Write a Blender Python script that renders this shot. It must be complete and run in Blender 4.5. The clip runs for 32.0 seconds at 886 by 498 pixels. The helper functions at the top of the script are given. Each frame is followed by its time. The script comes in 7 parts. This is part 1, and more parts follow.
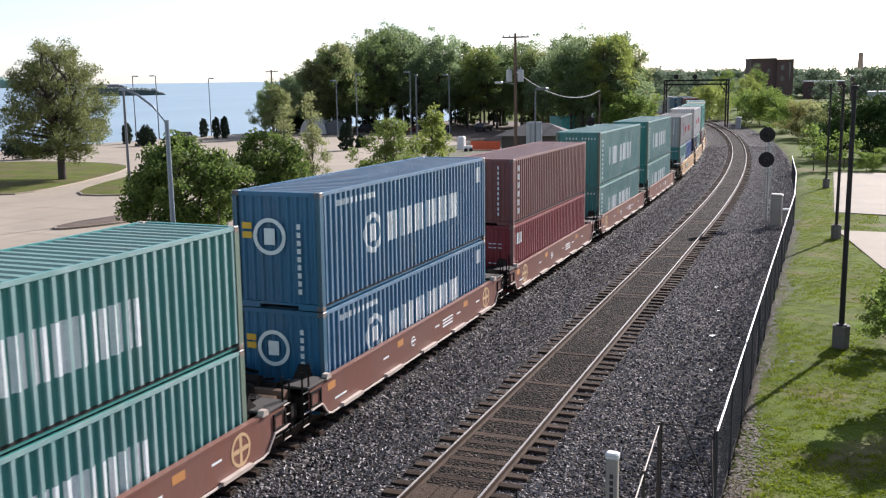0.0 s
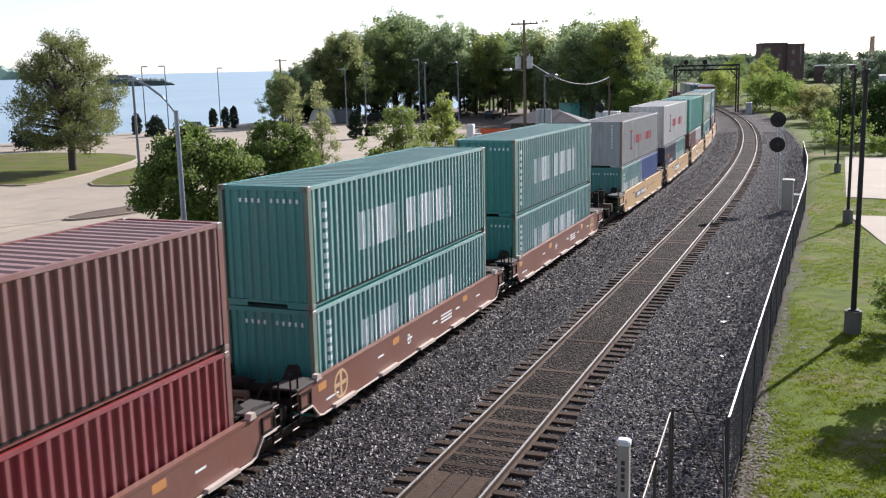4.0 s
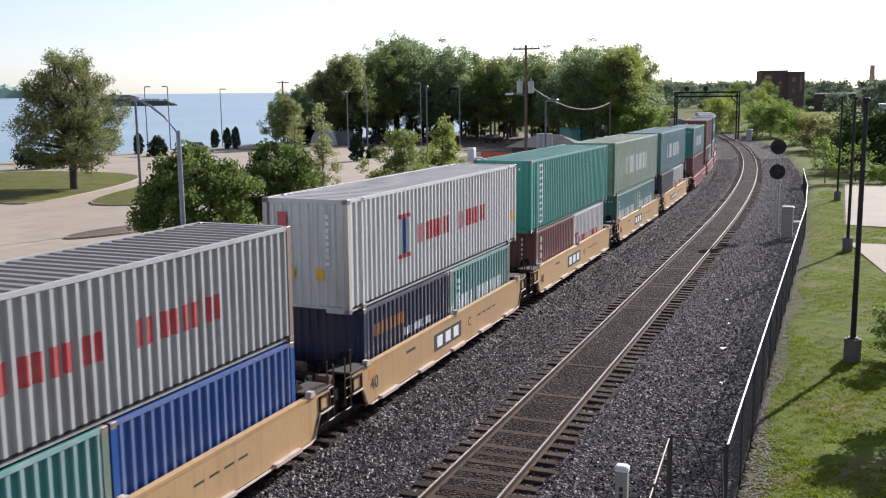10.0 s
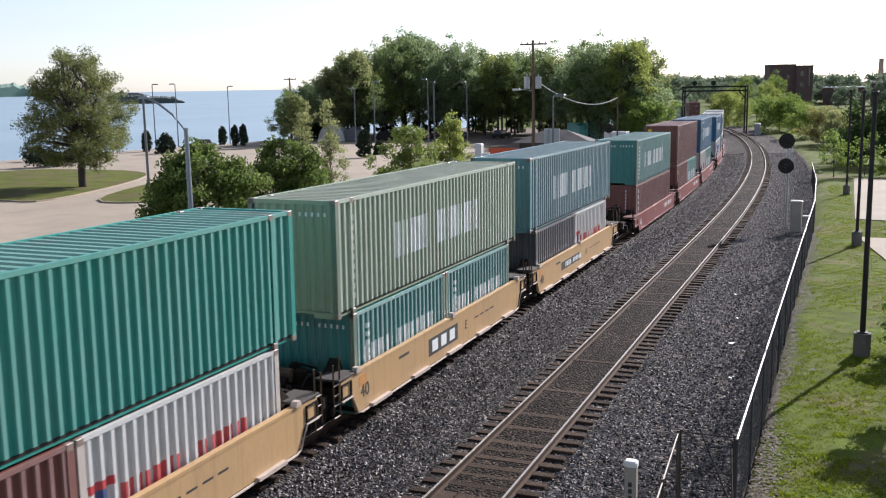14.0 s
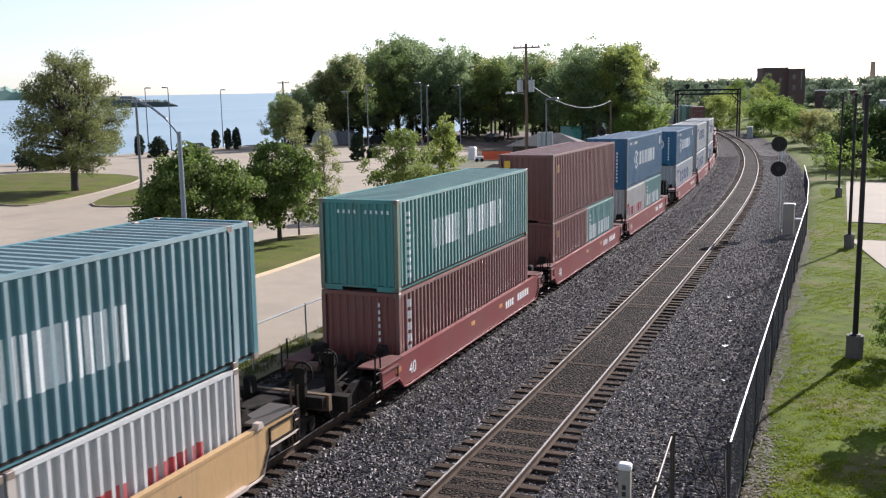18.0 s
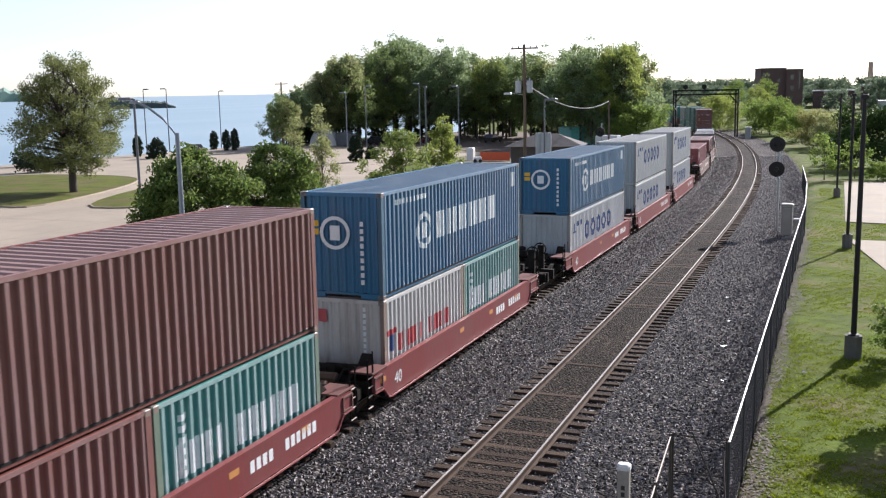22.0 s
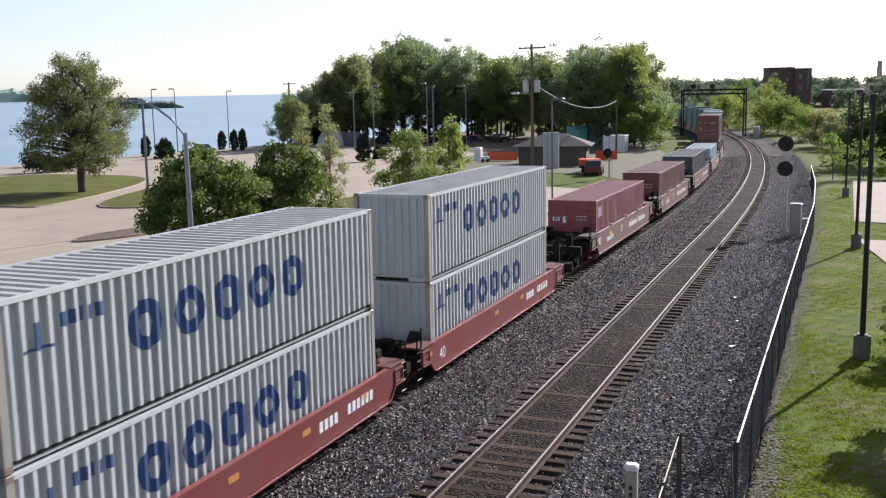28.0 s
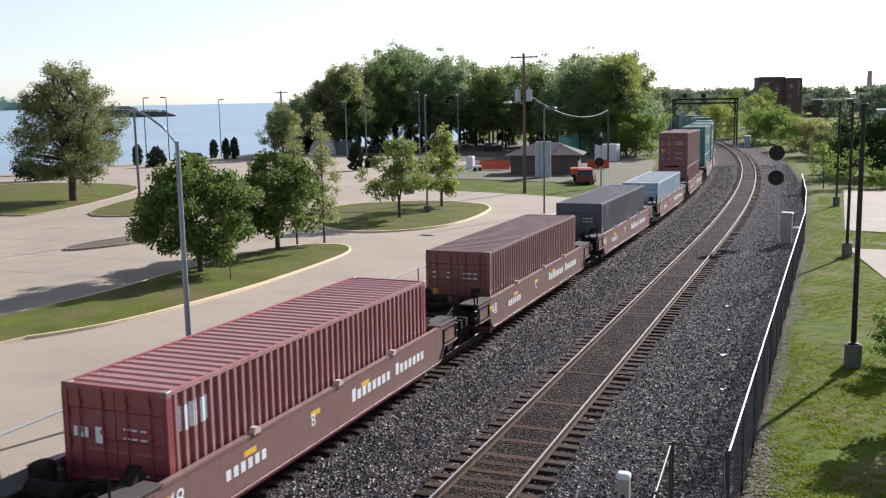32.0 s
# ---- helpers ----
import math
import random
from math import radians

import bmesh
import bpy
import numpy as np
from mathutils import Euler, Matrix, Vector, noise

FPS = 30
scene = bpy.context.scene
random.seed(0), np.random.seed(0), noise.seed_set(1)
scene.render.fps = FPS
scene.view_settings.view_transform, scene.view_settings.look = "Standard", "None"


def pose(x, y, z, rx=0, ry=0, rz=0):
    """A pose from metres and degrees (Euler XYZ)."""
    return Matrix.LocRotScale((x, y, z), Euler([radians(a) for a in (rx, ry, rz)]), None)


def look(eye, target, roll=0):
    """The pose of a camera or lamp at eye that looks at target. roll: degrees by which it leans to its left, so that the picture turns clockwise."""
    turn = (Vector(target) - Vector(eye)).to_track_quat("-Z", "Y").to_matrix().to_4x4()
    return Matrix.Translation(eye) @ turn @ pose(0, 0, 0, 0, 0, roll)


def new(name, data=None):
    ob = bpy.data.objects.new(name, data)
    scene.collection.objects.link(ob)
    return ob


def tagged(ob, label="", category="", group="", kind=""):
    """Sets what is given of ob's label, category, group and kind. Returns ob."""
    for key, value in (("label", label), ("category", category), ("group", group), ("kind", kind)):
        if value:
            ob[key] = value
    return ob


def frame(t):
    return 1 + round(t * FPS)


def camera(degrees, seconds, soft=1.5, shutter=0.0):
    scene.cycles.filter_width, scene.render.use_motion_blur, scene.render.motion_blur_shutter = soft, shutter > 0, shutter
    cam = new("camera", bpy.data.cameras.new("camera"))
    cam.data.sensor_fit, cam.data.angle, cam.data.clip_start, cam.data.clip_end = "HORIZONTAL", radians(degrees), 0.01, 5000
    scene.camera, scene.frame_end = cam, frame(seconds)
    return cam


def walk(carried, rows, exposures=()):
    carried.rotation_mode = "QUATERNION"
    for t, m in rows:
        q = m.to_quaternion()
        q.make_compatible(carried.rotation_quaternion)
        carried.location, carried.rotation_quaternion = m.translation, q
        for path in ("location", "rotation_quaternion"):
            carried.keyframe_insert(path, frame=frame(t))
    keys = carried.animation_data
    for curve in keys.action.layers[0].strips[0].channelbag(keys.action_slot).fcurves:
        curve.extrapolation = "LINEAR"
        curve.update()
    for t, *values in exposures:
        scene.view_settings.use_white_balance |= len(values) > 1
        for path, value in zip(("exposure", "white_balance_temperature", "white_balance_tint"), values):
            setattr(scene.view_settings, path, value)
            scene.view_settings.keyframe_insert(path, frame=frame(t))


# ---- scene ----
EYE = (0.0, 0.0, 8.03)          # on the footbridge, above the right-hand track's edge


def aim(yaw, pitch, roll):
    """Camera pose from its turn to the right of the track, its tilt and its lean."""
    y, p = radians(yaw), radians(pitch)
    way = Vector((math.sin(y) * math.cos(p), math.cos(y) * math.cos(p), math.sin(p)))
    return look(EYE, Vector(EYE) + way * 10, -roll)


# seconds, yaw, pitch, roll in degrees
PATH = [
    (0, -21.409, -9.857, 0.85), (0.5, -21.529, -9.877, 0.93), (1, -21.594, -9.908, 0.94), (1.5, -21.641, -9.978, 1.07),
    (2, -21.855, -10.216, 0.91), (2.5, -21.978, -10.380, 1.01), (3, -22.021, -10.438, 1.08),
    (3.5, -22.051, -10.553, 1.36), (5.5, -21.967, -10.398, 1.34), (6, -22.096, -10.236, 1.18),
    (6.5, -22.115, -10.075, 1.04), (7, -21.887, -9.810, 0.91), (7.5, -22.009, -9.498, 1.08),
    (8, -21.845, -9.304, 1.16), (8.5, -21.904, -9.253, 0.82), (9, -21.930, -9.217, 0.69), (9.5, -21.878, -9.226, 0.76),
    (10, -21.983, -9.203, 0.70), (10.5, -22.212, -9.420, 0.77), (11, -22.266, -9.473, 0.79),
    (11.5, -22.404, -9.242, 0.88), (12, -22.393, -9.214, 0.70), (12.5, -22.306, -9.096, 0.71),
    (13, -22.332, -9.097, 0.88), (13.5, -22.271, -9.112, 0.88), (14, -22.453, -9.429, 1.03),
    (14.5, -22.165, -9.551, 1.02), (16.5, -22.011, -9.175, 0.94), (17, -22.054, -9.284, 1.03),
    (17.5, -22.100, -9.325, 1.11), (18, -22.066, -9.243, 1.07), (18.5, -21.931, -9.194, 1.07),
    (19, -21.910, -9.200, 1.20), (19.5, -21.980, -9.243, 1.19), (20, -21.983, -9.220, 1.13),
    (20.5, -21.993, -9.199, 1.07), (21, -22.086, -9.166, 1.09), (21.5, -22.126, -9.156, 1.04),
    (22, -21.977, -9.197, 1.16), (22.5, -21.885, -9.232, 1.38), (23, -21.950, -9.283, 1.31),
    (23.5, -21.936, -9.526, 1.40), (24, -22.050, -9.582, 1.52), (24.5, -22.139, -9.571, 1.54),
    (25, -22.309, -9.495, 1.41), (25.5, -22.368, -9.331, 1.23), (27.5, -22.399, -9.203, 1.27),
    (28, -22.421, -9.201, 1.23), (28.5, -22.393, -9.140, 1.20), (29, -22.403, -9.102, 1.29),
    (29.5, -22.457, -9.101, 1.27), (30, -22.307, -9.117, 1.28), (30.5, -22.151, -9.089, 1.21),
    (31, -22.146, -8.958, 1.26), (31.5, -22.118, -8.834, 1.27), (32, -21.944, -8.699, 1.14),
]
# stops of the self-adjusting camera
EXPOSURE = ((0, 0.95), (3, 1.0), (6, 1.01), (7, 1.0), (8, 0.87), (10, 0.79), (14, 0.81), (17, 0.85), (19, 0.95), (22, 0.96), (25, 0.91), (28, 0.82), (32, 0.82))
cam = camera(48.72, 32.0, soft=1.2, shutter=0.15)
walk(cam, [(t, aim(a, b, c)) for t, a, b, c in PATH], exposures=[(t, e, 6090, 17) for t, e in EXPOSURE])

# ---- light ----
SUN_AZ, SUN_EL = 17.3, 28.0      # degrees to the right of +y, and above the horizon
world = bpy.data.worlds.new("sky")
scene.world = world
world.use_nodes = True
wn = world.node_tree.nodes
sky = wn.new("ShaderNodeTexSky")
sky.sky_type, sky.sun_disc = "NISHITA", False
sky.sun_elevation, sky.sun_rotation = radians(SUN_EL), radians(SUN_AZ)
sky.air_density, sky.dust_density, sky.ozone_density = 0.85, 0.5, 1.6
haze = wn.new("ShaderNodeHueSaturation")      # a hazy, whitish spring sky
haze.inputs["Saturation"].default_value = 0.6
world.node_tree.links.new(sky.outputs[0], haze.inputs["Color"])
world.node_tree.links.new(haze.outputs[0], wn["Background"].inputs[0])
wn["Background"].inputs[1].default_value = 0.088
sun = new("sun", bpy.data.lights.new("sun", "SUN"))
sun.data.energy, sun.data.angle, sun.data.color = 5.0, radians(0.53), (1.0, 0.945, 0.86)
sun_way = Vector((math.sin(radians(SUN_AZ)) * math.cos(radians(SUN_EL)), math.cos(radians(SUN_AZ)) * math.cos(radians(SUN_EL)), math.sin(radians(SUN_EL))))
sun.matrix_world = look((0, 0, 60), Vector((0, 0, 60)) - sun_way)

# ---- materials ----
MATS = {}


def mat(name, colour, rough=0.6, metal=0.0, second=None, scale=2.0, mix=0.5, bump=0.0, bump_scale=60.0, grain=0.06, spec=0.5, per_piece=0.0,
        dirt=None, dirt_scale=0.6, dirt_lo=0.55, dirt_hi=0.75, dirt_mix=0.7, stretch=(1, 1, 1), trans=0.0, streak=None, streak_mix=0.4, ribs=None, ribs_mix=0.5):
    """A painted or natural surface: base colour, large-scale second colour, fine grain, patches of dirt and fine relief."""
    m = bpy.data.materials.new(name)
    m.use_nodes = True
    nt, n = m.node_tree, m.node_tree.nodes
    b = n["Principled BSDF"]
    b.inputs["Roughness"].default_value = rough
    b.inputs["Metallic"].default_value = metal
    b.inputs["Specular IOR Level"].default_value = spec
    co = n.new("ShaderNodeTexCoord")
    mp = n.new("ShaderNodeMapping")
    mp.inputs["Scale"].default_value = stretch
    nt.links.new(co.outputs["Object"], mp.inputs[0])

    def noise_tex(s, detail=4.0):
        x = n.new("ShaderNodeTexNoise")
        x.inputs["Scale"].default_value, x.inputs["Detail"].default_value = s, detail
        nt.links.new(mp.outputs[0], x.inputs["Vector"])
        return x.outputs["Fac"]

    def ramp(src, lo, hi):
        r = n.new("ShaderNodeMapRange")
        r.inputs["From Min"].default_value, r.inputs["From Max"].default_value = lo, hi
        nt.links.new(src, r.inputs["Value"])
        return r.outputs[0]

    def blend(fac, a, bb):
        x = n.new("ShaderNodeMix")
        x.data_type = "RGBA"
        if isinstance(fac, float):
            x.inputs[0].default_value = fac
        else:
            nt.links.new(fac, x.inputs[0])
        for i, v in ((6, a), (7, bb)):
            if isinstance(v, tuple):
                x.inputs[i].default_value = (*v, 1)
            else:
                nt.links.new(v, x.inputs[i])
        return x.outputs[2]

    def scaled(src, k):
        x = n.new("ShaderNodeMath")
        x.operation = "MULTIPLY"
        x.inputs[1].default_value = k
        nt.links.new(src, x.inputs[0])
        return x.outputs[0]
    c = tuple(colour)
    if second:
        c = blend(scaled(ramp(noise_tex(scale), 0.35, 0.65), mix), c, tuple(second))
    if grain:
        dark = tuple(v * 0.55 for v in colour)
        c = blend(scaled(ramp(noise_tex(scale * 14, 6.0), 0.4, 0.75), min(1.0, grain * 6)), c, dark)
    if dirt:
        c = blend(scaled(ramp(noise_tex(dirt_scale, 8.0), dirt_lo, dirt_hi), dirt_mix), c, tuple(dirt))
    if streak:
        m2 = n.new("ShaderNodeMapping")
        m2.inputs["Scale"].default_value = (5.0, 5.0, 0.22)
        nt.links.new(co.outputs["Object"], m2.inputs[0])
        x = n.new("ShaderNodeTexNoise")
        x.inputs["Scale"].default_value, x.inputs["Detail"].default_value = 1.0, 6.0
        nt.links.new(m2.outputs[0], x.inputs["Vector"])
        c = blend(scaled(ramp(x.outputs["Fac"], 0.54, 0.8), streak_mix), c, tuple(streak))
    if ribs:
        # sunlight on a container's outermost side ribs put into the colour, with patchy chalking
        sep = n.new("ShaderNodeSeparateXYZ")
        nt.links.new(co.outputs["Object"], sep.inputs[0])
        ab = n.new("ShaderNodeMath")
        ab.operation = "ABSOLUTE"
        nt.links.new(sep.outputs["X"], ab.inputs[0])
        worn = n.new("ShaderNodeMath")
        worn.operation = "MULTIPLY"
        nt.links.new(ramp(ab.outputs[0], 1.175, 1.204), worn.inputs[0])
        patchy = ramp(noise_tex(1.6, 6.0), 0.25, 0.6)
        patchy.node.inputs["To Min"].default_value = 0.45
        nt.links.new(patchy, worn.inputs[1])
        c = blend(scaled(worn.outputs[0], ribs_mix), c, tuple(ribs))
    if per_piece:
        info = n.new("ShaderNodeObjectInfo")
        hsv = n.new("ShaderNodeHueSaturation")
        nt.links.new(ramp(info.outputs["Random"], 0.0, 1.0), hsv.inputs["Value"])
        mr = hsv.inputs["Value"].links[0].from_node
        mr.inputs["To Min"].default_value, mr.inputs["To Max"].default_value = 1 - per_piece, 1 + per_piece
        if isinstance(c, tuple):
            hsv.inputs["Color"].default_value = (*c, 1)
        else:
            nt.links.new(c, hsv.inputs["Color"])
        c = hsv.outputs[0]
    if isinstance(c, tuple):
        b.inputs["Base Color"].default_value = (*c, 1)
    else:
        nt.links.new(c, b.inputs["Base Color"])
    if bump:
        bp = n.new("ShaderNodeBump")
        bp.inputs["Strength"].default_value, bp.inputs["Distance"].default_value = bump, 0.02
        nt.links.new(noise_tex(bump_scale, 6.0), bp.inputs["Height"])
        nt.links.new(bp.outputs[0], b.inputs["Normal"])
    if trans:
        tr = n.new("ShaderNodeBsdfTranslucent")
        mx = n.new("ShaderNodeMixShader")
        mx.inputs[0].default_value = trans
        if isinstance(c, tuple):
            tr.inputs[0].default_value = (*c, 1)
        else:
            nt.links.new(c, tr.inputs[0])
        nt.links.new(b.outputs[0], mx.inputs[1])
        nt.links.new(tr.outputs[0], mx.inputs[2])
        nt.links.new(mx.outputs[0], n["Material Output"].inputs[0])
    MATS[name] = m
    return m


def leaf_mat(name, a, bb, trans=0.45, spec=0.2):
    """Leaves: two greens, each leaf clump a little different, light passing through."""
    m = bpy.data.materials.new(name)
    m.use_nodes = True
    nt, n = m.node_tree, m.node_tree.nodes
    b = n["Principled BSDF"]
    b.inputs["Roughness"].default_value = 0.55
    b.inputs["Specular IOR Level"].default_value = spec
    g = n.new("ShaderNodeNewGeometry")
    mixer = n.new("ShaderNodeMix")
    mixer.data_type = "RGBA"
    nt.links.new(g.outputs["Random Per Island"], mixer.inputs[0])
    mixer.inputs[6].default_value, mixer.inputs[7].default_value = (*a, 1), (*bb, 1)
    nt.links.new(mixer.outputs[2], b.inputs["Base Color"])
    tr = n.new("ShaderNodeBsdfTranslucent")
    nt.links.new(mixer.outputs[2], tr.inputs[0])
    mx = n.new("ShaderNodeMixShader")
    mx.inputs[0].default_value = trans
    nt.links.new(b.outputs[0], mx.inputs[1])
    nt.links.new(tr.outputs[0], mx.inputs[2])
    nt.links.new(mx.outputs[0], n["Material Output"].inputs[0])
    return m


def stone_mat(name, colours, size, bump=0.9, rough=0.9):
    """Crushed stone: cells of differing greys with deep joints."""
    m = bpy.data.materials.new(name)
    m.use_nodes = True
    nt, n = m.node_tree, m.node_tree.nodes
    b = n["Principled BSDF"]
    b.inputs["Roughness"].default_value = rough
    b.inputs["Specular IOR Level"].default_value = 0.1
    co = n.new("ShaderNodeTexCoord")
    v = n.new("ShaderNodeTexVoronoi")
    v.inputs["Scale"].default_value = 1 / size
    nt.links.new(co.outputs["Object"], v.inputs["Vector"])
    cr = n.new("ShaderNodeValToRGB")
    cr.color_ramp.elements[0].color = (*colours[0], 1)
    cr.color_ramp.elements[1].color = (*colours[2], 1)
    e = cr.color_ramp.elements.new(0.6)
    e.color = (*colours[1], 1)
    nt.links.new(v.outputs["Color"], cr.inputs[0])
    big = n.new("ShaderNodeTexNoise")
    big.inputs["Scale"].default_value, big.inputs["Detail"].default_value = 0.35, 5
    nt.links.new(co.outputs["Object"], big.inputs["Vector"])
    mr = n.new("ShaderNodeMapRange")
    mr.inputs["From Min"].default_value, mr.inputs["From Max"].default_value = 0.3, 0.7
    mr.inputs["To Min"].default_value, mr.inputs["To Max"].default_value = 0.72, 1.25
    nt.links.new(big.outputs[0], mr.inputs[0])
    hsv = n.new("ShaderNodeHueSaturation")
    nt.links.new(mr.outputs[0], hsv.inputs["Value"])
    nt.links.new(cr.outputs[0], hsv.inputs["Color"])
    nt.links.new(hsv.outputs[0], b.inputs["Base Color"])
    bp = n.new("ShaderNodeBump")
    bp.invert = True
    bp.inputs["Strength"].default_value, bp.inputs["Distance"].default_value = bump, size * 0.9
    nt.links.new(v.outputs["Distance"], bp.inputs["Height"])
    nt.links.new(bp.outputs[0], b.inputs["Normal"])
    return m


M_BALLAST = stone_mat("ballast_stone", ((0.009, 0.0078, 0.0075), (0.038, 0.033, 0.031), (0.28, 0.25, 0.24)), 0.085, 1.0)
M_CONCRETE = mat("concrete_paving", (0.325, 0.27, 0.2), 0.9, second=(0.275, 0.23, 0.172), scale=0.12, mix=0.8, bump=0.25, bump_scale=30, grain=0.03,
                 dirt=(0.2, 0.175, 0.145), dirt_scale=0.3, dirt_lo=0.5, dirt_hi=0.72, dirt_mix=0.5)
M_CURB = mat("concrete_kerb", (0.72, 0.58, 0.38), 0.9, second=(0.6, 0.48, 0.32), scale=0.8, bump=0.2)
M_JOINT = mat("paving_joint", (0.25, 0.21, 0.16), 0.95)
M_GRASS = mat("grass_ground", (0.105, 0.145, 0.014), 0.95, spec=0.1, second=(0.05, 0.07, 0.009), scale=1.3, mix=0.9, bump=1.0, bump_scale=16, grain=0.1,
              dirt=(0.17, 0.13, 0.075), dirt_scale=0.35, dirt_lo=0.52, dirt_hi=0.68, dirt_mix=0.75)
# green lowered so that it includes the shade of the island trees
M_TURF = mat("island_turf", (0.12, 0.14, 0.021), 0.95, spec=0.1, second=(0.065, 0.08, 0.015), scale=0.5, mix=0.9, bump=1.0, bump_scale=9, grain=0.16,
             dirt=(0.12, 0.095, 0.05), dirt_scale=0.3, dirt_lo=0.46, dirt_hi=0.66, dirt_mix=0.75)
M_BLADE = leaf_mat("grass_blades", (0.105, 0.152, 0.008), (0.265, 0.315, 0.022), 0.45, 0.05)
M_WEED = leaf_mat("weed_blades", (0.05, 0.07, 0.012), (0.13, 0.15, 0.035), 0.4, 0.05)
M_EARTH = mat("bare_earth", (0.14, 0.11, 0.065), 0.95, second=(0.1, 0.115, 0.03), scale=0.4, mix=0.8, bump=0.5)
M_RAIL = mat("rail_rust", (0.07, 0.044, 0.029), 0.85, spec=0.15, second=(0.045, 0.03, 0.021), scale=3, bump=0.1)
M_RAILTOP = mat("rail_polished", (0.5, 0.46, 0.42), 0.42, metal=1.0, grain=0.03)
M_TIE = mat("sleeper_wood", (0.05, 0.034, 0.025), 0.9, spec=0.1, second=(0.1, 0.07, 0.05), scale=5, bump=0.5, per_piece=0.4, stretch=(1, 6, 1))
M_BLACK = mat("black_steel", (0.018, 0.017, 0.017), 0.6, spec=0.25, second=(0.04, 0.032, 0.028), scale=3)
# greasy black, taken darker still for the shade between wagons
M_GREASE = mat("dirty_running_gear", (0.012, 0.01, 0.009), 0.85, spec=0.12, second=(0.038, 0.028, 0.021), scale=4)
M_GALV = mat("galvanised_steel", (0.5, 0.52, 0.53), 0.45, metal=0.75, second=(0.36, 0.38, 0.4), scale=3)
M_GREYPOLE = mat("grey_painted_pole", (0.13, 0.14, 0.15), 0.5, second=(0.09, 0.1, 0.11), scale=2)
M_WOODPOLE = mat("wooden_pole", (0.15, 0.1, 0.07), 0.9, second=(0.09, 0.065, 0.05), scale=3, bump=0.4, stretch=(3, 3, 0.3))
M_BARK = mat("bark", (0.075, 0.058, 0.045), 0.95, second=(0.04, 0.032, 0.026), scale=3, bump=0.7, bump_scale=14, stretch=(2, 2, 0.4))
M_WHITE = mat("white_paint", (0.74, 0.74, 0.72), 0.55, second=(0.6, 0.6, 0.57), scale=2)
M_LETTER = mat("white_lettering", (0.72, 0.75, 0.74), 0.6, dirt=(0.45, 0.5, 0.5), dirt_scale=2.0)
M_LETTER_RED = mat("red_lettering", (0.45, 0.045, 0.05), 0.6, second=(0.5, 0.14, 0.14), scale=3)
M_LETTER_BLUE = mat("blue_lettering", (0.035, 0.075, 0.2), 0.6, second=(0.06, 0.1, 0.22), scale=3)
M_LETTER_YELLOW = mat("yellow_marking", (0.72, 0.42, 0.03), 0.6)
M_LETTER_BLACK = mat("black_lettering", (0.03, 0.028, 0.026), 0.7)
M_LETTER_TAN = mat("tan_lettering", (0.5, 0.33, 0.17), 0.7)
M_WATER = mat("river_water", (0.19, 0.285, 0.34), 0.35, second=(0.3, 0.39, 0.43), scale=0.015, grain=0.0, spec=0.35, bump=1.0, bump_scale=1.2, stretch=(1, 0.4, 1))
M_BRICK = mat("brown_brick", (0.115, 0.07, 0.064), 0.9, second=(0.085, 0.052, 0.048), scale=0.5, bump=0.3)
M_BRICK_TAN = mat("tan_brick", (0.55, 0.38, 0.28), 0.9, second=(0.45, 0.31, 0.23), scale=0.6)
M_WINDOW = mat("dark_glass", (0.03, 0.035, 0.04), 0.1, spec=0.8, grain=0)
M_ROOF = mat("shingle_roof", (0.075, 0.07, 0.068), 0.9, second=(0.11, 0.1, 0.095), scale=1.5, bump=0.4)
M_SIDING = mat("brown_siding", (0.1, 0.082, 0.066), 0.8, second=(0.07, 0.058, 0.048), scale=1.0)
M_ORANGE = mat("orange_plastic", (0.75, 0.12, 0.035), 0.6, second=(0.6, 0.09, 0.03), scale=2)
M_CEMENT = mat("cast_concrete", (0.14, 0.132, 0.12), 0.9, second=(0.085, 0.08, 0.073), scale=2.5, bump=0.4)
# far greens, greyed so that distance haze sits in the colour
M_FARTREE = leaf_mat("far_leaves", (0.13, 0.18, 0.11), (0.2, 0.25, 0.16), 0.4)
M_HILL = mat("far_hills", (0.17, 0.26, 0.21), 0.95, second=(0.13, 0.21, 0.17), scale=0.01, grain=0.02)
M_LEAF_WOOD = leaf_mat("woodland_leaves", (0.13, 0.19, 0.09), (0.29, 0.36, 0.18), 0.66)
M_LEAF_LIGHT = leaf_mat("pale_spring_leaves", (0.19, 0.24, 0.05), (0.32, 0.36, 0.1), 0.6)
M_LEAF_DARK = leaf_mat("dark_leaves", (0.1, 0.15, 0.05), (0.22, 0.28, 0.1), 0.6)
M_LEAF_OLIVE = leaf_mat("olive_leaves", (0.17, 0.195, 0.08), (0.35, 0.365, 0.16), 0.66)
M_LEAF_BIG = leaf_mat("deep_olive_leaves", (0.11, 0.13, 0.045), (0.24, 0.26, 0.1), 0.6)
M_LEAF_BRIGHT = leaf_mat("bright_leaves", (0.1, 0.165, 0.03), (0.24, 0.31, 0.075), 0.6)
M_LEAF_RUST = leaf_mat("russet_leaves", (0.17, 0.175, 0.06), (0.28, 0.265, 0.1), 0.6)
M_EVERGREEN = leaf_mat("evergreen_leaves", (0.016, 0.03, 0.016), (0.035, 0.055, 0.026), 0.15)


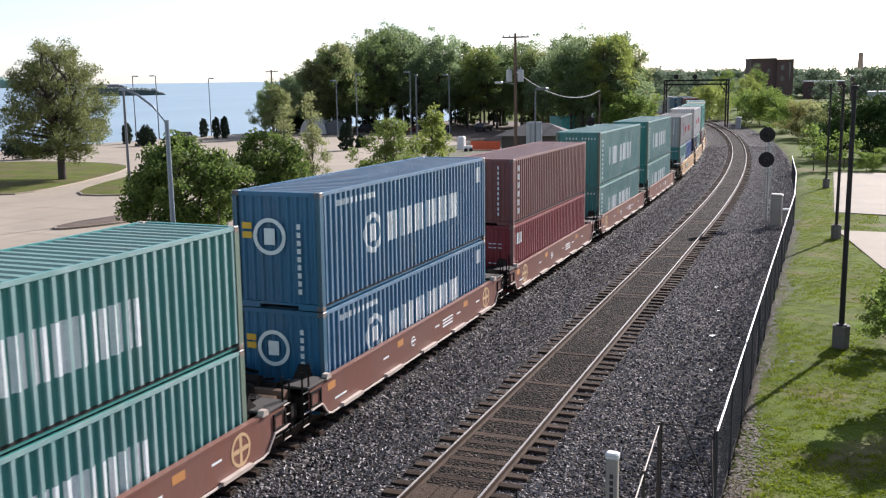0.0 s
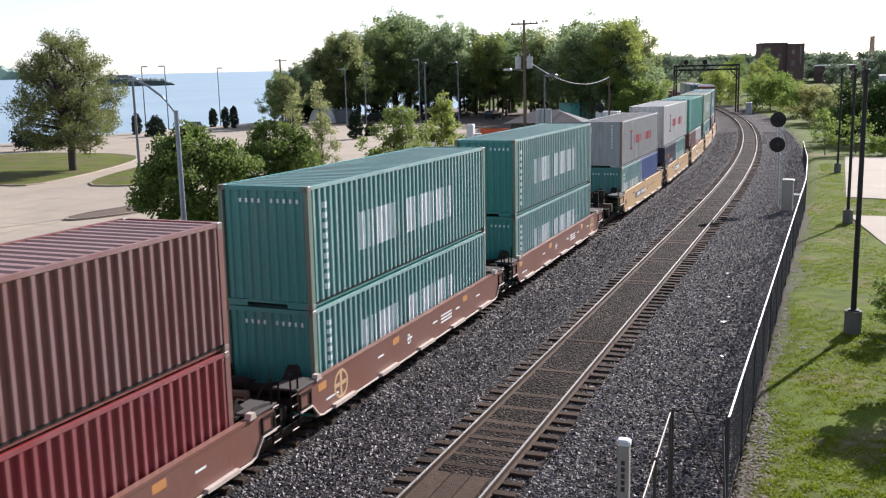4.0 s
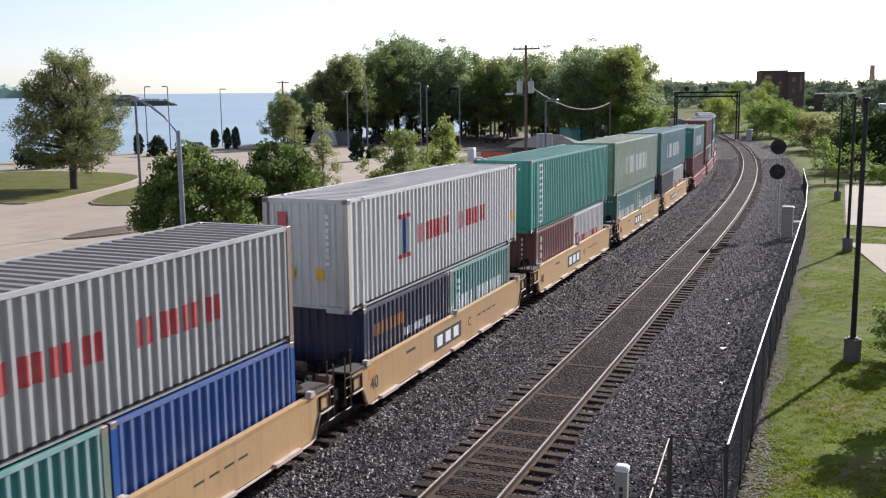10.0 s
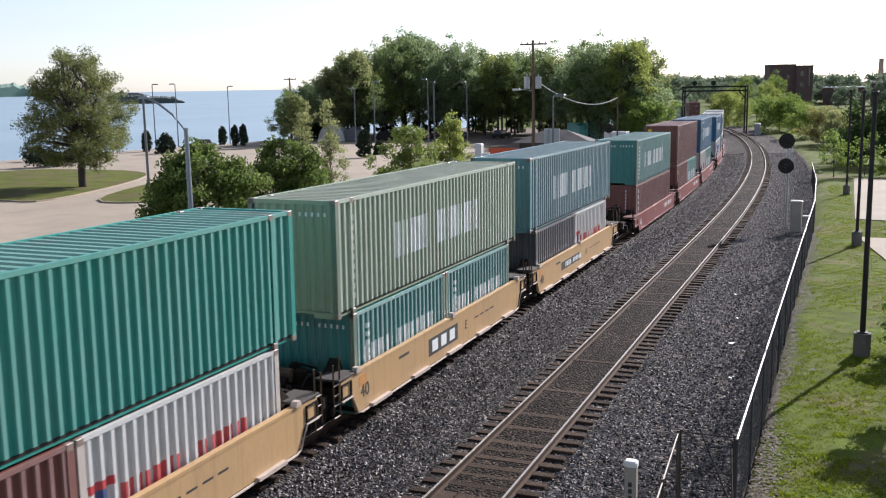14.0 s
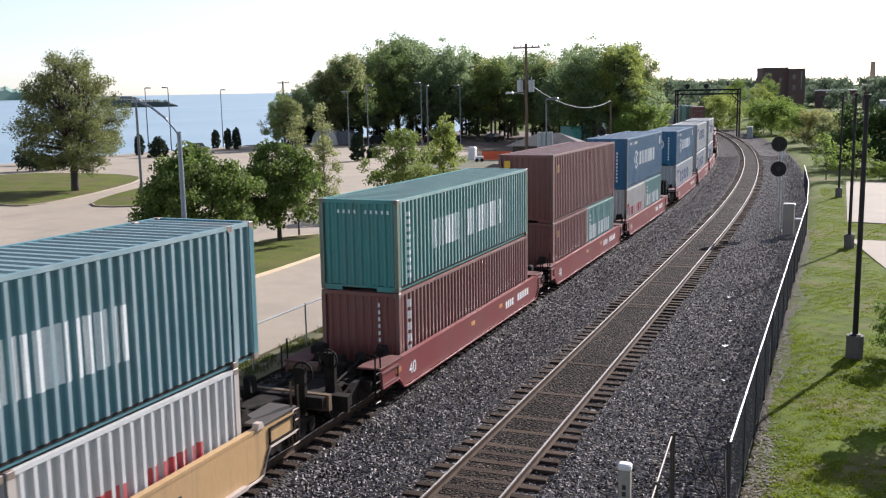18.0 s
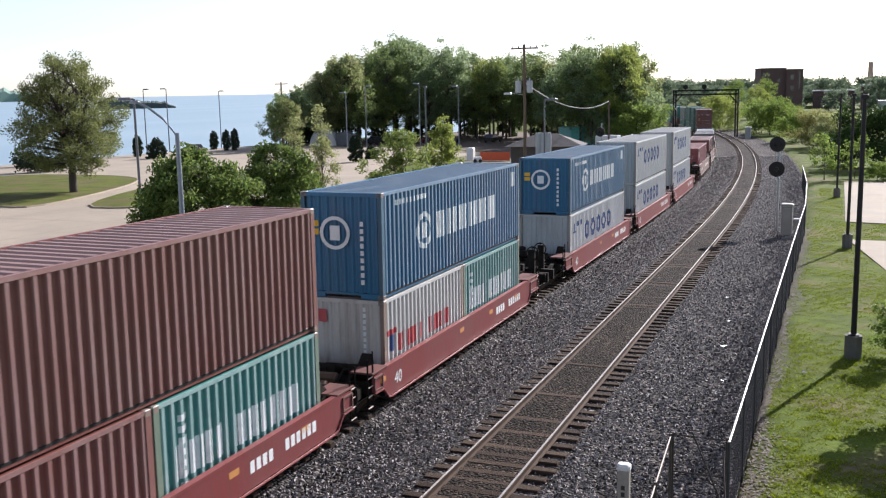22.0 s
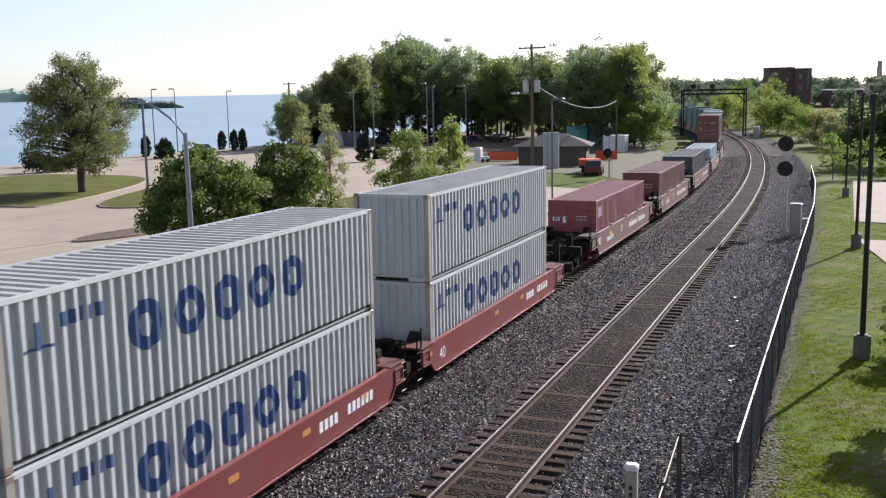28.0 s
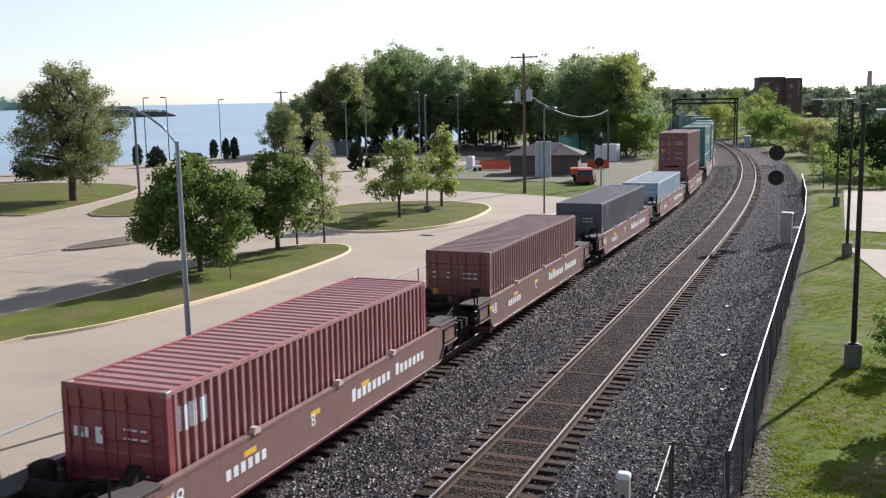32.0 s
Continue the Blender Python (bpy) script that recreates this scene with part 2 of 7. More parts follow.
def paint(name, c, dirt=(0.16, 0.11, 0.08), k=0.28, rough=0.45, rib_light=0.0):
    """Container or wagon paint: faded patches, streaks of rust, dust; light painted on ribs."""
    faded = tuple(v * 0.85 + 0.03 for v in c)
    return mat(name, c, rough, second=faded, scale=0.7, mix=0.55, grain=0.035, bump=0.12, bump_scale=5, per_piece=0.05, dirt=dirt, dirt_scale=0.9, dirt_lo=0.58, dirt_hi=0.78,
               dirt_mix=k, stretch=(1.2, 1.2, 0.45), streak=tuple(v * 0.35 + s * 0.5 for v, s in zip(c, dirt)), streak_mix=0.35 + k * 0.9,
               ribs=tuple(v * 0.45 + 0.4 for v in c) if rib_light else None, ribs_mix=rib_light)


def box_paint(name, c, rib_light=0.55, **how):
    """Paint of a container, with sunlight put into its ribs and roof tone."""
    return lit_or_rusty_roof(paint(name, c, rib_light=rib_light, **how), c)


def lit_or_rusty_roof(m, c):
    """Faded roof paint, lightened further for sun and sky sheen; rusty on grey boxes."""
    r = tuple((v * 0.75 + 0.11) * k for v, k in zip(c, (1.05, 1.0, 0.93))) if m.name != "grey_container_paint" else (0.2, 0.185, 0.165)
    ROOFS[m.name] = mat(m.name + "_lit_or_rusty", r, 0.55, second=tuple(v * 0.8 for v in r), scale=0.9, mix=0.6, grain=0.05, bump=0.08, bump_scale=6, dirt=(0.2, 0.16, 0.13), dirt_scale=0.7, dirt_mix=0.4)
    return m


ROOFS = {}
C_GREEN = box_paint("green_container_paint", (0.036, 0.205, 0.185), rib_light=0.6)
C_BLUE = box_paint("blue_container_paint", (0.012, 0.115, 0.225), rib_light=0.36)
C_MAROON = box_paint("maroon_container_paint", (0.175, 0.052, 0.04), rib_light=0.24)
C_RED = box_paint("red_container_paint", (0.22, 0.016, 0.02), rib_light=0.16)
C_GREY = box_paint("grey_container_paint", (0.34, 0.34, 0.33), dirt=(0.17, 0.1, 0.07), k=0.55, rib_light=0.5)
C_WHITE = box_paint("white_container_paint", (0.52, 0.52, 0.5), dirt=(0.26, 0.17, 0.11), k=0.42, rib_light=0.6)
C_OLDWHITE = box_paint("stained_white_container_paint", (0.5, 0.49, 0.46), dirt=(0.2, 0.13, 0.09), k=0.5, rib_light=0.55)
C_TEAL = box_paint("teal_container_paint", (0.015, 0.255, 0.205), k=0.1, rib_light=0.25)
C_PALE = box_paint("pale_green_container_paint", (0.27, 0.345, 0.235), dirt=(0.22, 0.17, 0.1), k=0.4, rib_light=0.55)
C_STEEL = box_paint("steel_blue_container_paint", (0.07, 0.2, 0.23), k=0.25, rib_light=0.55)
C_NAVY = box_paint("navy_container_paint", (0.014, 0.02, 0.055), rib_light=0.2)
C_ROYAL = box_paint("royal_blue_container_paint", (0.012, 0.07, 0.26), rib_light=0.25)
C_DARKGREY = box_paint("charcoal_container_paint", (0.06, 0.065, 0.075), rib_light=0.28)
C_PALEGREY = box_paint("pale_grey_container_paint", (0.37, 0.395, 0.395), k=0.3, rib_light=0.85)
C_FADEDRED = box_paint("faded_red_container_paint", (0.27, 0.055, 0.055), k=0.15, rib_light=0.4)
C_SKY = box_paint("pale_blue_container_paint", (0.36, 0.46, 0.53), k=0.2, rib_light=0.55)
C_FRAME = paint("rusty_container_frame", (0.24, 0.18, 0.145), dirt=(0.11, 0.05, 0.035), k=0.85)
C_FRAME_WHITE = paint("rusty_white_frame", (0.5, 0.45, 0.4), dirt=(0.2, 0.1, 0.06), k=0.9)
C_FRAME_GREEN = paint("worn_green_frame", (0.15, 0.2, 0.15), dirt=(0.22, 0.1, 0.06), k=0.8)
C_FRAME_BLUE = paint("worn_blue_frame", (0.045, 0.12, 0.18), dirt=(0.22, 0.12, 0.08), k=0.7)
C_FRAME_GREY = paint("worn_grey_frame", (0.34, 0.32, 0.29), dirt=(0.2, 0.11, 0.07), k=0.8)
C_FRAME_RED = paint("worn_red_frame", (0.2, 0.09, 0.075), dirt=(0.13, 0.06, 0.05), k=0.7)
W_BROWN = paint("brown_wagon_paint", (0.185, 0.078, 0.055), k=0.3)
W_YELLOW = paint("yellow_wagon_paint", (0.47, 0.3, 0.14), dirt=(0.25, 0.17, 0.1), k=0.35)
W_RED = paint("red_wagon_paint", (0.2, 0.042, 0.04), dirt=(0.16, 0.08, 0.07), k=0.4)
W_PINK = paint("faded_brown_wagon_paint", (0.2, 0.115, 0.095), dirt=(0.15, 0.1, 0.085), k=0.5)

# ---- mesh helpers ----
class Shape:
    """Vertices and faces of one mesh, gathered piece by piece."""

    def __init__(self):
        self.v, self.f = [], []

    def add(self, verts, faces):
        k = len(self.v)
        self.v.extend([tuple(p) for p in verts])
        self.f.extend([tuple(i + k for i in f) for f in faces])
        return self

    def box(self, x0, x1, y0, y1, z0, z1, taper=0.0):
        t = taper
        return self.add([(x0, y0, z0), (x1, y0, z0), (x1, y1, z0), (x0, y1, z0), (x0 + t, y0 + t, z1), (x1 - t, y0 + t, z1), (x1 - t, y1 - t, z1), (x0 + t, y1 - t, z1)],
                        [(3, 2, 1, 0), (4, 5, 6, 7), (0, 1, 5, 4), (1, 2, 6, 5), (2, 3, 7, 6), (3, 0, 4, 7)])

    def bevelbox(self, x0, x1, y0, y1, z0, z1, b=0.02):
        """A box with its upright and top edges cut off."""
        ring = lambda i, z: [(x0 + b + i, y0 + i, z), (x1 - b - i, y0 + i, z), (x1 - i, y0 + b + i, z), (x1 - i, y1 - b - i, z),
                             (x1 - b - i, y1 - i, z), (x0 + b + i, y1 - i, z), (x0 + i, y1 - b - i, z), (x0 + i, y0 + b + i, z)]
        v = ring(0, z0) + ring(0, z1 - b) + ring(b * 0.9, z1)
        f = [tuple(range(7, -1, -1)), tuple(range(16, 24))]
        for r in (0, 8):
            f += [(r + i, r + (i + 1) % 8, r + 8 + (i + 1) % 8, r + 8 + i) for i in range(8)]
        return self.add(v, f)

    def tube(self, pts, r, n=6, r_end=None):
        pts = [Vector(p) for p in pts]
        r_end = r if r_end is None else r_end
        v, f, k = [], [], len(pts)
        for i, p in enumerate(pts):
            d = (pts[min(i + 1, k - 1)] - pts[max(i - 1, 0)]).normalized()
            a = d.orthogonal().normalized() if abs(d.z) < 0.95 else Vector((1, 0, 0))
            a = (a - d * a.dot(d)).normalized()
            b = d.cross(a)
            rr = r + (r_end - r) * i / max(1, k - 1)
            v += [p + (a * math.cos(2 * math.pi * j / n) + b * math.sin(2 * math.pi * j / n)) * rr for j in range(n)]
        for i in range(k - 1):
            f += [(i * n + j, i * n + (j + 1) % n, (i + 1) * n + (j + 1) % n, (i + 1) * n + j) for j in range(n)]
        f += [tuple(range(n - 1, -1, -1)), tuple(range((k - 1) * n, k * n))]
        return self.add(v, f)

    def prism(self, outline, axis, a, b):
        """outline: 2D points; swept along 'x', 'y' or 'z' from a to b."""
        put = {"x": lambda p, h: (h, p[0], p[1]), "y": lambda p, h: (p[0], h, p[1]), "z": lambda p, h: (p[0], p[1], h)}[axis]
        n = len(outline)
        v = [put(p, a) for p in outline] + [put(p, b) for p in outline]
        f = [tuple(range(n - 1, -1, -1)), tuple(range(n, 2 * n))] + [(i, (i + 1) % n, n + (i + 1) % n, n + i) for i in range(n)]
        return self.add(v, f)

    def disc(self, c, r, axis, thick, n=20, inner=0.0):
        """A disc or ring lying across an axis."""
        c = Vector(c)
        put = {"x": lambda a, h: Vector((h, math.cos(a), math.sin(a))), "y": lambda a, h: Vector((math.cos(a), h, math.sin(a))), "z": lambda a, h: Vector((math.cos(a), math.sin(a), h))}[axis]
        one = {"x": Vector((1, 0, 0)), "y": Vector((0, 1, 0)), "z": Vector((0, 0, 1))}[axis]
        v, f = [], []
        rs = [r, r] + ([inner, inner] if inner else [])
        for i in range(n):
            a = 2 * math.pi * i / n
            d = put(a, 0)
            v += [c + d * r - one * thick / 2, c + d * r + one * thick / 2]
            if inner:
                v += [c + d * inner - one * thick / 2, c + d * inner + one * thick / 2]
        w = len(rs)
        for i in range(n):
            j = (i + 1) % n
            f.append((i * w, j * w, j * w + 1, i * w + 1))
            if inner:
                f += [(i * w + 2, i * w + 3, j * w + 3, j * w + 2), (i * w + 1, j * w + 1, j * w + 3, i * w + 3), (i * w, i * w + 2, j * w + 2, j * w)]
        if not inner:
            f += [tuple(i * w for i in range(n)), tuple(i * w + 1 for i in range(n - 1, -1, -1))]
        return self.add(v, f)

    def mesh(self, name, material=None, smooth=False):
        me = bpy.data.meshes.new(name)
        me.from_pydata(self.v, [], self.f)
        me.validate()
        bm = bmesh.new()
        bm.from_mesh(me)
        bmesh.ops.recalc_face_normals(bm, faces=bm.faces)
        bm.to_mesh(me)
        bm.free()
        if smooth:
            me.polygons.foreach_set("use_smooth", [True] * len(me.polygons))
        me.materials.append(material)
        return me


def part(name, shape, material, parent, label="", m=None, smooth=False):
    """One mesh object under a thing or a part. shape: a Shape or a mesh that is shared."""
    me = shape.mesh(name, material, smooth) if isinstance(shape, Shape) else shape
    ob = new(name, me)
    ob.parent = parent
    if m is not None:
        ob.matrix_basis = m
    if not isinstance(shape, Shape) and material is not None and me.materials[0] is not material:
        ob.material_slots[0].link = "OBJECT"
        ob.material_slots[0].material = material
    return tagged(ob, label)


def thing(name, label, category, m=None, group="", kind=""):
    ob = new(name)
    ob.empty_display_size = 0.2
    if m is not None:
        ob.matrix_basis = m
    return tagged(ob, label, category, group, kind)


def solid(name, shape, material, label, category, m=None, group="", kind="", smooth=False):
    ob = new(name, shape.mesh(name, material, smooth) if isinstance(shape, Shape) else shape)
    if m is not None:
        ob.matrix_basis = m
    return tagged(ob, label, category, group, kind)


# ---- plan: the line of the tracks ----
GRADE = -0.009
BEND_Y, BEND_R, TRACK_X = 56.7, 765.0, -6.83    # start and radius of the bend, centre of the empty track
SPACING = 5.58                                  # to the centre of the train's track


def gz(y):
    """Level of the rails at y: the line falls gently away from the bridge."""
    return GRADE * min(max(y, -60.0), 260.0)


def line(s, off=0.0):
    """Point and heading on the line s metres from the bridge, off metres to the right of the empty track's centre."""
    if s <= BEND_Y:
        return TRACK_X + off, s, 0.0
    a = (s - BEND_Y) / BEND_R
    return TRACK_X - BEND_R + (BEND_R + off) * math.cos(a), BEND_Y + (BEND_R + off) * math.sin(a), a


def sweep(profile, off, s0, s1, step, z=0.0):
    """A profile of (across, up) points carried along the line."""
    sh, n, k = Shape(), len(profile), int((s1 - s0) / step) + 1
    for i in range(k + 1):
        s = s0 + (s1 - s0) * i / k
        x, y, a = line(s, off)
        sh.v += [(x + p * math.cos(a), y + p * math.sin(a), gz(s) + z + q) for p, q in profile]
        if i:
            b = i * n
            sh.f += [(b - n + j, b + j, b + (j + 1) % n, b - n + (j + 1) % n) for j in range(n)]
    sh.f += [tuple(range(n)), tuple(range(k * n + n - 1, k * n - 1, -1))]
    return sh


# ---- ground ----
def smooth(x, a, b):
    t = min(1.0, max(0.0, (x - a) / (b - a)))
    return t * t * (3 - 2 * t)


LOT_Z, VERGE_Z = -0.04, -0.12


def shore_x(y):
    """The river bank left of the car park."""
    bank = -104.0 + 3.0 * math.sin(y * 0.045) - 0.10 * max(0.0, 60 - y)
    k = smooth(y, 188, 226)
    return bank * (1 - k) + k * (line(min(max(y, 0.0), 700.0))[0] - 34.0)


def ground_z(x, y):
    x0 = line(max(0.0, min(y, 420.0)))[0] + 0.0
    left = smooth(x0 - x, 7.9, 8.9)
    right = smooth(x - x0, 4.9, 5.4)
    z = -0.75 + left * (LOT_Z + 0.72) + right * (VERGE_Z + 0.75)
    z += gz(y)
    bank = smooth(shore_x(y) - x, 0.0, 9.0)
    return z - bank * 5.0


def build_ground():
    xs = [-2600, -1500, -900, -500, -300, -200, -150, -130] + [-120 + 1.5 * i for i in range(20)] + [-90 + 5 * i for i in range(11)] + [-38 + 2 * i for i in range(9)] \
        + [-20 + 0.6 * i for i in range(48)] + [9 + 3 * i for i in range(8)] + [40, 60, 90, 140, 220, 400, 800, 1500, 3000]
    ys = [-400, -150, -60, -30] + [-15 + 4 * i for i in range(90)] + [350, 380, 420, 480, 600, 800, 1200, 2000, 3200, 4500]
    sh = Shape()
    for y in ys:
        for x in xs:
            z = ground_z(x, y) + 0.05 * noise.noise((x * 0.15, y * 0.15, 0))
            sh.v.append((x, y, z))
    w = len(xs)
    sh.f = [(j * w + i, j * w + i + 1, (j + 1) * w + i + 1, (j + 1) * w + i) for j in range(len(ys) - 1) for i in range(w - 1)]
    solid("ground", sh, M_GRASS, "uneven green grass and bare earth beside the railway", "ground", kind="structure", smooth=True)
    # the river, flat near by and rising to the eye's horizon far out
    wt, n = Shape(), 40
    for r, z in ((30, -3.4), (1500, -3.4), (4700, 7.0)):
        wt.v += [(math.sin(radians(-150 + 130 * i / n)) * r, math.cos(radians(-150 + 130 * i / n)) * r, z) for i in range(n + 1)]
    wt.f = [(k * (n + 1) + i, k * (n + 1) + i + 1, (k + 1) * (n + 1) + i + 1, (k + 1) * (n + 1) + i) for k in range(2) for i in range(n)]
    solid("water", wt, M_WATER, "wide pale blue river with small ripples", "river", kind="structure")


def sheet(name, outline, z, material, label, category, thick=0.05, over=None):
    """A flat slab on the sloping ground, with the outline given in plan."""
    sh, n = Shape(), len(outline)
    sh.v = [(x, y, gz(y) + z) for x, y in outline] + [(x, y, gz(y) + z - thick) for x, y in outline]
    sh.f = [tuple(range(n))] + [((i + 1) % n, i, n + i, n + (i + 1) % n) for i in range(n)]
    return solid(name, sh, material, label, category, kind="structure")


def build_ballast():
    prof = [(-8.75, -0.1), (-8.0, -0.24), (-6.9, -0.2), (-4.35, -0.22), (-3.85, -0.42), (-2.9, -0.42), (-1.95, -0.3), (-1.45, -0.195), (-1.3, -0.2), (-0.85, -0.2), (0.85, -0.218), (1.3, -0.218), (1.45, -0.2), (2.1, -0.26), (3.6, -0.3),
            (5.2, -0.15), (5.2, -1.4), (-8.75, -1.4)]
    solid("track_bed", sweep(prof, 0.0, -25, 420, 1.6), M_BALLAST, "dark grey crushed stone ballast under two tracks", "ballast", kind="structure")


RAIL = [(-0.075, -0.17), (0.075, -0.17), (0.075, -0.155), (0.012, -0.135), (0.012, -0.045), (0.036, -0.035), (0.036, -0.012), (0.026, -0.002), (-0.026, -0.002), (-0.036, -0.012), (-0.036, -0.035), (-0.012, -0.045),
        (-0.012, -0.135), (-0.075, -0.155)]
RAIL_TOP = [(-0.024, -0.004), (0.024, -0.004), (0.021, 0.003), (-0.021, 0.003)]


def build_tracks():
    solid("track_crib", sweep([(-0.7, -0.4), (0.7, -0.4), (0.7, -0.156), (-0.7, -0.156)], 0.0, -25, 400, 1.6), M_CRIB, "brown dusty stone between the rails", "ballast", kind="structure")
    for name, off, lab in (("empty", 0.0, "empty railway track with polished rails on weathered wooden sleepers"), ("busy", -SPACING, "railway track under the moving container train")):
        tr = thing("railway_track", lab, "railway track", kind="structure")
        for side in (-0.753, 0.753):
            r = part("rail", sweep(RAIL, off + side, -25, 400, 2.0, 0.0), M_RAIL, tr, "rust-brown steel rail")
            part("rail_head", sweep(RAIL_TOP, off + side, -25, 400, 2.0, 0.0), M_RAILTOP, r, "polished running surface")
        tie = Shape().bevelbox(-1.3, 1.3, -0.115, 0.115, -0.35, -0.075, 0.015).mesh("sleeper", M_TIE)
        rest, n = Shape(), 0
        rng = random.Random(5)
        for i in range(620):
            s = -4 + 0.545 * i
            x, y, a = line(s, off + rng.uniform(-0.06, 0.06))
            m = pose(x, y, gz(s) - 0.078 + rng.uniform(-0.03, 0.012), rng.uniform(-0.6, 0.6), 0, math.degrees(a) + rng.uniform(-1.2, 1.2))
            if off == 0.0 and 20 <= i < 320:
                part("sleeper", tie, M_TIE, tr, m=m)
            else:
                rest.add([m @ v.co for v in tie.vertices], [tuple(p.vertices) for p in tie.polygons])
        o = part("distant_sleepers", rest, M_TIE, tr)
        tagged(o, kind="stuff")


def build_stones():
    """Loose angular stones on the ballast, near the bridge."""
    rng = np.random.default_rng(3)
    n = 70000
    s = 13 + 125 * rng.random(n) ** 2.0
    off = rng.uniform(-4.2, 5.0, n)
    keep = ~((np.abs(off) > 0.62) & (np.abs(off) < 0.87)) & ~((np.abs(off) < 0.63) & (rng.random(n) < 0.7))
    s, off = s[keep], off[keep]
    n = len(s)
    prof = [(-4.2, -0.28), (-3.85, -0.42), (-2.9, -0.42), (-1.95, -0.31), (-1.45, -0.21), (-1.3, -0.24), (-0.8, -0.24), (-0.7, -0.2), (0.7, -0.2), (0.8, -0.24), (1.3, -0.24), (1.45, -0.21), (2.1, -0.27), (3.6, -0.3), (5.2, -0.15)]
    zz = np.interp(off, [p[0] for p in prof], [p[1] for p in prof])
    at = np.array([line(float(a), float(b))[:2] + (gz(float(a)),) for a, b in zip(s, off)])
    at[:, 2] += zz + 0.012
    base = np.array([(1, 0, 0), (-0.5, 0.87, 0.1), (-0.5, -0.87, -0.1), (0.25, 0.2, 0.8), (-0.1, 0.0, -0.8)])
    r = rng.uniform(0.022, 0.058, n)
    an = rng.uniform(0, 6.28, n)
    j = base[None] * r[:, None, None] * rng.uniform(0.65, 1.35, (n, 5, 3))
    c, si = np.cos(an)[:, None], np.sin(an)[:, None]
    v = np.stack([c * j[..., 0] - si * j[..., 1], si * j[..., 0] + c * j[..., 1], j[..., 2]], -1) + at[:, None]
    faces = np.array([(0, 1, 3), (1, 2, 3), (2, 0, 3), (1, 0, 4), (2, 1, 4), (0, 2, 4)])
    f = (faces[None] + 5 * np.arange(n)[:, None, None]).reshape(-1, 3)
    me = bpy.data.meshes.new("ballast_stones")
    me.from_pydata(v.reshape(-1, 3).tolist(), [], f.tolist())
    me.materials.append(M_BALLAST_PIECE)
    solid("ballast_stones", me, None, "loose angular grey ballast stones", "gravel", kind="stuff")


# ---- trees ----
def leaf_cloud(rng, tips, count, spread, size, flat=0.75):
    """Small leaf clumps round the ends of the limbs: folded quads with an uneven outline."""
    v, f = [], []
    tips = np.array(tips)
    pick = rng.integers(0, len(tips), count)
    d = rng.normal(0, 1, (count, 3))
    d /= np.linalg.norm(d, axis=1)[:, None]
    c = tips[pick] + d * (spread * rng.random(count) ** 0.6)[:, None] * np.array([1, 1, flat])
    a = rng.normal(0, 1, (count, 3))
    a /= np.linalg.norm(a, axis=1)[:, None]
    b = np.cross(a, rng.normal(0, 1, (count, 3)))
    b /= np.linalg.norm(b, axis=1)[:, None] + 1e-9
    nrm = np.cross(a, b)
    sz = size * rng.uniform(0.55, 1.25, count)[:, None]
    p = np.stack([c - a * sz, c + b * sz * 0.55 + nrm * sz * 0.25, c + a * sz, c - b * sz * 0.55 + nrm * sz * 0.25], 1).reshape(-1, 3)
    f = [(4 * i, 4 * i + 1, 4 * i + 2, 4 * i + 3) for i in range(count)]
    return p.tolist(), f


def tree_meshes(seed, height, radius, fork, leaves, size, spread, trunk_r, flat=0.75, limbs=9, leaf=None, squat=1.0, low=0.35, sub=4):
    """Trunk with limbs, and crown. fork: height of the first fork; low: where the crown begins."""
    rng = np.random.default_rng(seed)
    sh, tips = Shape(), []
    lean = rng.normal(0, 0.03, 2)
    top = Vector((lean[0] * height, lean[1] * height, height * 0.86))
    sh.tube([(0, 0, -0.25), (trunk_r * 0.1, 0, 0.25), Vector((0, 0, fork)) * 1.0 + Vector((lean[0] * fork, lean[1] * fork, 0)), top * 0.62, top], trunk_r * 1.15, 8, trunk_r * 0.18)
    for i in range(limbs):
        t = i / max(1, limbs - 1)
        z0 = fork + (height * 0.62 - fork) * t
        ang = i * 2.4 + rng.uniform(-0.5, 0.5)
        reach = radius * (0.72 + 0.32 * rng.random()) * (1.0 - 0.45 * abs(t - 0.35))
        z1 = height * low + (height * 0.98 - height * low) * min(1.0, t * 0.85 + 0.18 * rng.random())
        a = Vector((lean[0] * z0, lean[1] * z0, z0))
        e = Vector((math.cos(ang) * reach, math.sin(ang) * reach, max(z1, z0 + 0.3)))
        mid = (a + e) / 2 + Vector((rng.normal(0, 0.1), rng.normal(0, 0.1), 0.08)) * reach
        sh.tube([a, mid, e], trunk_r * 0.42, 5, trunk_r * 0.08)
        tips += [tuple(e), tuple(mid * 0.4 + e * 0.6)]
        for j in range(sub):
            q = mid.lerp(e, rng.uniform(0.1, 0.9))
            w = q + Vector((rng.normal(0, 0.3), rng.normal(0, 0.3), rng.normal(0.12, 0.2))) * radius * squat
            if w.z < height * low:
                w.z = height * low + 0.1 * rng.random()
            if w.z > height:
                w.z = height * 0.97
            sh.tube([q, w], trunk_r * 0.16, 4, trunk_r * 0.04)
            tips.append(tuple(w))
    tips.append(tuple(top))
    p, f = leaf_cloud(rng, tips, leaves, spread, size, flat)
    trunk = sh.mesh("trunk", M_BARK, True)
    crown = bpy.data.meshes.new("crown")
    crown.from_pydata(p, [], f)
    crown.materials.append(leaf)
    return trunk, crown


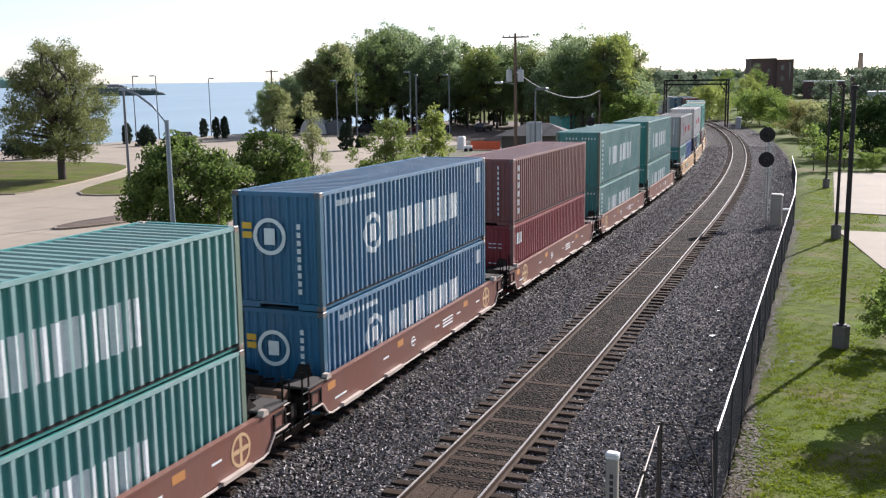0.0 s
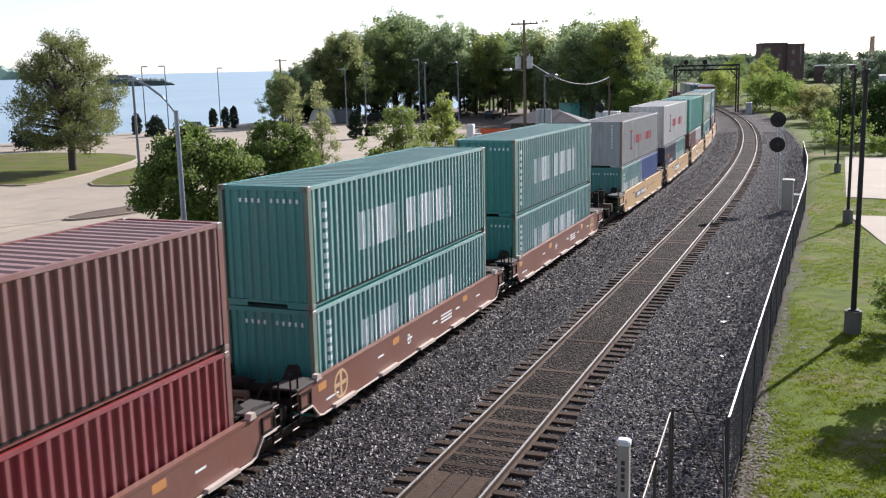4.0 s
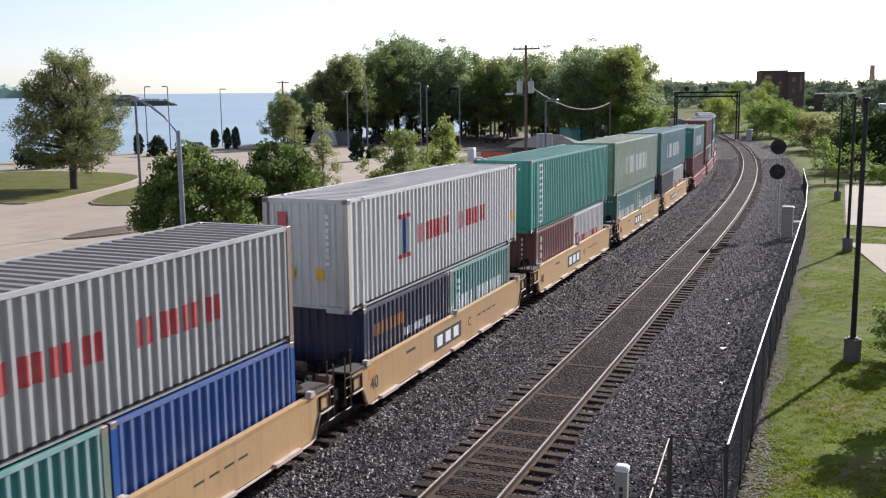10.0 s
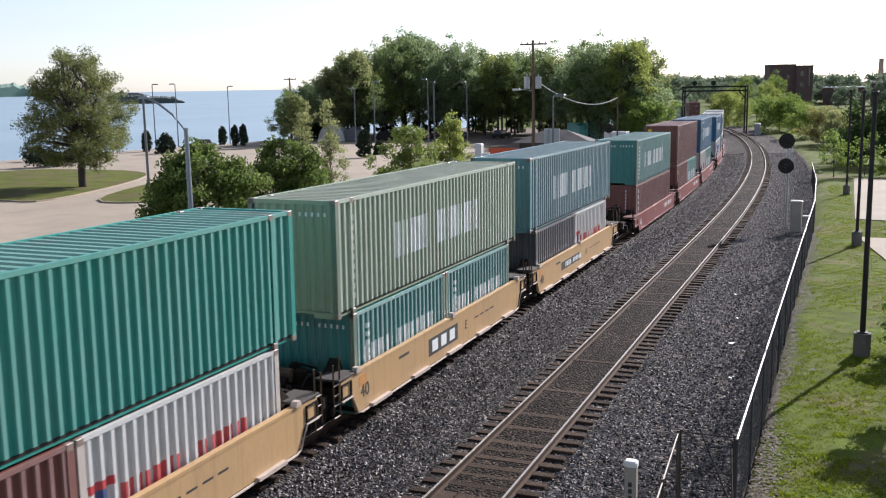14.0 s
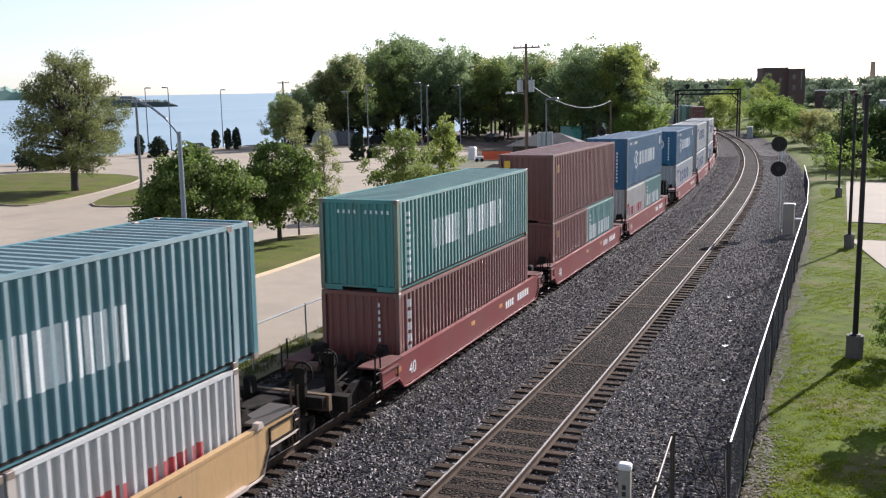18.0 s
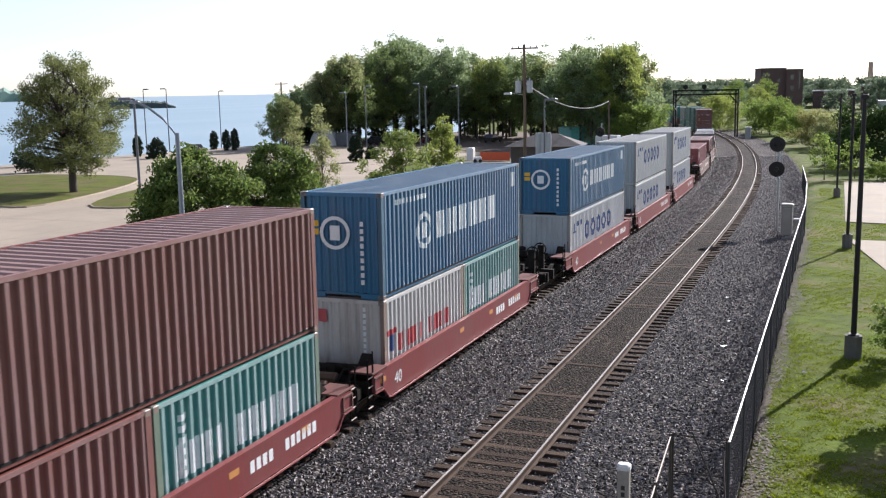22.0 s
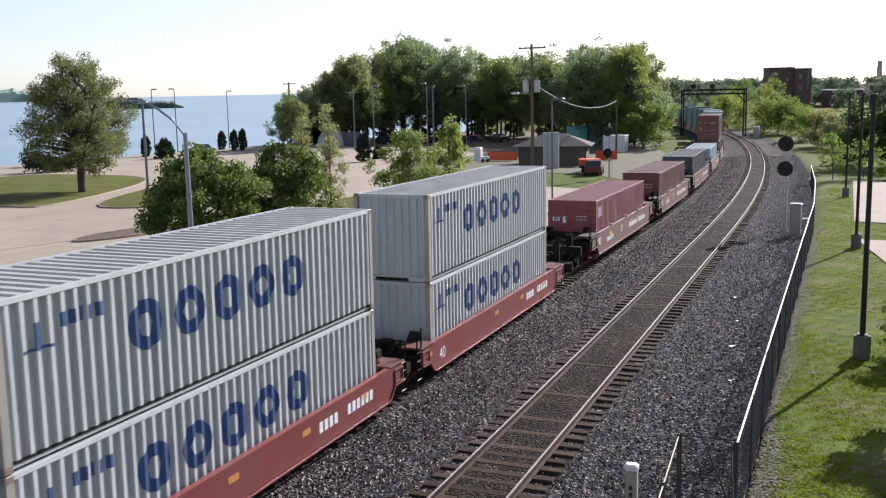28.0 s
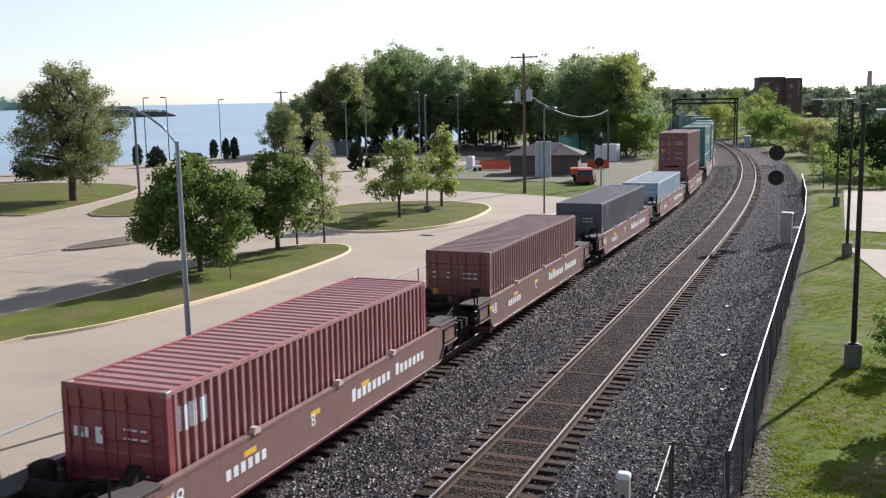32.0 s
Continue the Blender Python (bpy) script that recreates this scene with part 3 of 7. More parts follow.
def crown_tree(seed, env, clumps, leaves, size, spread, trunk_r, fork, leaf, limbs=12, shell=0.5, forks=1, flat=0.8):
    """A tree whose crown fills an envelope of (height, radius): limbs rise to clumps of leaves with gaps between them."""
    rng = np.random.default_rng(seed)
    ez, er = np.array([e[0] for e in env]), np.array([e[1] for e in env])
    top = ez[-1]
    sh, cs = Shape(), []
    lob = rng.uniform(0, 6.28, 3)
    while len(cs) < clumps:
        z = rng.uniform(ez[0], top)
        r = float(np.interp(z, ez, er))
        if rng.random() > r / er.max() + 0.12:
            continue
        a = rng.uniform(0, 6.28)
        q = r * (1 - (1 - rng.random() ** 0.5) * (1 - shell * 0.5)) * (1 + 0.13 * math.sin(2 * a + lob[0]) + 0.1 * math.sin(3 * a + lob[1] + z) + rng.normal(0, 0.07))
        cs.append((q * math.cos(a), q * math.sin(a), z + rng.normal(0, 0.03) * top))
    stems = [Vector((0, 0, fork))]
    sh.tube([(0, 0, -0.3), (0, 0, 0.15), (0, 0, fork)], trunk_r * 1.25, 8, trunk_r * 0.9)
    mains = []
    for i in range(forks):
        a = lob[2] + 6.28 * i / forks
        k = 0.0 if forks == 1 else 0.22
        p = Vector((math.cos(a) * k * er.max(), math.sin(a) * k * er.max(), fork + (top - fork) * 0.4))
        q = Vector((math.cos(a) * k * 1.3 * er.max(), math.sin(a) * k * 1.3 * er.max(), top * 0.93))
        sh.tube([stems[0], p, q], trunk_r * (0.85 if forks == 1 else 0.6), 7, trunk_r * 0.12)
        mains.append((stems[0], p, q))
    order = sorted(range(clumps), key=lambda i: cs[i][2])
    for j, i in enumerate(order):
        e = Vector(cs[i])
        s, p, q = mains[j % forks]
        h = max(0.0, min(1.0, (e.z - fork * 0.8) / max(0.5, top - fork))) * 0.75
        a = s.lerp(p, h * 2) if h < 0.5 else p.lerp(q, h * 2 - 1)
        mid = a.lerp(e, 0.55) + Vector((rng.normal(0, 0.06), rng.normal(0, 0.06), 0.05)) * (e - a).length
        big = j % max(1, clumps // limbs) == 0
        sh.tube([a, mid, e], trunk_r * (0.32 if big else 0.11), 5 if big else 3, trunk_r * 0.03)
        if big:
            cs.append(tuple(mid.lerp(e, 0.4)))
    p, f = leaf_cloud(rng, cs, leaves, spread, size, flat)
    crown = bpy.data.meshes.new("crown")
    crown.from_pydata(p, [], f)
    crown.materials.append(leaf)
    return sh.mesh("trunk", M_BARK, True), crown


def plant(name, meshes, x, y, label, category="tree", scale=1.0, turn=0.0, z=None, group="", leaf=None, zs=1.0):
    t = thing(name, label, category, pose(x, y, ground_z(x, y) if z is None else z, 0, 0, turn), group=group)
    for nm, me in zip(("trunk", "crown"), meshes):
        if me is None:
            continue
        o = part(nm, me, leaf if nm == "crown" and leaf else me.materials[0], t)
        o.scale = (scale, scale, scale * zs)
    return t


M_BALLAST_PIECE = leaf_mat("ballast_piece", (0.02, 0.018, 0.017), (0.37, 0.335, 0.325), 0.0, 0.08)
M_CRIB = stone_mat("crib_stone", ((0.005, 0.0037, 0.0029), (0.02, 0.0146, 0.011), (0.105, 0.076, 0.056)), 0.075, 1.0)

# ---- the train ----
SPEED, GAIN = 8.13, 0.00276
TILT = 0.1


def run(t):
    """Metres that the train has run since the sixteenth second."""
    return SPEED * (t - 16) + GAIN * (t - 16) ** 2


def train_pose(u, t):
    """Pose of a wagon unit whose middle stands u metres along the train."""
    s = u - run(t)
    h = 7.6
    ax, ay, _ = line(s - h, -SPACING)
    bx, by, _ = line(s + h, -SPACING)
    turn = math.degrees(math.atan2(-(bx - ax), by - ay))
    pitch = math.degrees(math.atan2(gz(s + h) - gz(s - h), 2 * h))
    return pose((ax + bx) / 2, (ay + by) / 2, (gz(s - h) + gz(s + h)) / 2, 0, 0, turn) @ pose(0, 0, 0, pitch, TILT, 0)


MOVING = []          # (thing, middle of its wagon, place on the wagon)


def board(ob, u, m):
    MOVING.append((ob, u, m))
    ob.matrix_basis = train_pose(u, 0.0) @ m
    return ob


CW = 1.219                      # half the width of a container
PITCH, DEPTH = 0.278, 0.054      # corrugation of the sides


def wave(d, pitch, depth):
    """Depth of a trapezoid corrugation at d metres along it: 0 outside, -depth inside."""
    q = (d / pitch) % 1.0
    if q < 0.29:
        return 0.0
    if q < 0.47:
        return -depth * (q - 0.29) / 0.18
    if q < 0.82:
        return -depth
    return -depth * (1 - (q - 0.82) / 0.18)


def knots(a, b, pitch):
    """Places between a and b where the corrugation bends."""
    ks = [a, b]
    i = math.floor(a / pitch)
    while i * pitch < b:
        ks += [i * pitch + q * pitch for q in (0.0, 0.29, 0.47, 0.82) if a < i * pitch + q * pitch < b]
        i += 1
    return sorted(set(round(k, 4) for k in ks))


def corrugated(a, b, z0, z1, pitch, depth, thick, put):
    """A corrugated sheet with thickness; put(d, w, z) places along, outward and up."""
    ks = knots(a, b, pitch)
    sh, n = Shape(), len(ks)
    for k in ks:
        w = wave(k, pitch, depth)
        sh.v += [put(k, w, z0), put(k, w, z1), put(k, w - thick, z0), put(k, w - thick, z1)]
    for i in range(n - 1):
        p, q = 4 * i, 4 * i + 4
        sh.f += [(p, q, q + 1, p + 1), (p + 2, p + 3, q + 3, q + 2), (p + 1, q + 1, q + 3, p + 3), (p, p + 2, q + 2, q)]
    sh.f += [(0, 1, 3, 2), (4 * n - 4, 4 * n - 2, 4 * n - 1, 4 * n - 3)]
    return sh


CONT = {}


def container_meshes(length, height):
    """Shared meshes of a box of this size; its middle at y = 0, its floor at z = 0, its end at -y."""
    key = (length, height)
    if key in CONT:
        return CONT[key]
    h, L = height, length / 2
    m = {}
    inset = 0.035
    for nm, sgn in (("side_right", 1), ("side_left", -1)):
        m[nm] = corrugated(-L + 0.13, L - 0.13, 0.15, h - 0.09, PITCH, DEPTH, 0.012, lambda d, w, z, s=sgn: (s * (CW - 0.012 + w), d, z)).mesh("side_panel", C_GREEN)
    m["roof"] = corrugated(-L + 0.1, L - 0.1, -CW + 0.06, CW - 0.06, 0.34, 0.03, 0.01, lambda d, w, z: (z, d, h - 0.012 + w)).mesh("roof_panel", C_GREEN)
    m["end"] = corrugated(-CW + 0.14, CW - 0.14, 0.16, h - 0.1, 0.25, 0.045, 0.012, lambda d, w, z: (d, -L + 0.02 - w, z)).mesh("end_wall", C_GREEN)
    fr = Shape()
    post = 0.16
    ends = [L] if length < 13 else [L, 6.096]
    for sx in (-1, 1):
        x0, x1 = sorted((sx * (CW - 0.11), sx * CW))
        fr.box(*sorted((sx * (CW - 0.13), sx * (CW - 0.062))), -L + 0.02, L - 0.02, 0.02, 0.155).box(x0 + 0.02, x1 - 0.004, -L, L, h - 0.085, h)
        for sy in (-1, 1):
            for e in ends:
                if e != L:
                    y0, y1 = sorted((sy * e, sy * (e - 0.1)))
                    fr.box(x0 - 0.002, x1 + 0.002, y0, y1, 0.0, h + 0.002)
    for sy in (-1, 1):
        y0, y1 = sorted((sy * L, sy * (L - 0.1)))
        fr.box(-CW, -0.55, y0, y1, 0.0, 0.15).box(0.55, CW, y0, y1, 0.0, 0.15).box(-0.55, 0.55, y0, y1, 0.1, 0.16).box(-CW, CW, y0, y1, h - 0.11, h)
    m["frame"] = fr.mesh("frame", C_GREEN)
    m["post"] = Shape().box(-0.057, 0.057, -post / 2, post / 2, 0.1, h - 0.1).box(-0.057, -0.02, -post / 2 - 0.012, -post / 2, 0.12, h - 0.12).mesh("corner_post", C_FRAME)
    cc = Shape()
    cc.bevelbox(-0.089, 0.089, -0.084, 0.084, -0.062, 0.062, 0.012)
    m["casting"] = cc.mesh("corner_casting", C_FRAME)
    fl = Shape().box(-CW + 0.05, CW - 0.05, -L + 0.05, L - 0.05, 0.08, 0.14)
    m["floor"] = fl.mesh("underfloor", M_BLACK)
    dr = Shape()
    zs = [0.16] + [0.3 + (h - 0.6) * k / 4 + d for k in range(5) for d in (-0.2, -0.16, 0.16, 0.2)] + [h - 0.11]
    zs = [z for z in zs if 0.16 <= z <= h - 0.11]
    ds = [-L + 0.03] + [-L + 0.03 + (0.0, 0.025, 0.025, 0.0)[k % 4] for k in range(len(zs) - 2)] + [-L + 0.03]
    for z, d in zip(zs, ds):
        dr.v += [(0.012, d, z), (CW - 0.1, d, z), (0.012, d + 0.03, z), (CW - 0.1, d + 0.03, z)]
    for i in range(len(zs) - 1):
        p, q = 4 * i, 4 * i + 4
        dr.f += [(p, p + 1, q + 1, q), (p + 2, q + 2, q + 3, p + 3), (p, q, q + 2, p + 2), (p + 1, p + 3, q + 3, q + 1)]
    dr.f += [(0, 2, 3, 1), (4 * len(zs) - 4, 4 * len(zs) - 3, 4 * len(zs) - 1, 4 * len(zs) - 2)]
    m["door"] = dr.mesh("door", C_GREEN)
    br = Shape().tube([(0, 0, 0.08), (0, 0, h - 0.05)], 0.02, 6)
    for z in (0.35, 0.9, h - 0.9, h - 0.35):
        br.box(-0.045, 0.045, -0.025, 0.03, z - 0.04, z + 0.04)
    br.box(-0.02, 0.32, -0.05, -0.02, 1.0, 1.05)
    m["bar"] = br.mesh("locking_bar", M_GALV)
    CONT[key] = m
    return m


def decal(y0, y1, z0, z1, x=None):
    """A painted bar on the corrugated right side, following its folds."""
    sh, ks = Shape(), knots(y0, y1, PITCH)
    for k in ks:
        w = CW - 0.012 + wave(k, PITCH, DEPTH) + 0.003
        sh.v += [(w, k, z0), (w, k, z1)]
    sh.f = [(2 * i, 2 * i + 2, 2 * i + 3, 2 * i + 1) for i in range(len(ks) - 1)]
    return sh


def merge(shapes):
    out = Shape()
    for s in shapes:
        out.add(s.v, s.f)
    return out


def word(y, z, h, w, gap, count, skip=()):
    """A painted brand word as plain upright bars, a pair for each letter's width."""
    out = []
    for i in range(count):
        if i in skip:
            continue
        a = y + i * (w + gap)
        out.append(merge([decal(a, a + w * 0.41, z, z + h), decal(a + w * 0.55, a + w * 0.96, z, z + h)]))
    return out


def bars(name, shapes, material, parent, label):
    """Each painted bar as a part of its own."""
    for sh in shapes:
        part(name, sh, material, parent, label)


def oval_decal(y, z, ry, rz, iy, iz, lift=0.004):
    """An oval ring painted over the folds of the side."""
    sh = Shape()
    ks = sorted(set(knots(y - ry, y + ry, PITCH) + [round(y - ry + 2 * ry * i / 14, 4) for i in range(15)]))
    rows = []
    for k in ks:
        d = min(1.0, abs(k - y) / ry)
        o = rz * math.sqrt(1 - d * d)
        e = abs(k - y) / iy
        rows.append((CW - 0.012 + wave(k, PITCH, DEPTH) + lift, k, o, iz * math.sqrt(1 - e * e) if e < 1 else 0.0))
    for (xa, ka, oa, ia), (xb, kb, ob, ib) in zip(rows, rows[1:]):
        sh.add([(xa, ka, z + ia), (xb, kb, z + ib), (xb, kb, z + ob + 0.002), (xa, ka, z + oa + 0.002)], [(0, 1, 2, 3)])
        sh.add([(xa, ka, z - oa - 0.002), (xb, kb, z - ob - 0.002), (xb, kb, z - ib), (xa, ka, z - ia)], [(0, 1, 2, 3)])
    return sh


def ring_decal(y, z, r, inner):
    return oval_decal(y, z, r, r, inner, inner)


def codes(name, shape, material, parent, label):
    return tagged(part(name, shape, material, parent, label), kind="stuff")


def marks(c, style, L, h, paint_mat):
    """Painted marks of a container, by its style."""
    wht, red, blu = M_LETTER, M_LETTER_RED, M_LETTER_BLUE
    k = L / 2
    if style == "green":
        if L > 8:
            bars("painted_bar", word(-3.45, h * 0.335, h * 0.34, 0.37, 0.11, 5) + word(-0.55, h * 0.335, h * 0.34, 0.34, 0.105, 8), wht, c, "white painted brand word")
        else:
            bars("painted_bar", word(-2.45, h * 0.37, h * 0.26, 0.25, 0.08, 14, (5,)), wht, c, "white painted brand word")
        codes("side_code", merge([decal(-k + 0.75, -k + 1.0, h * (0.12 + 0.085 * i), h * (0.17 + 0.085 * i)) for i in range(9)]), wht, c, "white code marks")
        codes("end_code", merge([Shape().box(-0.62 + 0.17 * i, -0.56 + 0.17 * i, -k - 0.028, -k - 0.024, h - 0.39, h - 0.29) for i in range(10) if i != 4]), wht, c, "white code marks")
    elif style == "blue":
        bars("painted_bar", word(-2.2, h * 0.4, h * 0.28, 0.75, 0.21, 6), wht, c, "white painted brand word")
        part("ring_emblem", merge([ring_decal(-3.12, h * 0.53, 0.55, 0.4), decal(-3.12 - 0.2, -3.12 + 0.2, h * 0.45, h * 0.61)]), wht, c, "white ring emblem")
        part("end_emblem", merge([Shape().disc((-0.18, -k - 0.03, h * 0.62), 0.46, "y", 0.006, 24, 0.36), Shape().box(-0.33, -0.03, -k - 0.033, -k - 0.028, h * 0.55, h * 0.69)]), wht, c, "white ring emblem")
        codes("side_code", merge([decal(-k + 0.9 + 0.26 * i, -k + 1.1 + 0.26 * i, h - 0.42, h - 0.27) for i in range(9)] + [decal(k - 0.85 + 0.2 * i, k - 0.72 + 0.2 * i, h * 0.72, h * 0.9) for i in range(2)]), wht, c, "small white code marks")
        codes("end_code", merge([Shape().box(0.58, 0.68, -k - 0.029, -k - 0.024, 0.4 + 0.2 * i, 0.53 + 0.2 * i) for i in range(9)]), wht, c, "white code marks in a column")
        codes("yellow_label", merge([Shape().box(-0.95, -0.68, -k - 0.029, -k - 0.024, h * z, h * z + 0.16) for z in (0.6, 0.68)]), M_LETTER_YELLOW, c, "yellow warning labels")
    elif style in ("red_on_grey", "red_on_white"):
        if L > 8:
            bars("painted_bar", word(-2.5, h * 0.42, h * 0.19, 0.5, 0.17, 9, (4,)), red, c, "red painted brand word")
            part("emblem_bar", decal(-3.85, -3.0, h * 0.71, h * 0.75), red, c, "red bar of an emblem")
            part("emblem_bar", decal(-3.85, -3.0, h * 0.32, h * 0.36), red, c, "red bar of an emblem")
            part("emblem_stem", decal(-3.6, -3.25, h * 0.36, h * 0.71), blu, c, "blue emblem stem")
        else:
            bars("painted_bar", word(-2.03, h * 0.38, h * 0.19, 0.34, 0.09, 9, (4,)), red, c, "red painted brand word")
            part("emblem_bar", decal(-2.86, -2.2, h * 0.6, h * 0.66), red, c, "red bar of an emblem")
            part("emblem_stem", decal(-2.7, -2.36, h * 0.42, h * 0.6), blu, c, "blue emblem stem")
        part("end_label", Shape().box(-0.78, -0.52, -k - 0.029, -k - 0.024, h * 0.74, h * 0.88), wht if style == "red_on_grey" else red, c, "small end emblem")
        if L > 13:
            part("yellow_label", decal(k - 0.62, k - 0.3, h * 0.3, h * 0.42), M_LETTER_YELLOW, c, "yellow label")
            for x in (-0.55, 0.3):
                part("yellow_label", Shape().box(x, x + 0.22, -k - 0.03, -k - 0.024, h * 0.29, h * 0.39), M_LETTER_YELLOW, c, "yellow label")
        codes("end_code", merge([Shape().box(0.6, 0.68, -k - 0.029, -k - 0.024, h * 0.42 + 0.17 * i, h * 0.42 + 0.11 + 0.17 * i) for i in range(8)]), wht, c, "code marks")
    elif style == "ovals":
        bars("painted_oval", [ring_like(-3.2 + 1.23 * i, h * 0.42, h * 0.35, 0.92) for i in range(5)], blu, c, "dark blue painted brand word")
        codes("emblem", merge([decal(-5.55, -4.9, h * 0.65, h * 0.67), decal(-5.3, -5.2, h * 0.67, h * 0.82)] + [decal(-4.75 + 0.2 * i, -4.62 + 0.2 * i, h * 0.75, h * 0.84) for i in range(5)]), blu, c, "blue emblem and code bars")
    elif style == "teal":
        part("white_panel", decal(-k + 1.15, -k + 1.7, h * 0.1, h * 0.93), wht, c, "white upright panel")
        for i in range(9):
            d = decal(-k + 1.27, -k + 1.58, h * (0.13 + 0.088 * i), h * (0.185 + 0.088 * i))
            part("panel_mark", Shape().add([(p[0] + 0.003, p[1], p[2]) for p in d.v], d.f), C_TEAL, c, "green mark on the panel")
        part("yellow_label", Shape().box(-0.52, -0.3, -k - 0.029, -k - 0.024, h * 0.22, h * 0.36), M_LETTER_YELLOW, c, "yellow label")
        part("size_number", glyph("45", 0.52, M_LETTER), None, c, "white number 45", m=pose(-0.42, -k - 0.03, h * 0.64) @ pose(0, 0, 0, 90, 0, 0))
        codes("end_code", merge([Shape().box(-0.75 + 0.16 * i, -0.69 + 0.16 * i, -k - 0.028, -k - 0.024, h - 0.38, h - 0.29) for i in range(10) if i != 4]), wht, c, "white code marks")
    elif style == "bars":
        bars("painted_bar", word(-k + 0.38, h * 0.7, h * 0.17, 0.27, 0.07, 3), wht, c, "white painted brand word")
        codes("end_code", merge([Shape().box(-0.98 + 0.13 * i, -0.89 + 0.13 * i, -k - 0.006, -k - 0.001, h * 0.64, h * 0.71) for i in range(3)] + [Shape().box(-0.46, -0.28, -k - 0.006, -k - 0.001, h * 0.61, h * 0.72)] + [Shape().box(x, x + 0.14, -k - 0.006, -k - 0.001, h * z, h * z + 0.035) for x in (0.2, 0.38, 0.6) for z in (0.72, 0.66, 0.42, 0.34, 0.24)]), wht, c, "white code marks")
    elif style == "doors":
        codes("end_code", merge([Shape().box(x, x + 0.14, -k - 0.006, -k - 0.001, h * z, h * z + 0.04) for x in (0.2, 0.38, 0.6, -0.95, -0.4) for z in (0.72, 0.66, 0.4, 0.24)]), wht, c, "small pale code marks")
        part("yellow_label", Shape().box(-0.95, -0.75, -k - 0.006, -k - 0.001, h * 0.45, h * 0.52), M_LETTER_YELLOW, c, "yellow label")
    elif style == "yellowmark":
        codes("yellow_label", merge([Shape().box(-0.95, -0.68, -k - 0.029, -k - 0.024, h * 0.77, h * 0.91)]), M_LETTER_YELLOW, c, "yellow label")
        part("side_emblem", decal(-k + 0.78, -k + 1.08, h * 0.72, h * 0.84), M_LETTER_TAN, c, "small faded tan emblem")
    elif style == "maroon":
        codes("side_code", merge([decal(-k + 0.6, -k + 0.85, h * (0.15 + 0.13 * i), h * (0.24 + 0.13 * i)) for i in range(6)]), wht, c, "white code marks in a column")
        codes("end_code", merge([Shape().box(0.58, 0.64, -k - 0.029, -k - 0.024, h * 0.15 + 0.2 * i, h * 0.15 + 0.12 + 0.2 * i) for i in range(10)]), wht, c, "white code marks in a column")
    elif style == "navy":
        bars("painted_bar", word(-k * 0.8, h * 0.66, h * 0.13, 0.2, 0.06, 8), M_LETTER_ORANGE, c, "yellow painted brand word")
        bars("painted_bar", word(-k * 0.12, h * 0.5, h * 0.09, 0.15, 0.06, 9), wht, c, "white painted word")


def ring_like(y, z, h, w):
    """A tall rounded bar with a hollow, as large as one painted letter."""
    return oval_decal(y + w / 2, z + h / 2, w / 2, h / 2, w * 0.2, h / 2 - 0.26 * w)


def container(length, height, paint_mat, style, label, u, y, z, doors=False, frame_mat=None):
    """A corrugated freight container on the wagon at u."""
    c = thing("shipping_container", label, "container", group="containers on the train")
    m = container_meshes(length, height)
    k = length / 2
    for nm, key in (("side_panel", "side_right"), ("side_panel", "side_left"), ("roof_panel", "roof")):
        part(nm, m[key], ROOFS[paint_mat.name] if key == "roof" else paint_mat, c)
    part("frame", m["frame"], frame_mat or paint_mat, c)
    part("underfloor", m["floor"], M_BLACK, c)
    turn = pose(0, 0, 0, 0, 0, 180)
    part("end_wall", m["end"], paint_mat, c, m=turn if doors else None)
    for side in (1, -1):
        d = part("door", m["door"], paint_mat, c, m=(Matrix.Diagonal((side, 1, 1, 1)) if doors else turn @ Matrix.Diagonal((side, 1, 1, 1))))
        for x in (0.28, 0.82):
            part("locking_bar", m["bar"], paint_mat, d, "painted locking bar", m=pose(x, -k + 0.0, 0))
    for sx in (-1, 1):
        for e in ([k - 0.084] if length < 13 else [k - 0.084, 6.012]):
            for sy in (-1, 1):
                if e == k - 0.084:
                    part("corner_post", m["post"], POSTS.get(paint_mat.name, paint_mat) if frame_mat is None else frame_mat, c, m=pose(sx * (CW - 0.055), sy * (k - 0.08), 0))
                for zz in (0.06, height - 0.058):
                    part("corner_casting", m["casting"], C_FRAME if frame_mat is None else frame_mat, c, m=pose(sx * (CW - 0.085), sy * e, zz))
    marks(c, style, length, height, paint_mat)
    return board(c, u, pose(0, y, z))


POSTS = {"green_container_paint": C_FRAME_GREEN, "blue_container_paint": C_FRAME_BLUE, "pale_grey_container_paint": C_FRAME_GREY, "maroon_container_paint": C_FRAME_RED, "grey_container_paint": C_FRAME, "white_container_paint": C_FRAME_WHITE, "stained_white_container_paint": C_FRAME, "pale_green_container_paint": C_FRAME_GREEN, "red_container_paint": C_FRAME_RED}
TRUCK = {}


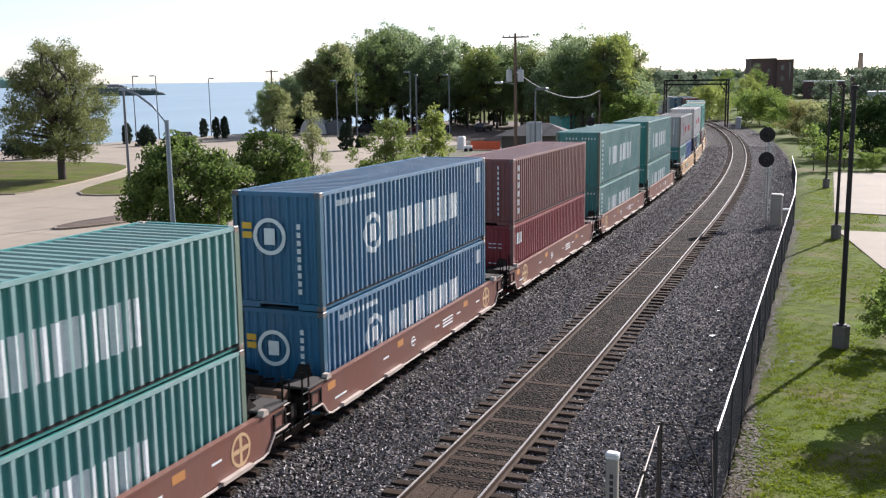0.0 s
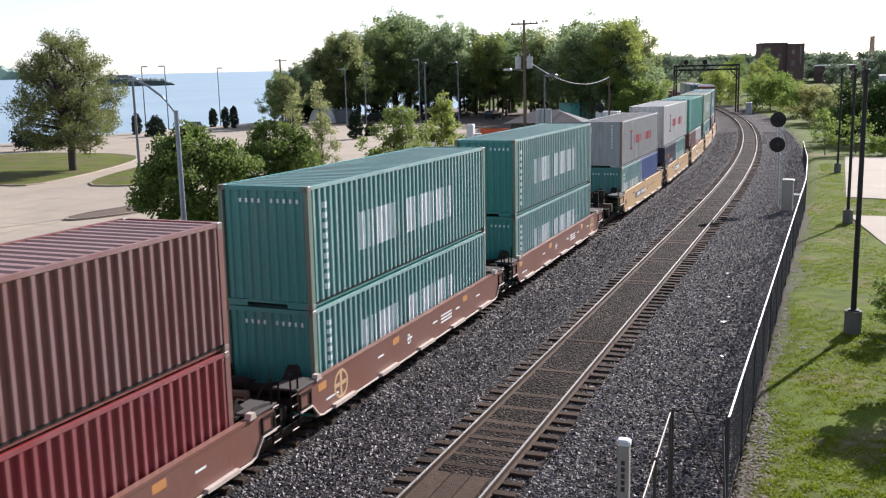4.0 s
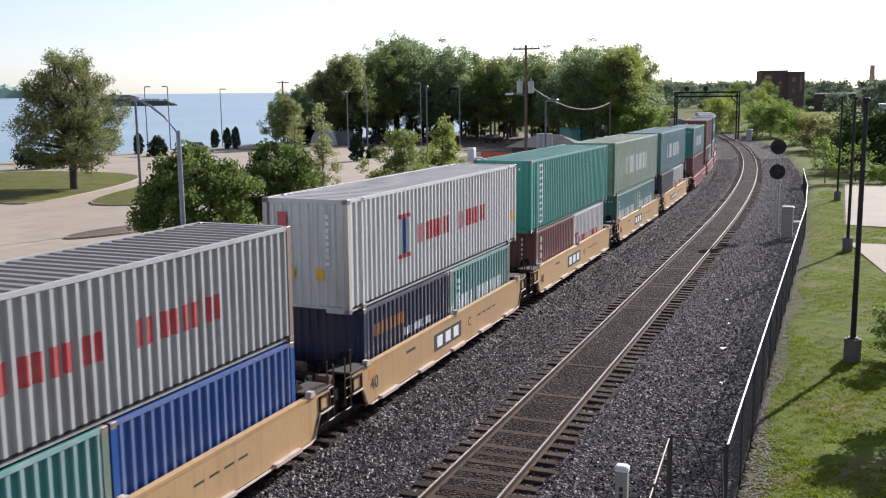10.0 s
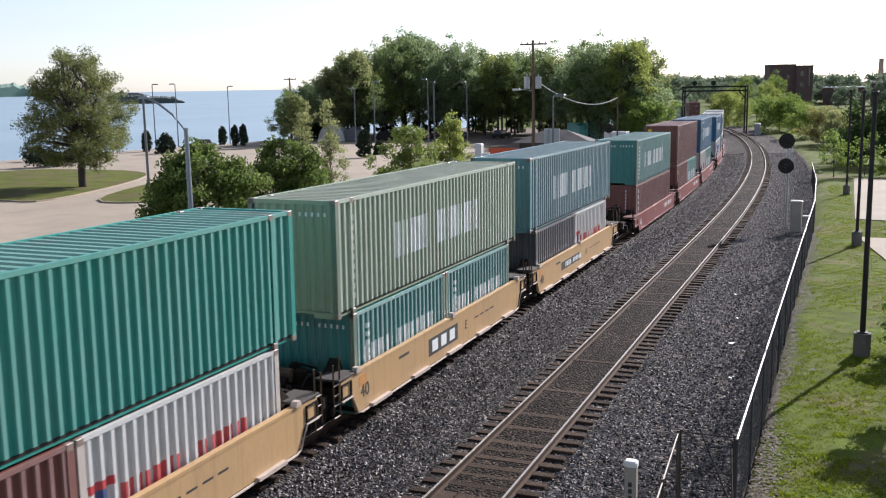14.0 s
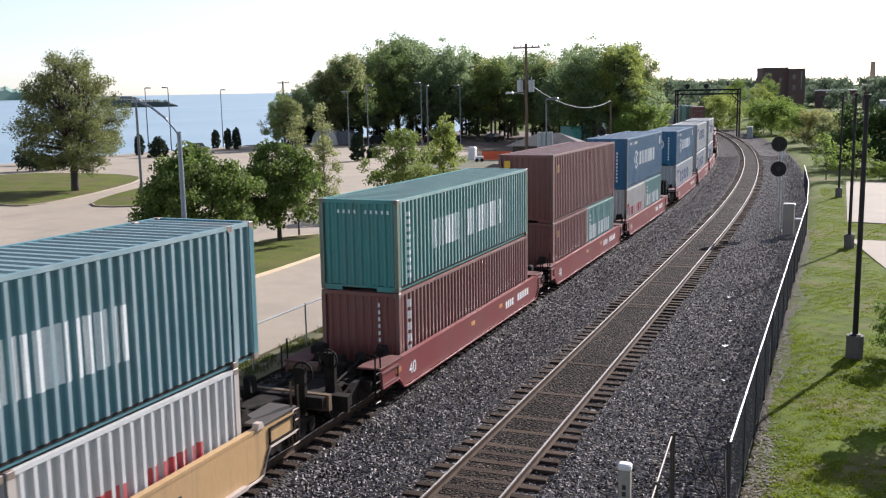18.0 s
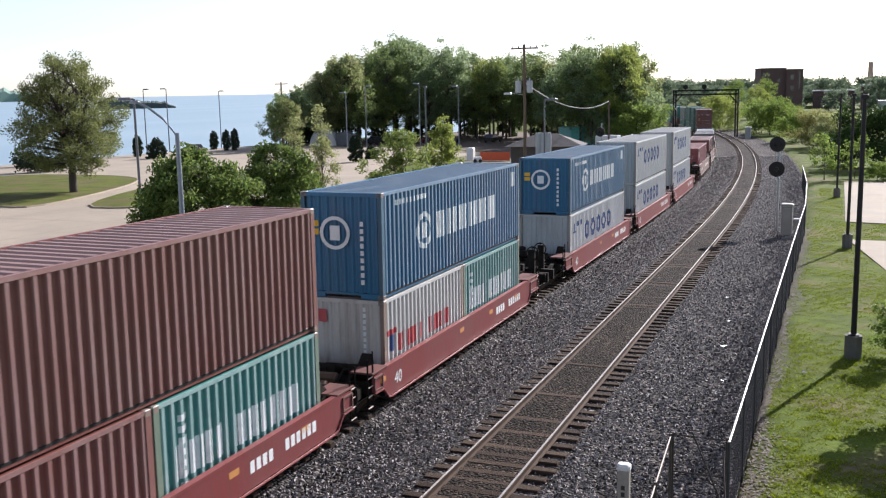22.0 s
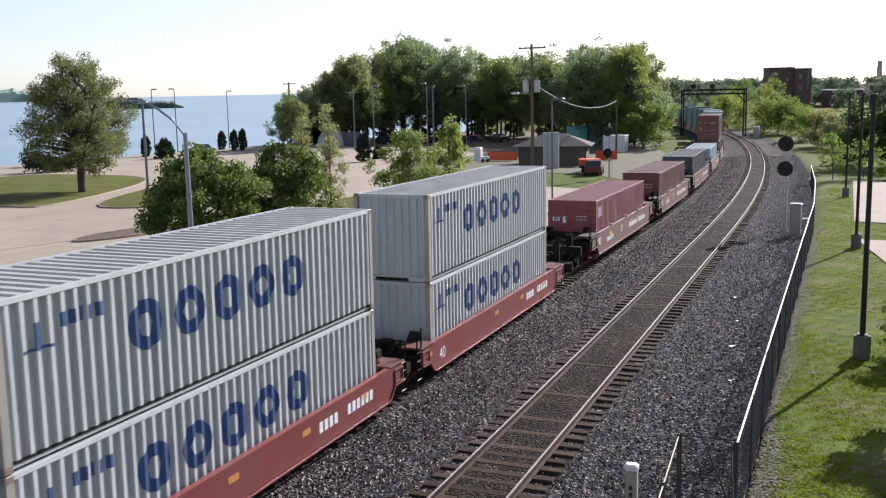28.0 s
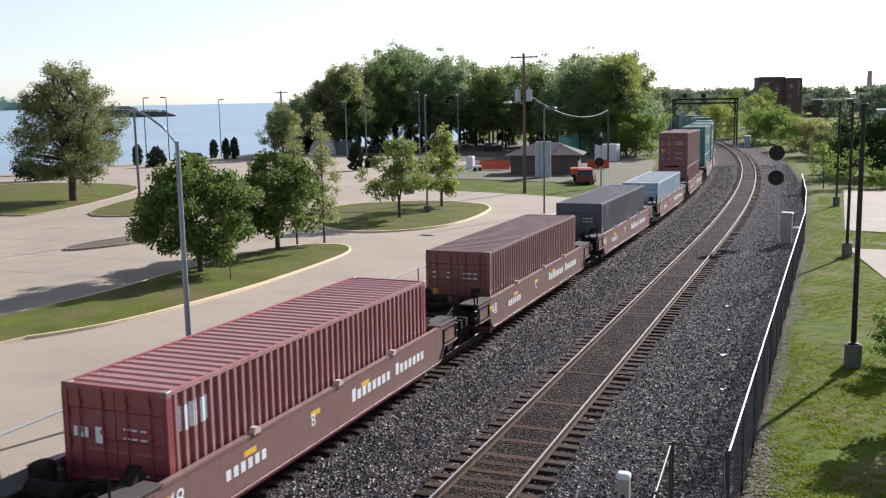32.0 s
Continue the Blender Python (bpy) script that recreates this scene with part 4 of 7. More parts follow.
def truck_meshes():
    if not TRUCK:
        sf = Shape()
        for sx in (-1, 1):
            x0, x1 = sorted((sx * 0.93, sx * 1.06))
            sf.prism([(-1.15, 0.36), (-1.15, 0.58), (-0.7, 0.66), (-0.3, 0.78), (0.3, 0.78), (0.7, 0.66), (1.15, 0.58), (1.15, 0.36), (0.75, 0.4), (0.35, 0.2), (-0.35, 0.2), (-0.75, 0.4)], "x", x0, x1)
            for y in (-0.16, 0, 0.16):
                sf.tube([(sx * 1.07, y, 0.3), (sx * 1.07, y, 0.56)], 0.06, 8)
            for y in (-0.89, 0.89):
                sf.disc((sx * 1.09, y, 0.45), 0.13, "x", 0.1, 12)
        sf.box(-0.95, 0.95, -0.25, 0.25, 0.42, 0.7)
        TRUCK["frame"] = sf.mesh("bogie_frame", M_GREASE)
        w = Shape()
        w.disc((0, 0, 0), 0.42, "x", 0.13, 24).disc((0.0, 0, 0), 0.28, "x", 0.16, 20).disc((0, 0, 0), 0.1, "x", 0.2, 12)
        TRUCK["wheel"] = w.mesh("wheel", M_GREASE)
        a = Shape().tube([(-0.75, 0, 0), (0.75, 0, 0)], 0.08, 8)
        TRUCK["axle"] = a.mesh("axle", M_GREASE)
    return TRUCK


def bogie(parent, y):
    t = truck_meshes()
    b = part("bogie_frame", t["frame"], M_GREASE, parent, "greasy black cast bogie", m=pose(0, y, 0.0))
    for dy in (-0.89, 0.89):
        part("axle", t["axle"], M_GREASE, b, m=pose(0, dy, 0.425))
        for sx in (-0.72, 0.72):
            part("wheel", t["wheel"], M_GREASE, b, m=pose(sx, dy, 0.425))


def well_wagon(u, half, ends, paint_mat, sill, label, style, letter=""):
    """A well wagon unit. half: half the length of its well; ends: reach of its platforms to the front and the back; sill: levels of the side sill's foot and top."""
    clutter = random.Random(int(u * 10))
    w = thing("well_wagon", label, "freight wagon", group="well wagons of the train")
    z0, z1 = sill
    X = 1.45
    pale = style in ("brown", "yellow")
    ep = z1 - (0.5 if style != "pink" else 0.6)          # foot of the shallow end panel
    tip = [half + (1.45 if r > 2.4 else 0.92) for r in ends]
    out = [(-tip[0], ep), (-tip[0], z1 - 0.06), (-half - 0.2, z1), (half + 0.2, z1), (tip[1], z1 - 0.06), (tip[1], ep), (half + 0.42, ep), (half + 0.28, ep - 0.12), (half + 0.12, z0 + 0.06), (half - 0.02, z0),
           (-half + 0.02, z0), (-half - 0.12, z0 + 0.06), (-half - 0.28, ep - 0.12), (-half - 0.42, ep)]
    edge = M_STEP if pale else paint_mat
    for sx in (1, -1):
        s = part("side_sill", Shape().prism(out, "x", *sorted((sx * (X - 0.06), sx * X))), paint_mat, w)
        part("top_chord", Shape().box(*sorted((sx * (X - 0.14), sx * (X + 0.012))), -half - 0.2, half + 0.2, z1 - 0.05, z1 + 0.02), paint_mat, s)
        part("bottom_pipe", Shape().tube([(sx * (X + 0.03), -tip[0], ep - 0.02), (sx * (X + 0.03), -half - 0.4, ep - 0.02), (sx * (X + 0.03), -half - 0.1, z0 + 0.02), (sx * (X + 0.03), -half + 0.1, z0 - 0.03), (sx * (X + 0.03), half - 0.1, z0 - 0.03),
                                          (sx * (X + 0.03), half + 0.1, z0 + 0.02), (sx * (X + 0.03), half + 0.4, ep - 0.02), (sx * (X + 0.03), tip[1], ep - 0.02)], 0.028, 5), edge, s, "worn pipe along the sill's foot")
        n = 5 if pale else 4
        for i in range(n if pale else 0):
            y = -half * 0.82 + half * 1.64 * i / (n - 1)
            part("step_plate", Shape().box(*sorted((sx * (X - 0.02), sx * (X + 0.11))), y - 0.55, y + 0.55, z0 - 0.03, z0 + 0.05), M_STEP, s, "pale worn ledge along the sill's foot")
        lugs = (-half - 0.05, half + 0.05) if style != "pink" else (-half * 0.55, half * 0.02, half * 0.5)
        for y in (lugs + ((0.0,) if style == "yellow" else ())) if style != "red" else ():
            part("guide_lug", Shape().prism([(-0.13, z1), (0.13, z1), (0.07, z1 + 0.13), (-0.07, z1 + 0.13)], "x", *sorted((sx * (X - 0.1), sx * (X + 0.05)))), M_STEP, s, "pale container guide lug", m=pose(0, y, 0))
        for sy, reach, tp in zip((-1, 1), ends, tip):
            ya, yb = sorted((sy * (half + 0.4), sy * tp))
            fr = Shape()
            for a, b, c, d in ((ya, yb, ep + 0.02, ep + 0.06), (ya, yb, z1 - 0.14, z1 - 0.1), (ya, ya + 0.05, ep + 0.02, z1 - 0.1), (yb - 0.05, yb, ep + 0.02, z1 - 0.1)):
                fr.box(*sorted((sx * (X - 0.01), sx * (X + 0.035))), a, b, c, d)
            part("end_frame", fr, M_GREASE if style != "red" else M_REDGREASE, s, "dirty frame on the end panel")
            ra, rb = sorted((sy * (half + 0.12), sy * (tp + 0.1)))
            part("running_board", Shape().bevelbox(*sorted((sx * 0.78, sx * (X + 0.02))), ra, rb, z1 + 0.0, z1 + 0.05, 0.01), M_GRATE if style != "red" else M_REDDECK, w, "dirty steel grating walkway")
            for k, y in enumerate((sy * (tp - 0.02), sy * (tp + 0.28))):
                part("grab_post", Shape().tube([(sx * (X - 0.04), y, ep - 0.35 + 0.1 * k), (sx * (X - 0.04), y, z1 + 0.62 - 0.15 * k)], 0.024, 5), M_GREASE if style != "yellow" else M_DARKYELLOW, w, "upright grab iron")
            for z in (ep - 0.35, ep - 0.05, ep + 0.2, ep + 0.44):
                part("stirrup", Shape().tube([(sx * (X - 0.04), sy * (tp - 0.02), z), (sx * (X - 0.04), sy * (tp + 0.28), z)], 0.017, 5), M_STEP, w, "pale worn ladder rung")
    part("well_floor", Shape().box(-X + 0.06, X - 0.06, -half, half, z0 - 0.02, z0 + 0.0), M_GREASE, w)
    for sy, reach in zip((-1, 1), ends):
        y0, y1 = sorted((sy * (half + 0.05), sy * (half + reach)))
        part("centre_sill", Shape().box(-0.34, 0.34, y0, y1, z1 - 0.62, z1 - 0.26), M_GREASE, w, "greasy centre sill")
        part("end_platform", Shape().box(-1.0, 0.7, y0, y0 + (y1 - y0) * (0.62 if sy > 0 else 1.0), z1 - 0.3, z1 - 0.25), M_GREASE, w, "greasy end platform")
        for k in (0.12, 0.55, 0.92):
            yy = sy * (half + reach * k)
            part("cross_beam", Shape().box(-1.34, 1.34, yy - 0.09, yy + 0.09, z1 - 0.5, z1 - 0.22), M_GREASE, w, "dirty cross beam")
        for k in range(5):
            cx, cy = clutter.uniform(-1.1, 0.65), sy * (half + reach * clutter.uniform(0.12, 0.9))
            q, hh = clutter.uniform(0.1, 0.24), clutter.uniform(0.12, 0.42)
            if k % 2:
                part("air_tank", Shape().tube([(cx - q * 2, cy, z1 - 0.12), (cx + q * 2, cy + q * 0.3, z1 - 0.12)], q * 0.7, 9), (M_GREASE, M_RUSTY)[k // 2 % 2], w, "grimy air tank")
            else:
                part("brake_gear", Shape().bevelbox(cx - q, cx + q, cy - q, cy + q, z1 - 0.26, z1 - 0.2 + hh, 0.05).tube([(cx, cy, z1 + hh - 0.2), (cx + 0.35, cy - sy * 0.5, z1 - 0.1)], 0.03, 5), M_GREASE, w, "dark brake gear")
        ym = sy * (half + min(1.0, reach * 0.55))
        part("brake_cylinder", Shape().tube([(-0.75, ym, z1 + 0.02), (0.1, ym, z1 + 0.02)], 0.17, 10), M_GREASE if style != "yellow" else M_DARKYELLOW, w, "round brake reservoir")
        part("valve_box", Shape().bevelbox(-1.1, -0.72, ym + 0.25, ym + 0.7, z1 - 0.2, z1 + 0.3, 0.06), M_GREASE, w, "greasy valve box")
        part("brake_pipe", Shape().tube([(0.7, sy * (half + 0.1), z1 - 0.1), (0.55, ym, z1 + 0.05), (0.62, sy * (half + reach), z1 - 0.3)], 0.035, 5), M_GREASE, w)
        part("bracket", Shape().prism([(sy * half + 0.0, z1), (sy * (half + 0.5), z1), (sy * (half + 0.12), z1 + 0.32)], "x", 0.72, 1.02), M_GREASE, w, "sloping corner guide")
        if reach > 2.9:
            part("coupler", Shape().box(-0.12, 0.12, *sorted((sy * (half + reach - 0.1), sy * (half + reach + 0.42))), 0.72, 0.95).bevelbox(-0.2, 0.2, *sorted((sy * (half + reach + 0.3), sy * (half + reach + 0.5))), 0.68, 1.0, 0.03), M_GREASE, w, "steel coupler")
            part("brake_stand", Shape().box(0.62, 0.9, *sorted((sy * (half + reach - 0.4), sy * (half + reach - 0.28))), 0.7, 1.75), M_GREASE, w, "dark hand brake stand")
            part("brake_wheel", Shape().disc((0.76, sy * (half + reach - 0.22), 1.6), 0.28, "y", 0.03, 16, 0.23).box(0.74, 0.78, sy * (half + reach - 0.22) - 0.01, sy * (half + reach - 0.22) + 0.01, 1.32, 1.88), M_GREASE, w, "hand brake wheel")
            part("end_sill", Shape().box(-1.4, 1.4, *sorted((sy * (half + reach - 0.15), sy * (half + reach))), z1 - 0.6, z1 - 0.2), M_GREASE if style != "yellow" else M_DARKYELLOW, w, "dirty buffer beam")
    bogie(w, -(half + (ends[0] if ends[0] < 2.9 else 1.9)))
    if ends[1] > 2.9:
        bogie(w, half + 1.9)
    zc, x = (z0 + z1) / 2, X + 0.004
    k = half

    def bar(y0, y1, a, b, t=0.004):
        return Shape().box(X, X + t, y0, y1, a, b)
    if style == "yellow":
        if letter in "CDE":
            part("logo_panel", bar(-k * 0.3, k * 0.06, zc - 0.26, zc + 0.26), M_LETTER_BLACK, w, "black logo panel")
            for i in range(3):
                part("logo_bar", bar(-k * 0.26 + 0.68 * i, -k * 0.26 + 0.68 * i + 0.42, zc - 0.17, zc + 0.17, 0.008), M_LETTER, w, "pale block of the logo")
        else:
            part("number_panel", bar(-3.12, k * 0.0, zc - 0.17, zc + 0.17), M_LETTER_BLACK, w, "black number panel")
            codes("number_code", merge([bar(-k * 0.39 + 0.25 * i, -k * 0.39 + 0.25 * i + 0.15, zc - 0.1, zc + 0.1, 0.008) for i in range(11) if i != 4]), M_LETTER, w, "pale bars on the number panel")
        codes("stencil_code", merge([bar(k * 0.3 + 0.5 * i, k * 0.3 + 0.5 * i + 0.34, zc + 0.06, zc + 0.11) for i in range(4)] + [bar(-k * 0.62, -k * 0.52, zc + 0.2, zc + 0.28)]), M_LETTER_BLACK, w, "small black stencil marks")
        part("reflector", bar(-tip[0] + 0.95, -tip[0] + 1.35, z1 - 0.42, z1 - 0.14), M_LETTER_ORANGE, w, "orange panel on the end")
    elif style == "brown":
        ye = k * 0.86 if letter in "ACE" else -k * 0.83
        part("ring_emblem", merge([Shape().disc((x, ye, zc), 0.36, "x", 0.006, 24, 0.29), Shape().box(X, X + 0.006, ye - 0.05, ye + 0.05, zc - 0.29, zc + 0.29), Shape().box(X, X + 0.005, ye - 0.29, ye + 0.29, zc - 0.05, zc + 0.05)]), M_LETTER_TAN, w, "tan ring emblem")
        codes("stencil_code", merge([bar(-k * 0.5 + 1.9 * i, -k * 0.5 + 1.9 * i + 0.35, zc + 0.02, zc + 0.07) for i in range(5)] + [bar(k * 0.2, k * 0.34, zc - 0.12 + 0.1 * i, zc - 0.07 + 0.1 * i) for i in range(3)] + [bar(-k * 0.95, -k * 0.85, zc - 0.2, zc - 0.15)]), M_LETTER, w, "small pale stencil marks")
        for y in (-half - 0.05, k * 0.5, -k * 0.35):
            part("reflector", bar(y, y + 0.4, zc + 0.12, zc + 0.3), M_LETTER_ORANGE, w, "faded orange patch")
    elif style == "red":
        codes("stencil_code", merge([bar(k * 0.42 + 0.24 * i, k * 0.42 + 0.24 * i + 0.16, zc - 0.1, zc + 0.16) for i in range(4)] + [bar(k * 0.64 + 0.24 * i, k * 0.64 + 0.24 * i + 0.16, zc - 0.08, zc + 0.18) for i in range(6)]), M_LETTER, w, "white stencil bars")
        part("unit_number", glyph("40", 0.36, M_LETTER), None, w, "stencilled number 40", m=pose(X + 0.005, -half + 0.35, zc - 0.2) @ pose(0, 0, 0, 90, 0, 90))
        for y in (-half - 0.55, -k * 0.15, k * 0.3, k * 0.75):
            part("reflector", bar(y, y + 0.36, zc + 0.06, zc + 0.2), M_LETTER_ORANGE, w, "yellow-orange reflective patch")
    else:
        for i in range(16):
            if i != 8:
                part("painted_bar", bar(k * 0.12 + 0.29 * i, k * 0.12 + 0.29 * i + 0.19, zc - 0.12, zc + (0.2 if i in (0, 9) else 0.12)), M_LETTER, w, "white painted brand letter as a bar")
        codes("stencil_code", merge([bar(-k * 0.72 + 0.26 * i, -k * 0.72 + 0.26 * i + 0.16, zc - 0.16, zc + 0.06) for i in range(6)]), M_LETTER, w, "white stencil bars")
        for y in (-half - 0.4, -k * 0.62, -k * 0.2, k * 0.2):
            part("reflector", bar(y, y + 0.45, zc + 0.12, zc + 0.24), M_LETTER_YELLOW, w, "yellow reflective patch")
        part("unit_number", glyph("48", 0.4, M_LETTER), None, w, "stencilled number 48", m=pose(X + 0.005, -half - 0.05, zc - 0.1) @ pose(0, 0, 0, 90, 0, 90))
    if letter:
        part("unit_letter", glyph(letter, 0.3, M_LETTER if style != "yellow" else M_LETTER_BLACK), None, w, "stencilled letter " + letter, m=pose(X + 0.005, -k * 0.2 if style != "yellow" else k * 0.16, zc - 0.1) @ pose(0, 0, 0, 90, 0, 90))
    if style == "yellow":
        part("unit_number", glyph("40", 0.36, M_LETTER_BLACK), None, w, "stencilled number 40", m=pose(X + 0.005, -half + 0.1, zc - 0.2) @ pose(0, 0, 0, 90, 0, 90))
    return board(w, u, Matrix())


M_DARKYELLOW = mat("dirty_yellow_steel", (0.12, 0.072, 0.034), 0.75, second=(0.05, 0.035, 0.024), scale=2.5, dirt=(0.05, 0.04, 0.03), dirt_scale=2)
M_LETTER_ORANGE = mat("faded_orange_marking", (0.5, 0.22, 0.05), 0.7, second=(0.38, 0.16, 0.06), scale=4)


GLYPHS = {}


def glyph(text, size, material):
    """Letters as a flat mesh, in the built-in font."""
    key = (text, size, material.name)
    if key not in GLYPHS:
        cu = bpy.data.curves.new("letters", "FONT")
        cu.body, cu.size, cu.extrude = text, size * 1.35, 0.002
        ob = bpy.data.objects.new("letters", cu)
        scene.collection.objects.link(ob)
        me = bpy.data.meshes.new_from_object(ob.evaluated_get(bpy.context.evaluated_depsgraph_get()))
        bpy.data.objects.remove(ob)
        me.materials.clear()
        me.materials.append(material)
        GLYPHS[key] = me
    return GLYPHS[key]


M_STEP = mat("worn_steel_ledge", (0.5, 0.42, 0.36), 0.7, second=(0.35, 0.27, 0.22), scale=3)
# dirty grating, its colour also lowered for the shaded wagon gaps
M_GRATE = mat("steel_grating", (0.075, 0.066, 0.06), 0.8, spec=0.2, second=(0.06, 0.053, 0.047), scale=5, dirt=(0.05, 0.04, 0.032), dirt_scale=1.5)
M_RUSTY = mat("rusty_tank", (0.14, 0.075, 0.045), 0.75, second=(0.07, 0.04, 0.03), scale=3)
M_REDDECK = mat("worn_red_deck", (0.15, 0.06, 0.052), 0.8, spec=0.2, second=(0.09, 0.045, 0.04), scale=3, dirt=(0.05, 0.035, 0.03), dirt_scale=1.5)
M_REDGREASE = mat("dirty_red_platform", (0.13, 0.045, 0.04), 0.75, second=(0.06, 0.035, 0.03), scale=3)

STD, HC = 2.59, 2.896


def build_train():
    FLOOR = 0.06
    g = "green corrugated steel container with white brand bars"
    names = {C_GREEN: "green", C_BLUE: "blue", C_MAROON: "maroon", C_RED: "dark red", C_GREY: "grey", C_WHITE: "white", C_OLDWHITE: "rust-stained white", C_TEAL: "bright teal", C_PALE: "faded pale green", C_STEEL: "steel-blue",
             C_NAVY: "navy blue", C_ROYAL: "royal blue", C_DARKGREY: "charcoal grey", C_PALEGREY: "pale grey", C_FADEDRED: "faded red", C_SKY: "pale blue"}
    # middle, wagon style, unit letter, front reach, back reach, upper box, lower boxes; a box: length, height, paint, marks, doors to the front
    G40, H40 = (12.19, HC, C_GREEN, "green", False), (12.19, HC, C_BLUE, "blue", False)
    units = [
        (-118.5, "brown", "E", 1.6, 1.75, (12.19, STD, C_GREEN, "green", False), [(12.19, STD, C_GREEN, "green", False)]),
        (-102.82, "brown", "C", 1.75, 1.75, H40, [(12.19, STD, C_BLUE, "blue", False)]),
        (-87.25, "brown", "D", 1.75, 1.75, (12.19, STD, C_MAROON, "maroon", False), [(12.19, STD, C_RED, "bars", False)]),
        (-71.65, "brown", "B", 1.75, 1.75, G40, [(12.19, STD, C_GREEN, "green", False)]),
        (-56.02, "brown", "A", 1.75, 3.4, G40, [(12.19, STD, C_GREEN, "green", False)]),
        (-36.15, "yellow", "B", 3.4, 1.75, (12.19, STD, C_GREY, "red_on_grey", False), [(6.058, STD, C_GREEN, "green", False), (6.058, STD, C_ROYAL, "", False)]),
        (-20.45, "yellow", "C", 1.75, 1.75, (13.72, HC, C_WHITE, "red_on_white", False), [(6.058, STD, C_NAVY, "navy", False), (6.058, STD, C_GREEN, "green", False)]),
        (-4.74, "yellow", "D", 1.75, 1.75, (13.72, HC, C_TEAL, "teal", False), [(6.058, STD, C_MAROON, "maroon", False), (6.058, STD, C_WHITE, "red_on_white", False)]),
        (10.95, "yellow", "E", 1.75, 1.75, (13.72, HC, C_PALE, "green", False), [(6.058, STD, C_GREEN, "green", False), (6.058, STD, C_GREEN, "green", False)]),
        (26.5, "yellow", "A", 1.75, 3.4, (13.72, HC, C_STEEL, "green", False), [(6.058, STD, C_DARKGREY, "", False), (6.058, STD, C_WHITE, "red_on_white", False)]),
        (46.6, "red", "", 3.4, 1.75, (12.19, STD, C_GREEN, "green", False), [(12.19, STD, C_MAROON, "maroon", False)]),
        (62.5, "red", "", 1.75, 1.75, (12.19, HC, C_MAROON, "yellowmark", False), [(6.058, STD, C_MAROON, "yellowmark", False), (6.058, STD, C_GREEN, "green", False)]),
        (78.3, "red", "", 1.75, 3.4, H40, [(6.058, STD, C_OLDWHITE, "red_on_white", False), (6.058, STD, C_GREEN, "green", False)]),
        (98.3, "red", "", 3.4, 1.75, (12.19, STD, C_BLUE, "blue", False), [(12.19, STD, C_PALEGREY, "ovals", False)]),
        (114.15, "red", "", 1.75, 1.75, (12.19, STD, C_PALEGREY, "ovals", False), [(12.19, STD, C_PALEGREY, "ovals", False)]),
        (130.05, "red", "", 1.75, 3.4, (12.19, STD, C_PALEGREY, "ovals", False), [(12.19, STD, C_PALEGREY, "ovals", False)]),
        (150.95, "pink", "B", 3.4, 2.6, None, [(12.19, HC, C_FADEDRED, "bars", True)]),
        (169.0, "pink", "C", 2.6, 2.6, None, [(12.19, HC, C_MAROON, "doors", True)]),
        (186.85, "pink", "D", 2.6, 2.6, None, [(12.19, HC, C_DARKGREY, "doors", True)]),
        (204.7, "pink", "E", 2.6, 2.6, None, [(12.19, STD, C_SKY, "doors", True)]),
        (222.4, "pink", "A", 2.6, 3.4, (12.19, HC, C_MAROON, "doors", True), [(12.19, STD, C_MAROON, "", True)]),
        (243.0, "pink", "B", 3.4, 1.75, G40, [(12.19, STD, C_GREEN, "green", False)]),
        (258.8, "pink", "C", 1.75, 1.75, G40, [(12.19, STD, C_GREEN, "green", False)]),
        (274.6, "pink", "D", 1.75, 3.4, (12.19, STD, C_GREY, "", False), [(12.19, STD, C_GREEN, "green", False)]),
        (295.0, "brown", "A", 3.4, 1.75, (12.19, STD, C_GREEN, "green", False), [(12.19, STD, C_MAROON, "", False)]),
        (310.8, "brown", "B", 1.75, 1.75, G40, [(12.19, STD, C_GREEN, "green", False)]),
        (326.6, "brown", "C", 1.75, 1.75, (12.19, STD, C_STEEL, "green", False), [(12.19, STD, C_GREEN, "green", False)]),
        (342.4, "brown", "D", 1.75, 1.75, G40, [(12.19, STD, C_GREEN, "green", False)]),
        (358.2, "brown", "E", 1.75, 3.4, (12.19, STD, C_STEEL, "green", False), [(12.19, STD, C_MAROON, "", False)]),
        (378.2, "yellow", "B", 3.4, 1.75, G40, [(12.19, STD, C_GREEN, "green", False)]),
        (394.0, "yellow", "C", 1.75, 1.75, (12.19, STD, C_GREEN, "green", False), [(12.19, STD, C_BLUE, "", False)]),
    ]
    sills = {"brown": (0.26, 1.12), "yellow": (0.24, 1.28), "red": (0.12, 0.96), "pink": (0.42, 1.42)}
    paints = {"brown": (W_BROWN, "brown well wagon with tan emblem and stencils"), "yellow": (W_YELLOW, "dusty yellow well wagon with black logo panel"), "red": (W_RED, "scuffed red well wagon with white stencil bars"),
              "pink": (W_PINK, "faded reddish-brown well wagon with white lettering bars")}
    for u, style, letter, f, b, up, low in units:
        pm, lab = paints[style]
        well_wagon(u, 6.35 if style != "pink" else 6.5, (f - 0.1, b - 0.1), pm, sills[style], lab, style, letter)
        y = -sum(x[0] for x in low) / 2 - 0.03 * (len(low) - 1)
        for L, h, c, st, doors in low:
            size = "short" if L < 7 else "long"
            container(L, h, c, st, names[c] + " corrugated " + size + " container sitting in its wagon's well", u, y + L / 2, FLOOR, doors)
            y += L + 0.06
        if up:
            L, h, c, st, doors = up
            container(L, h, c, st, names[c] + (" tall" if h > 2.7 else "") + " corrugated container stacked on another container", u, 0.0, FLOOR + low[0][1] + 0.03, doors)


build_train()

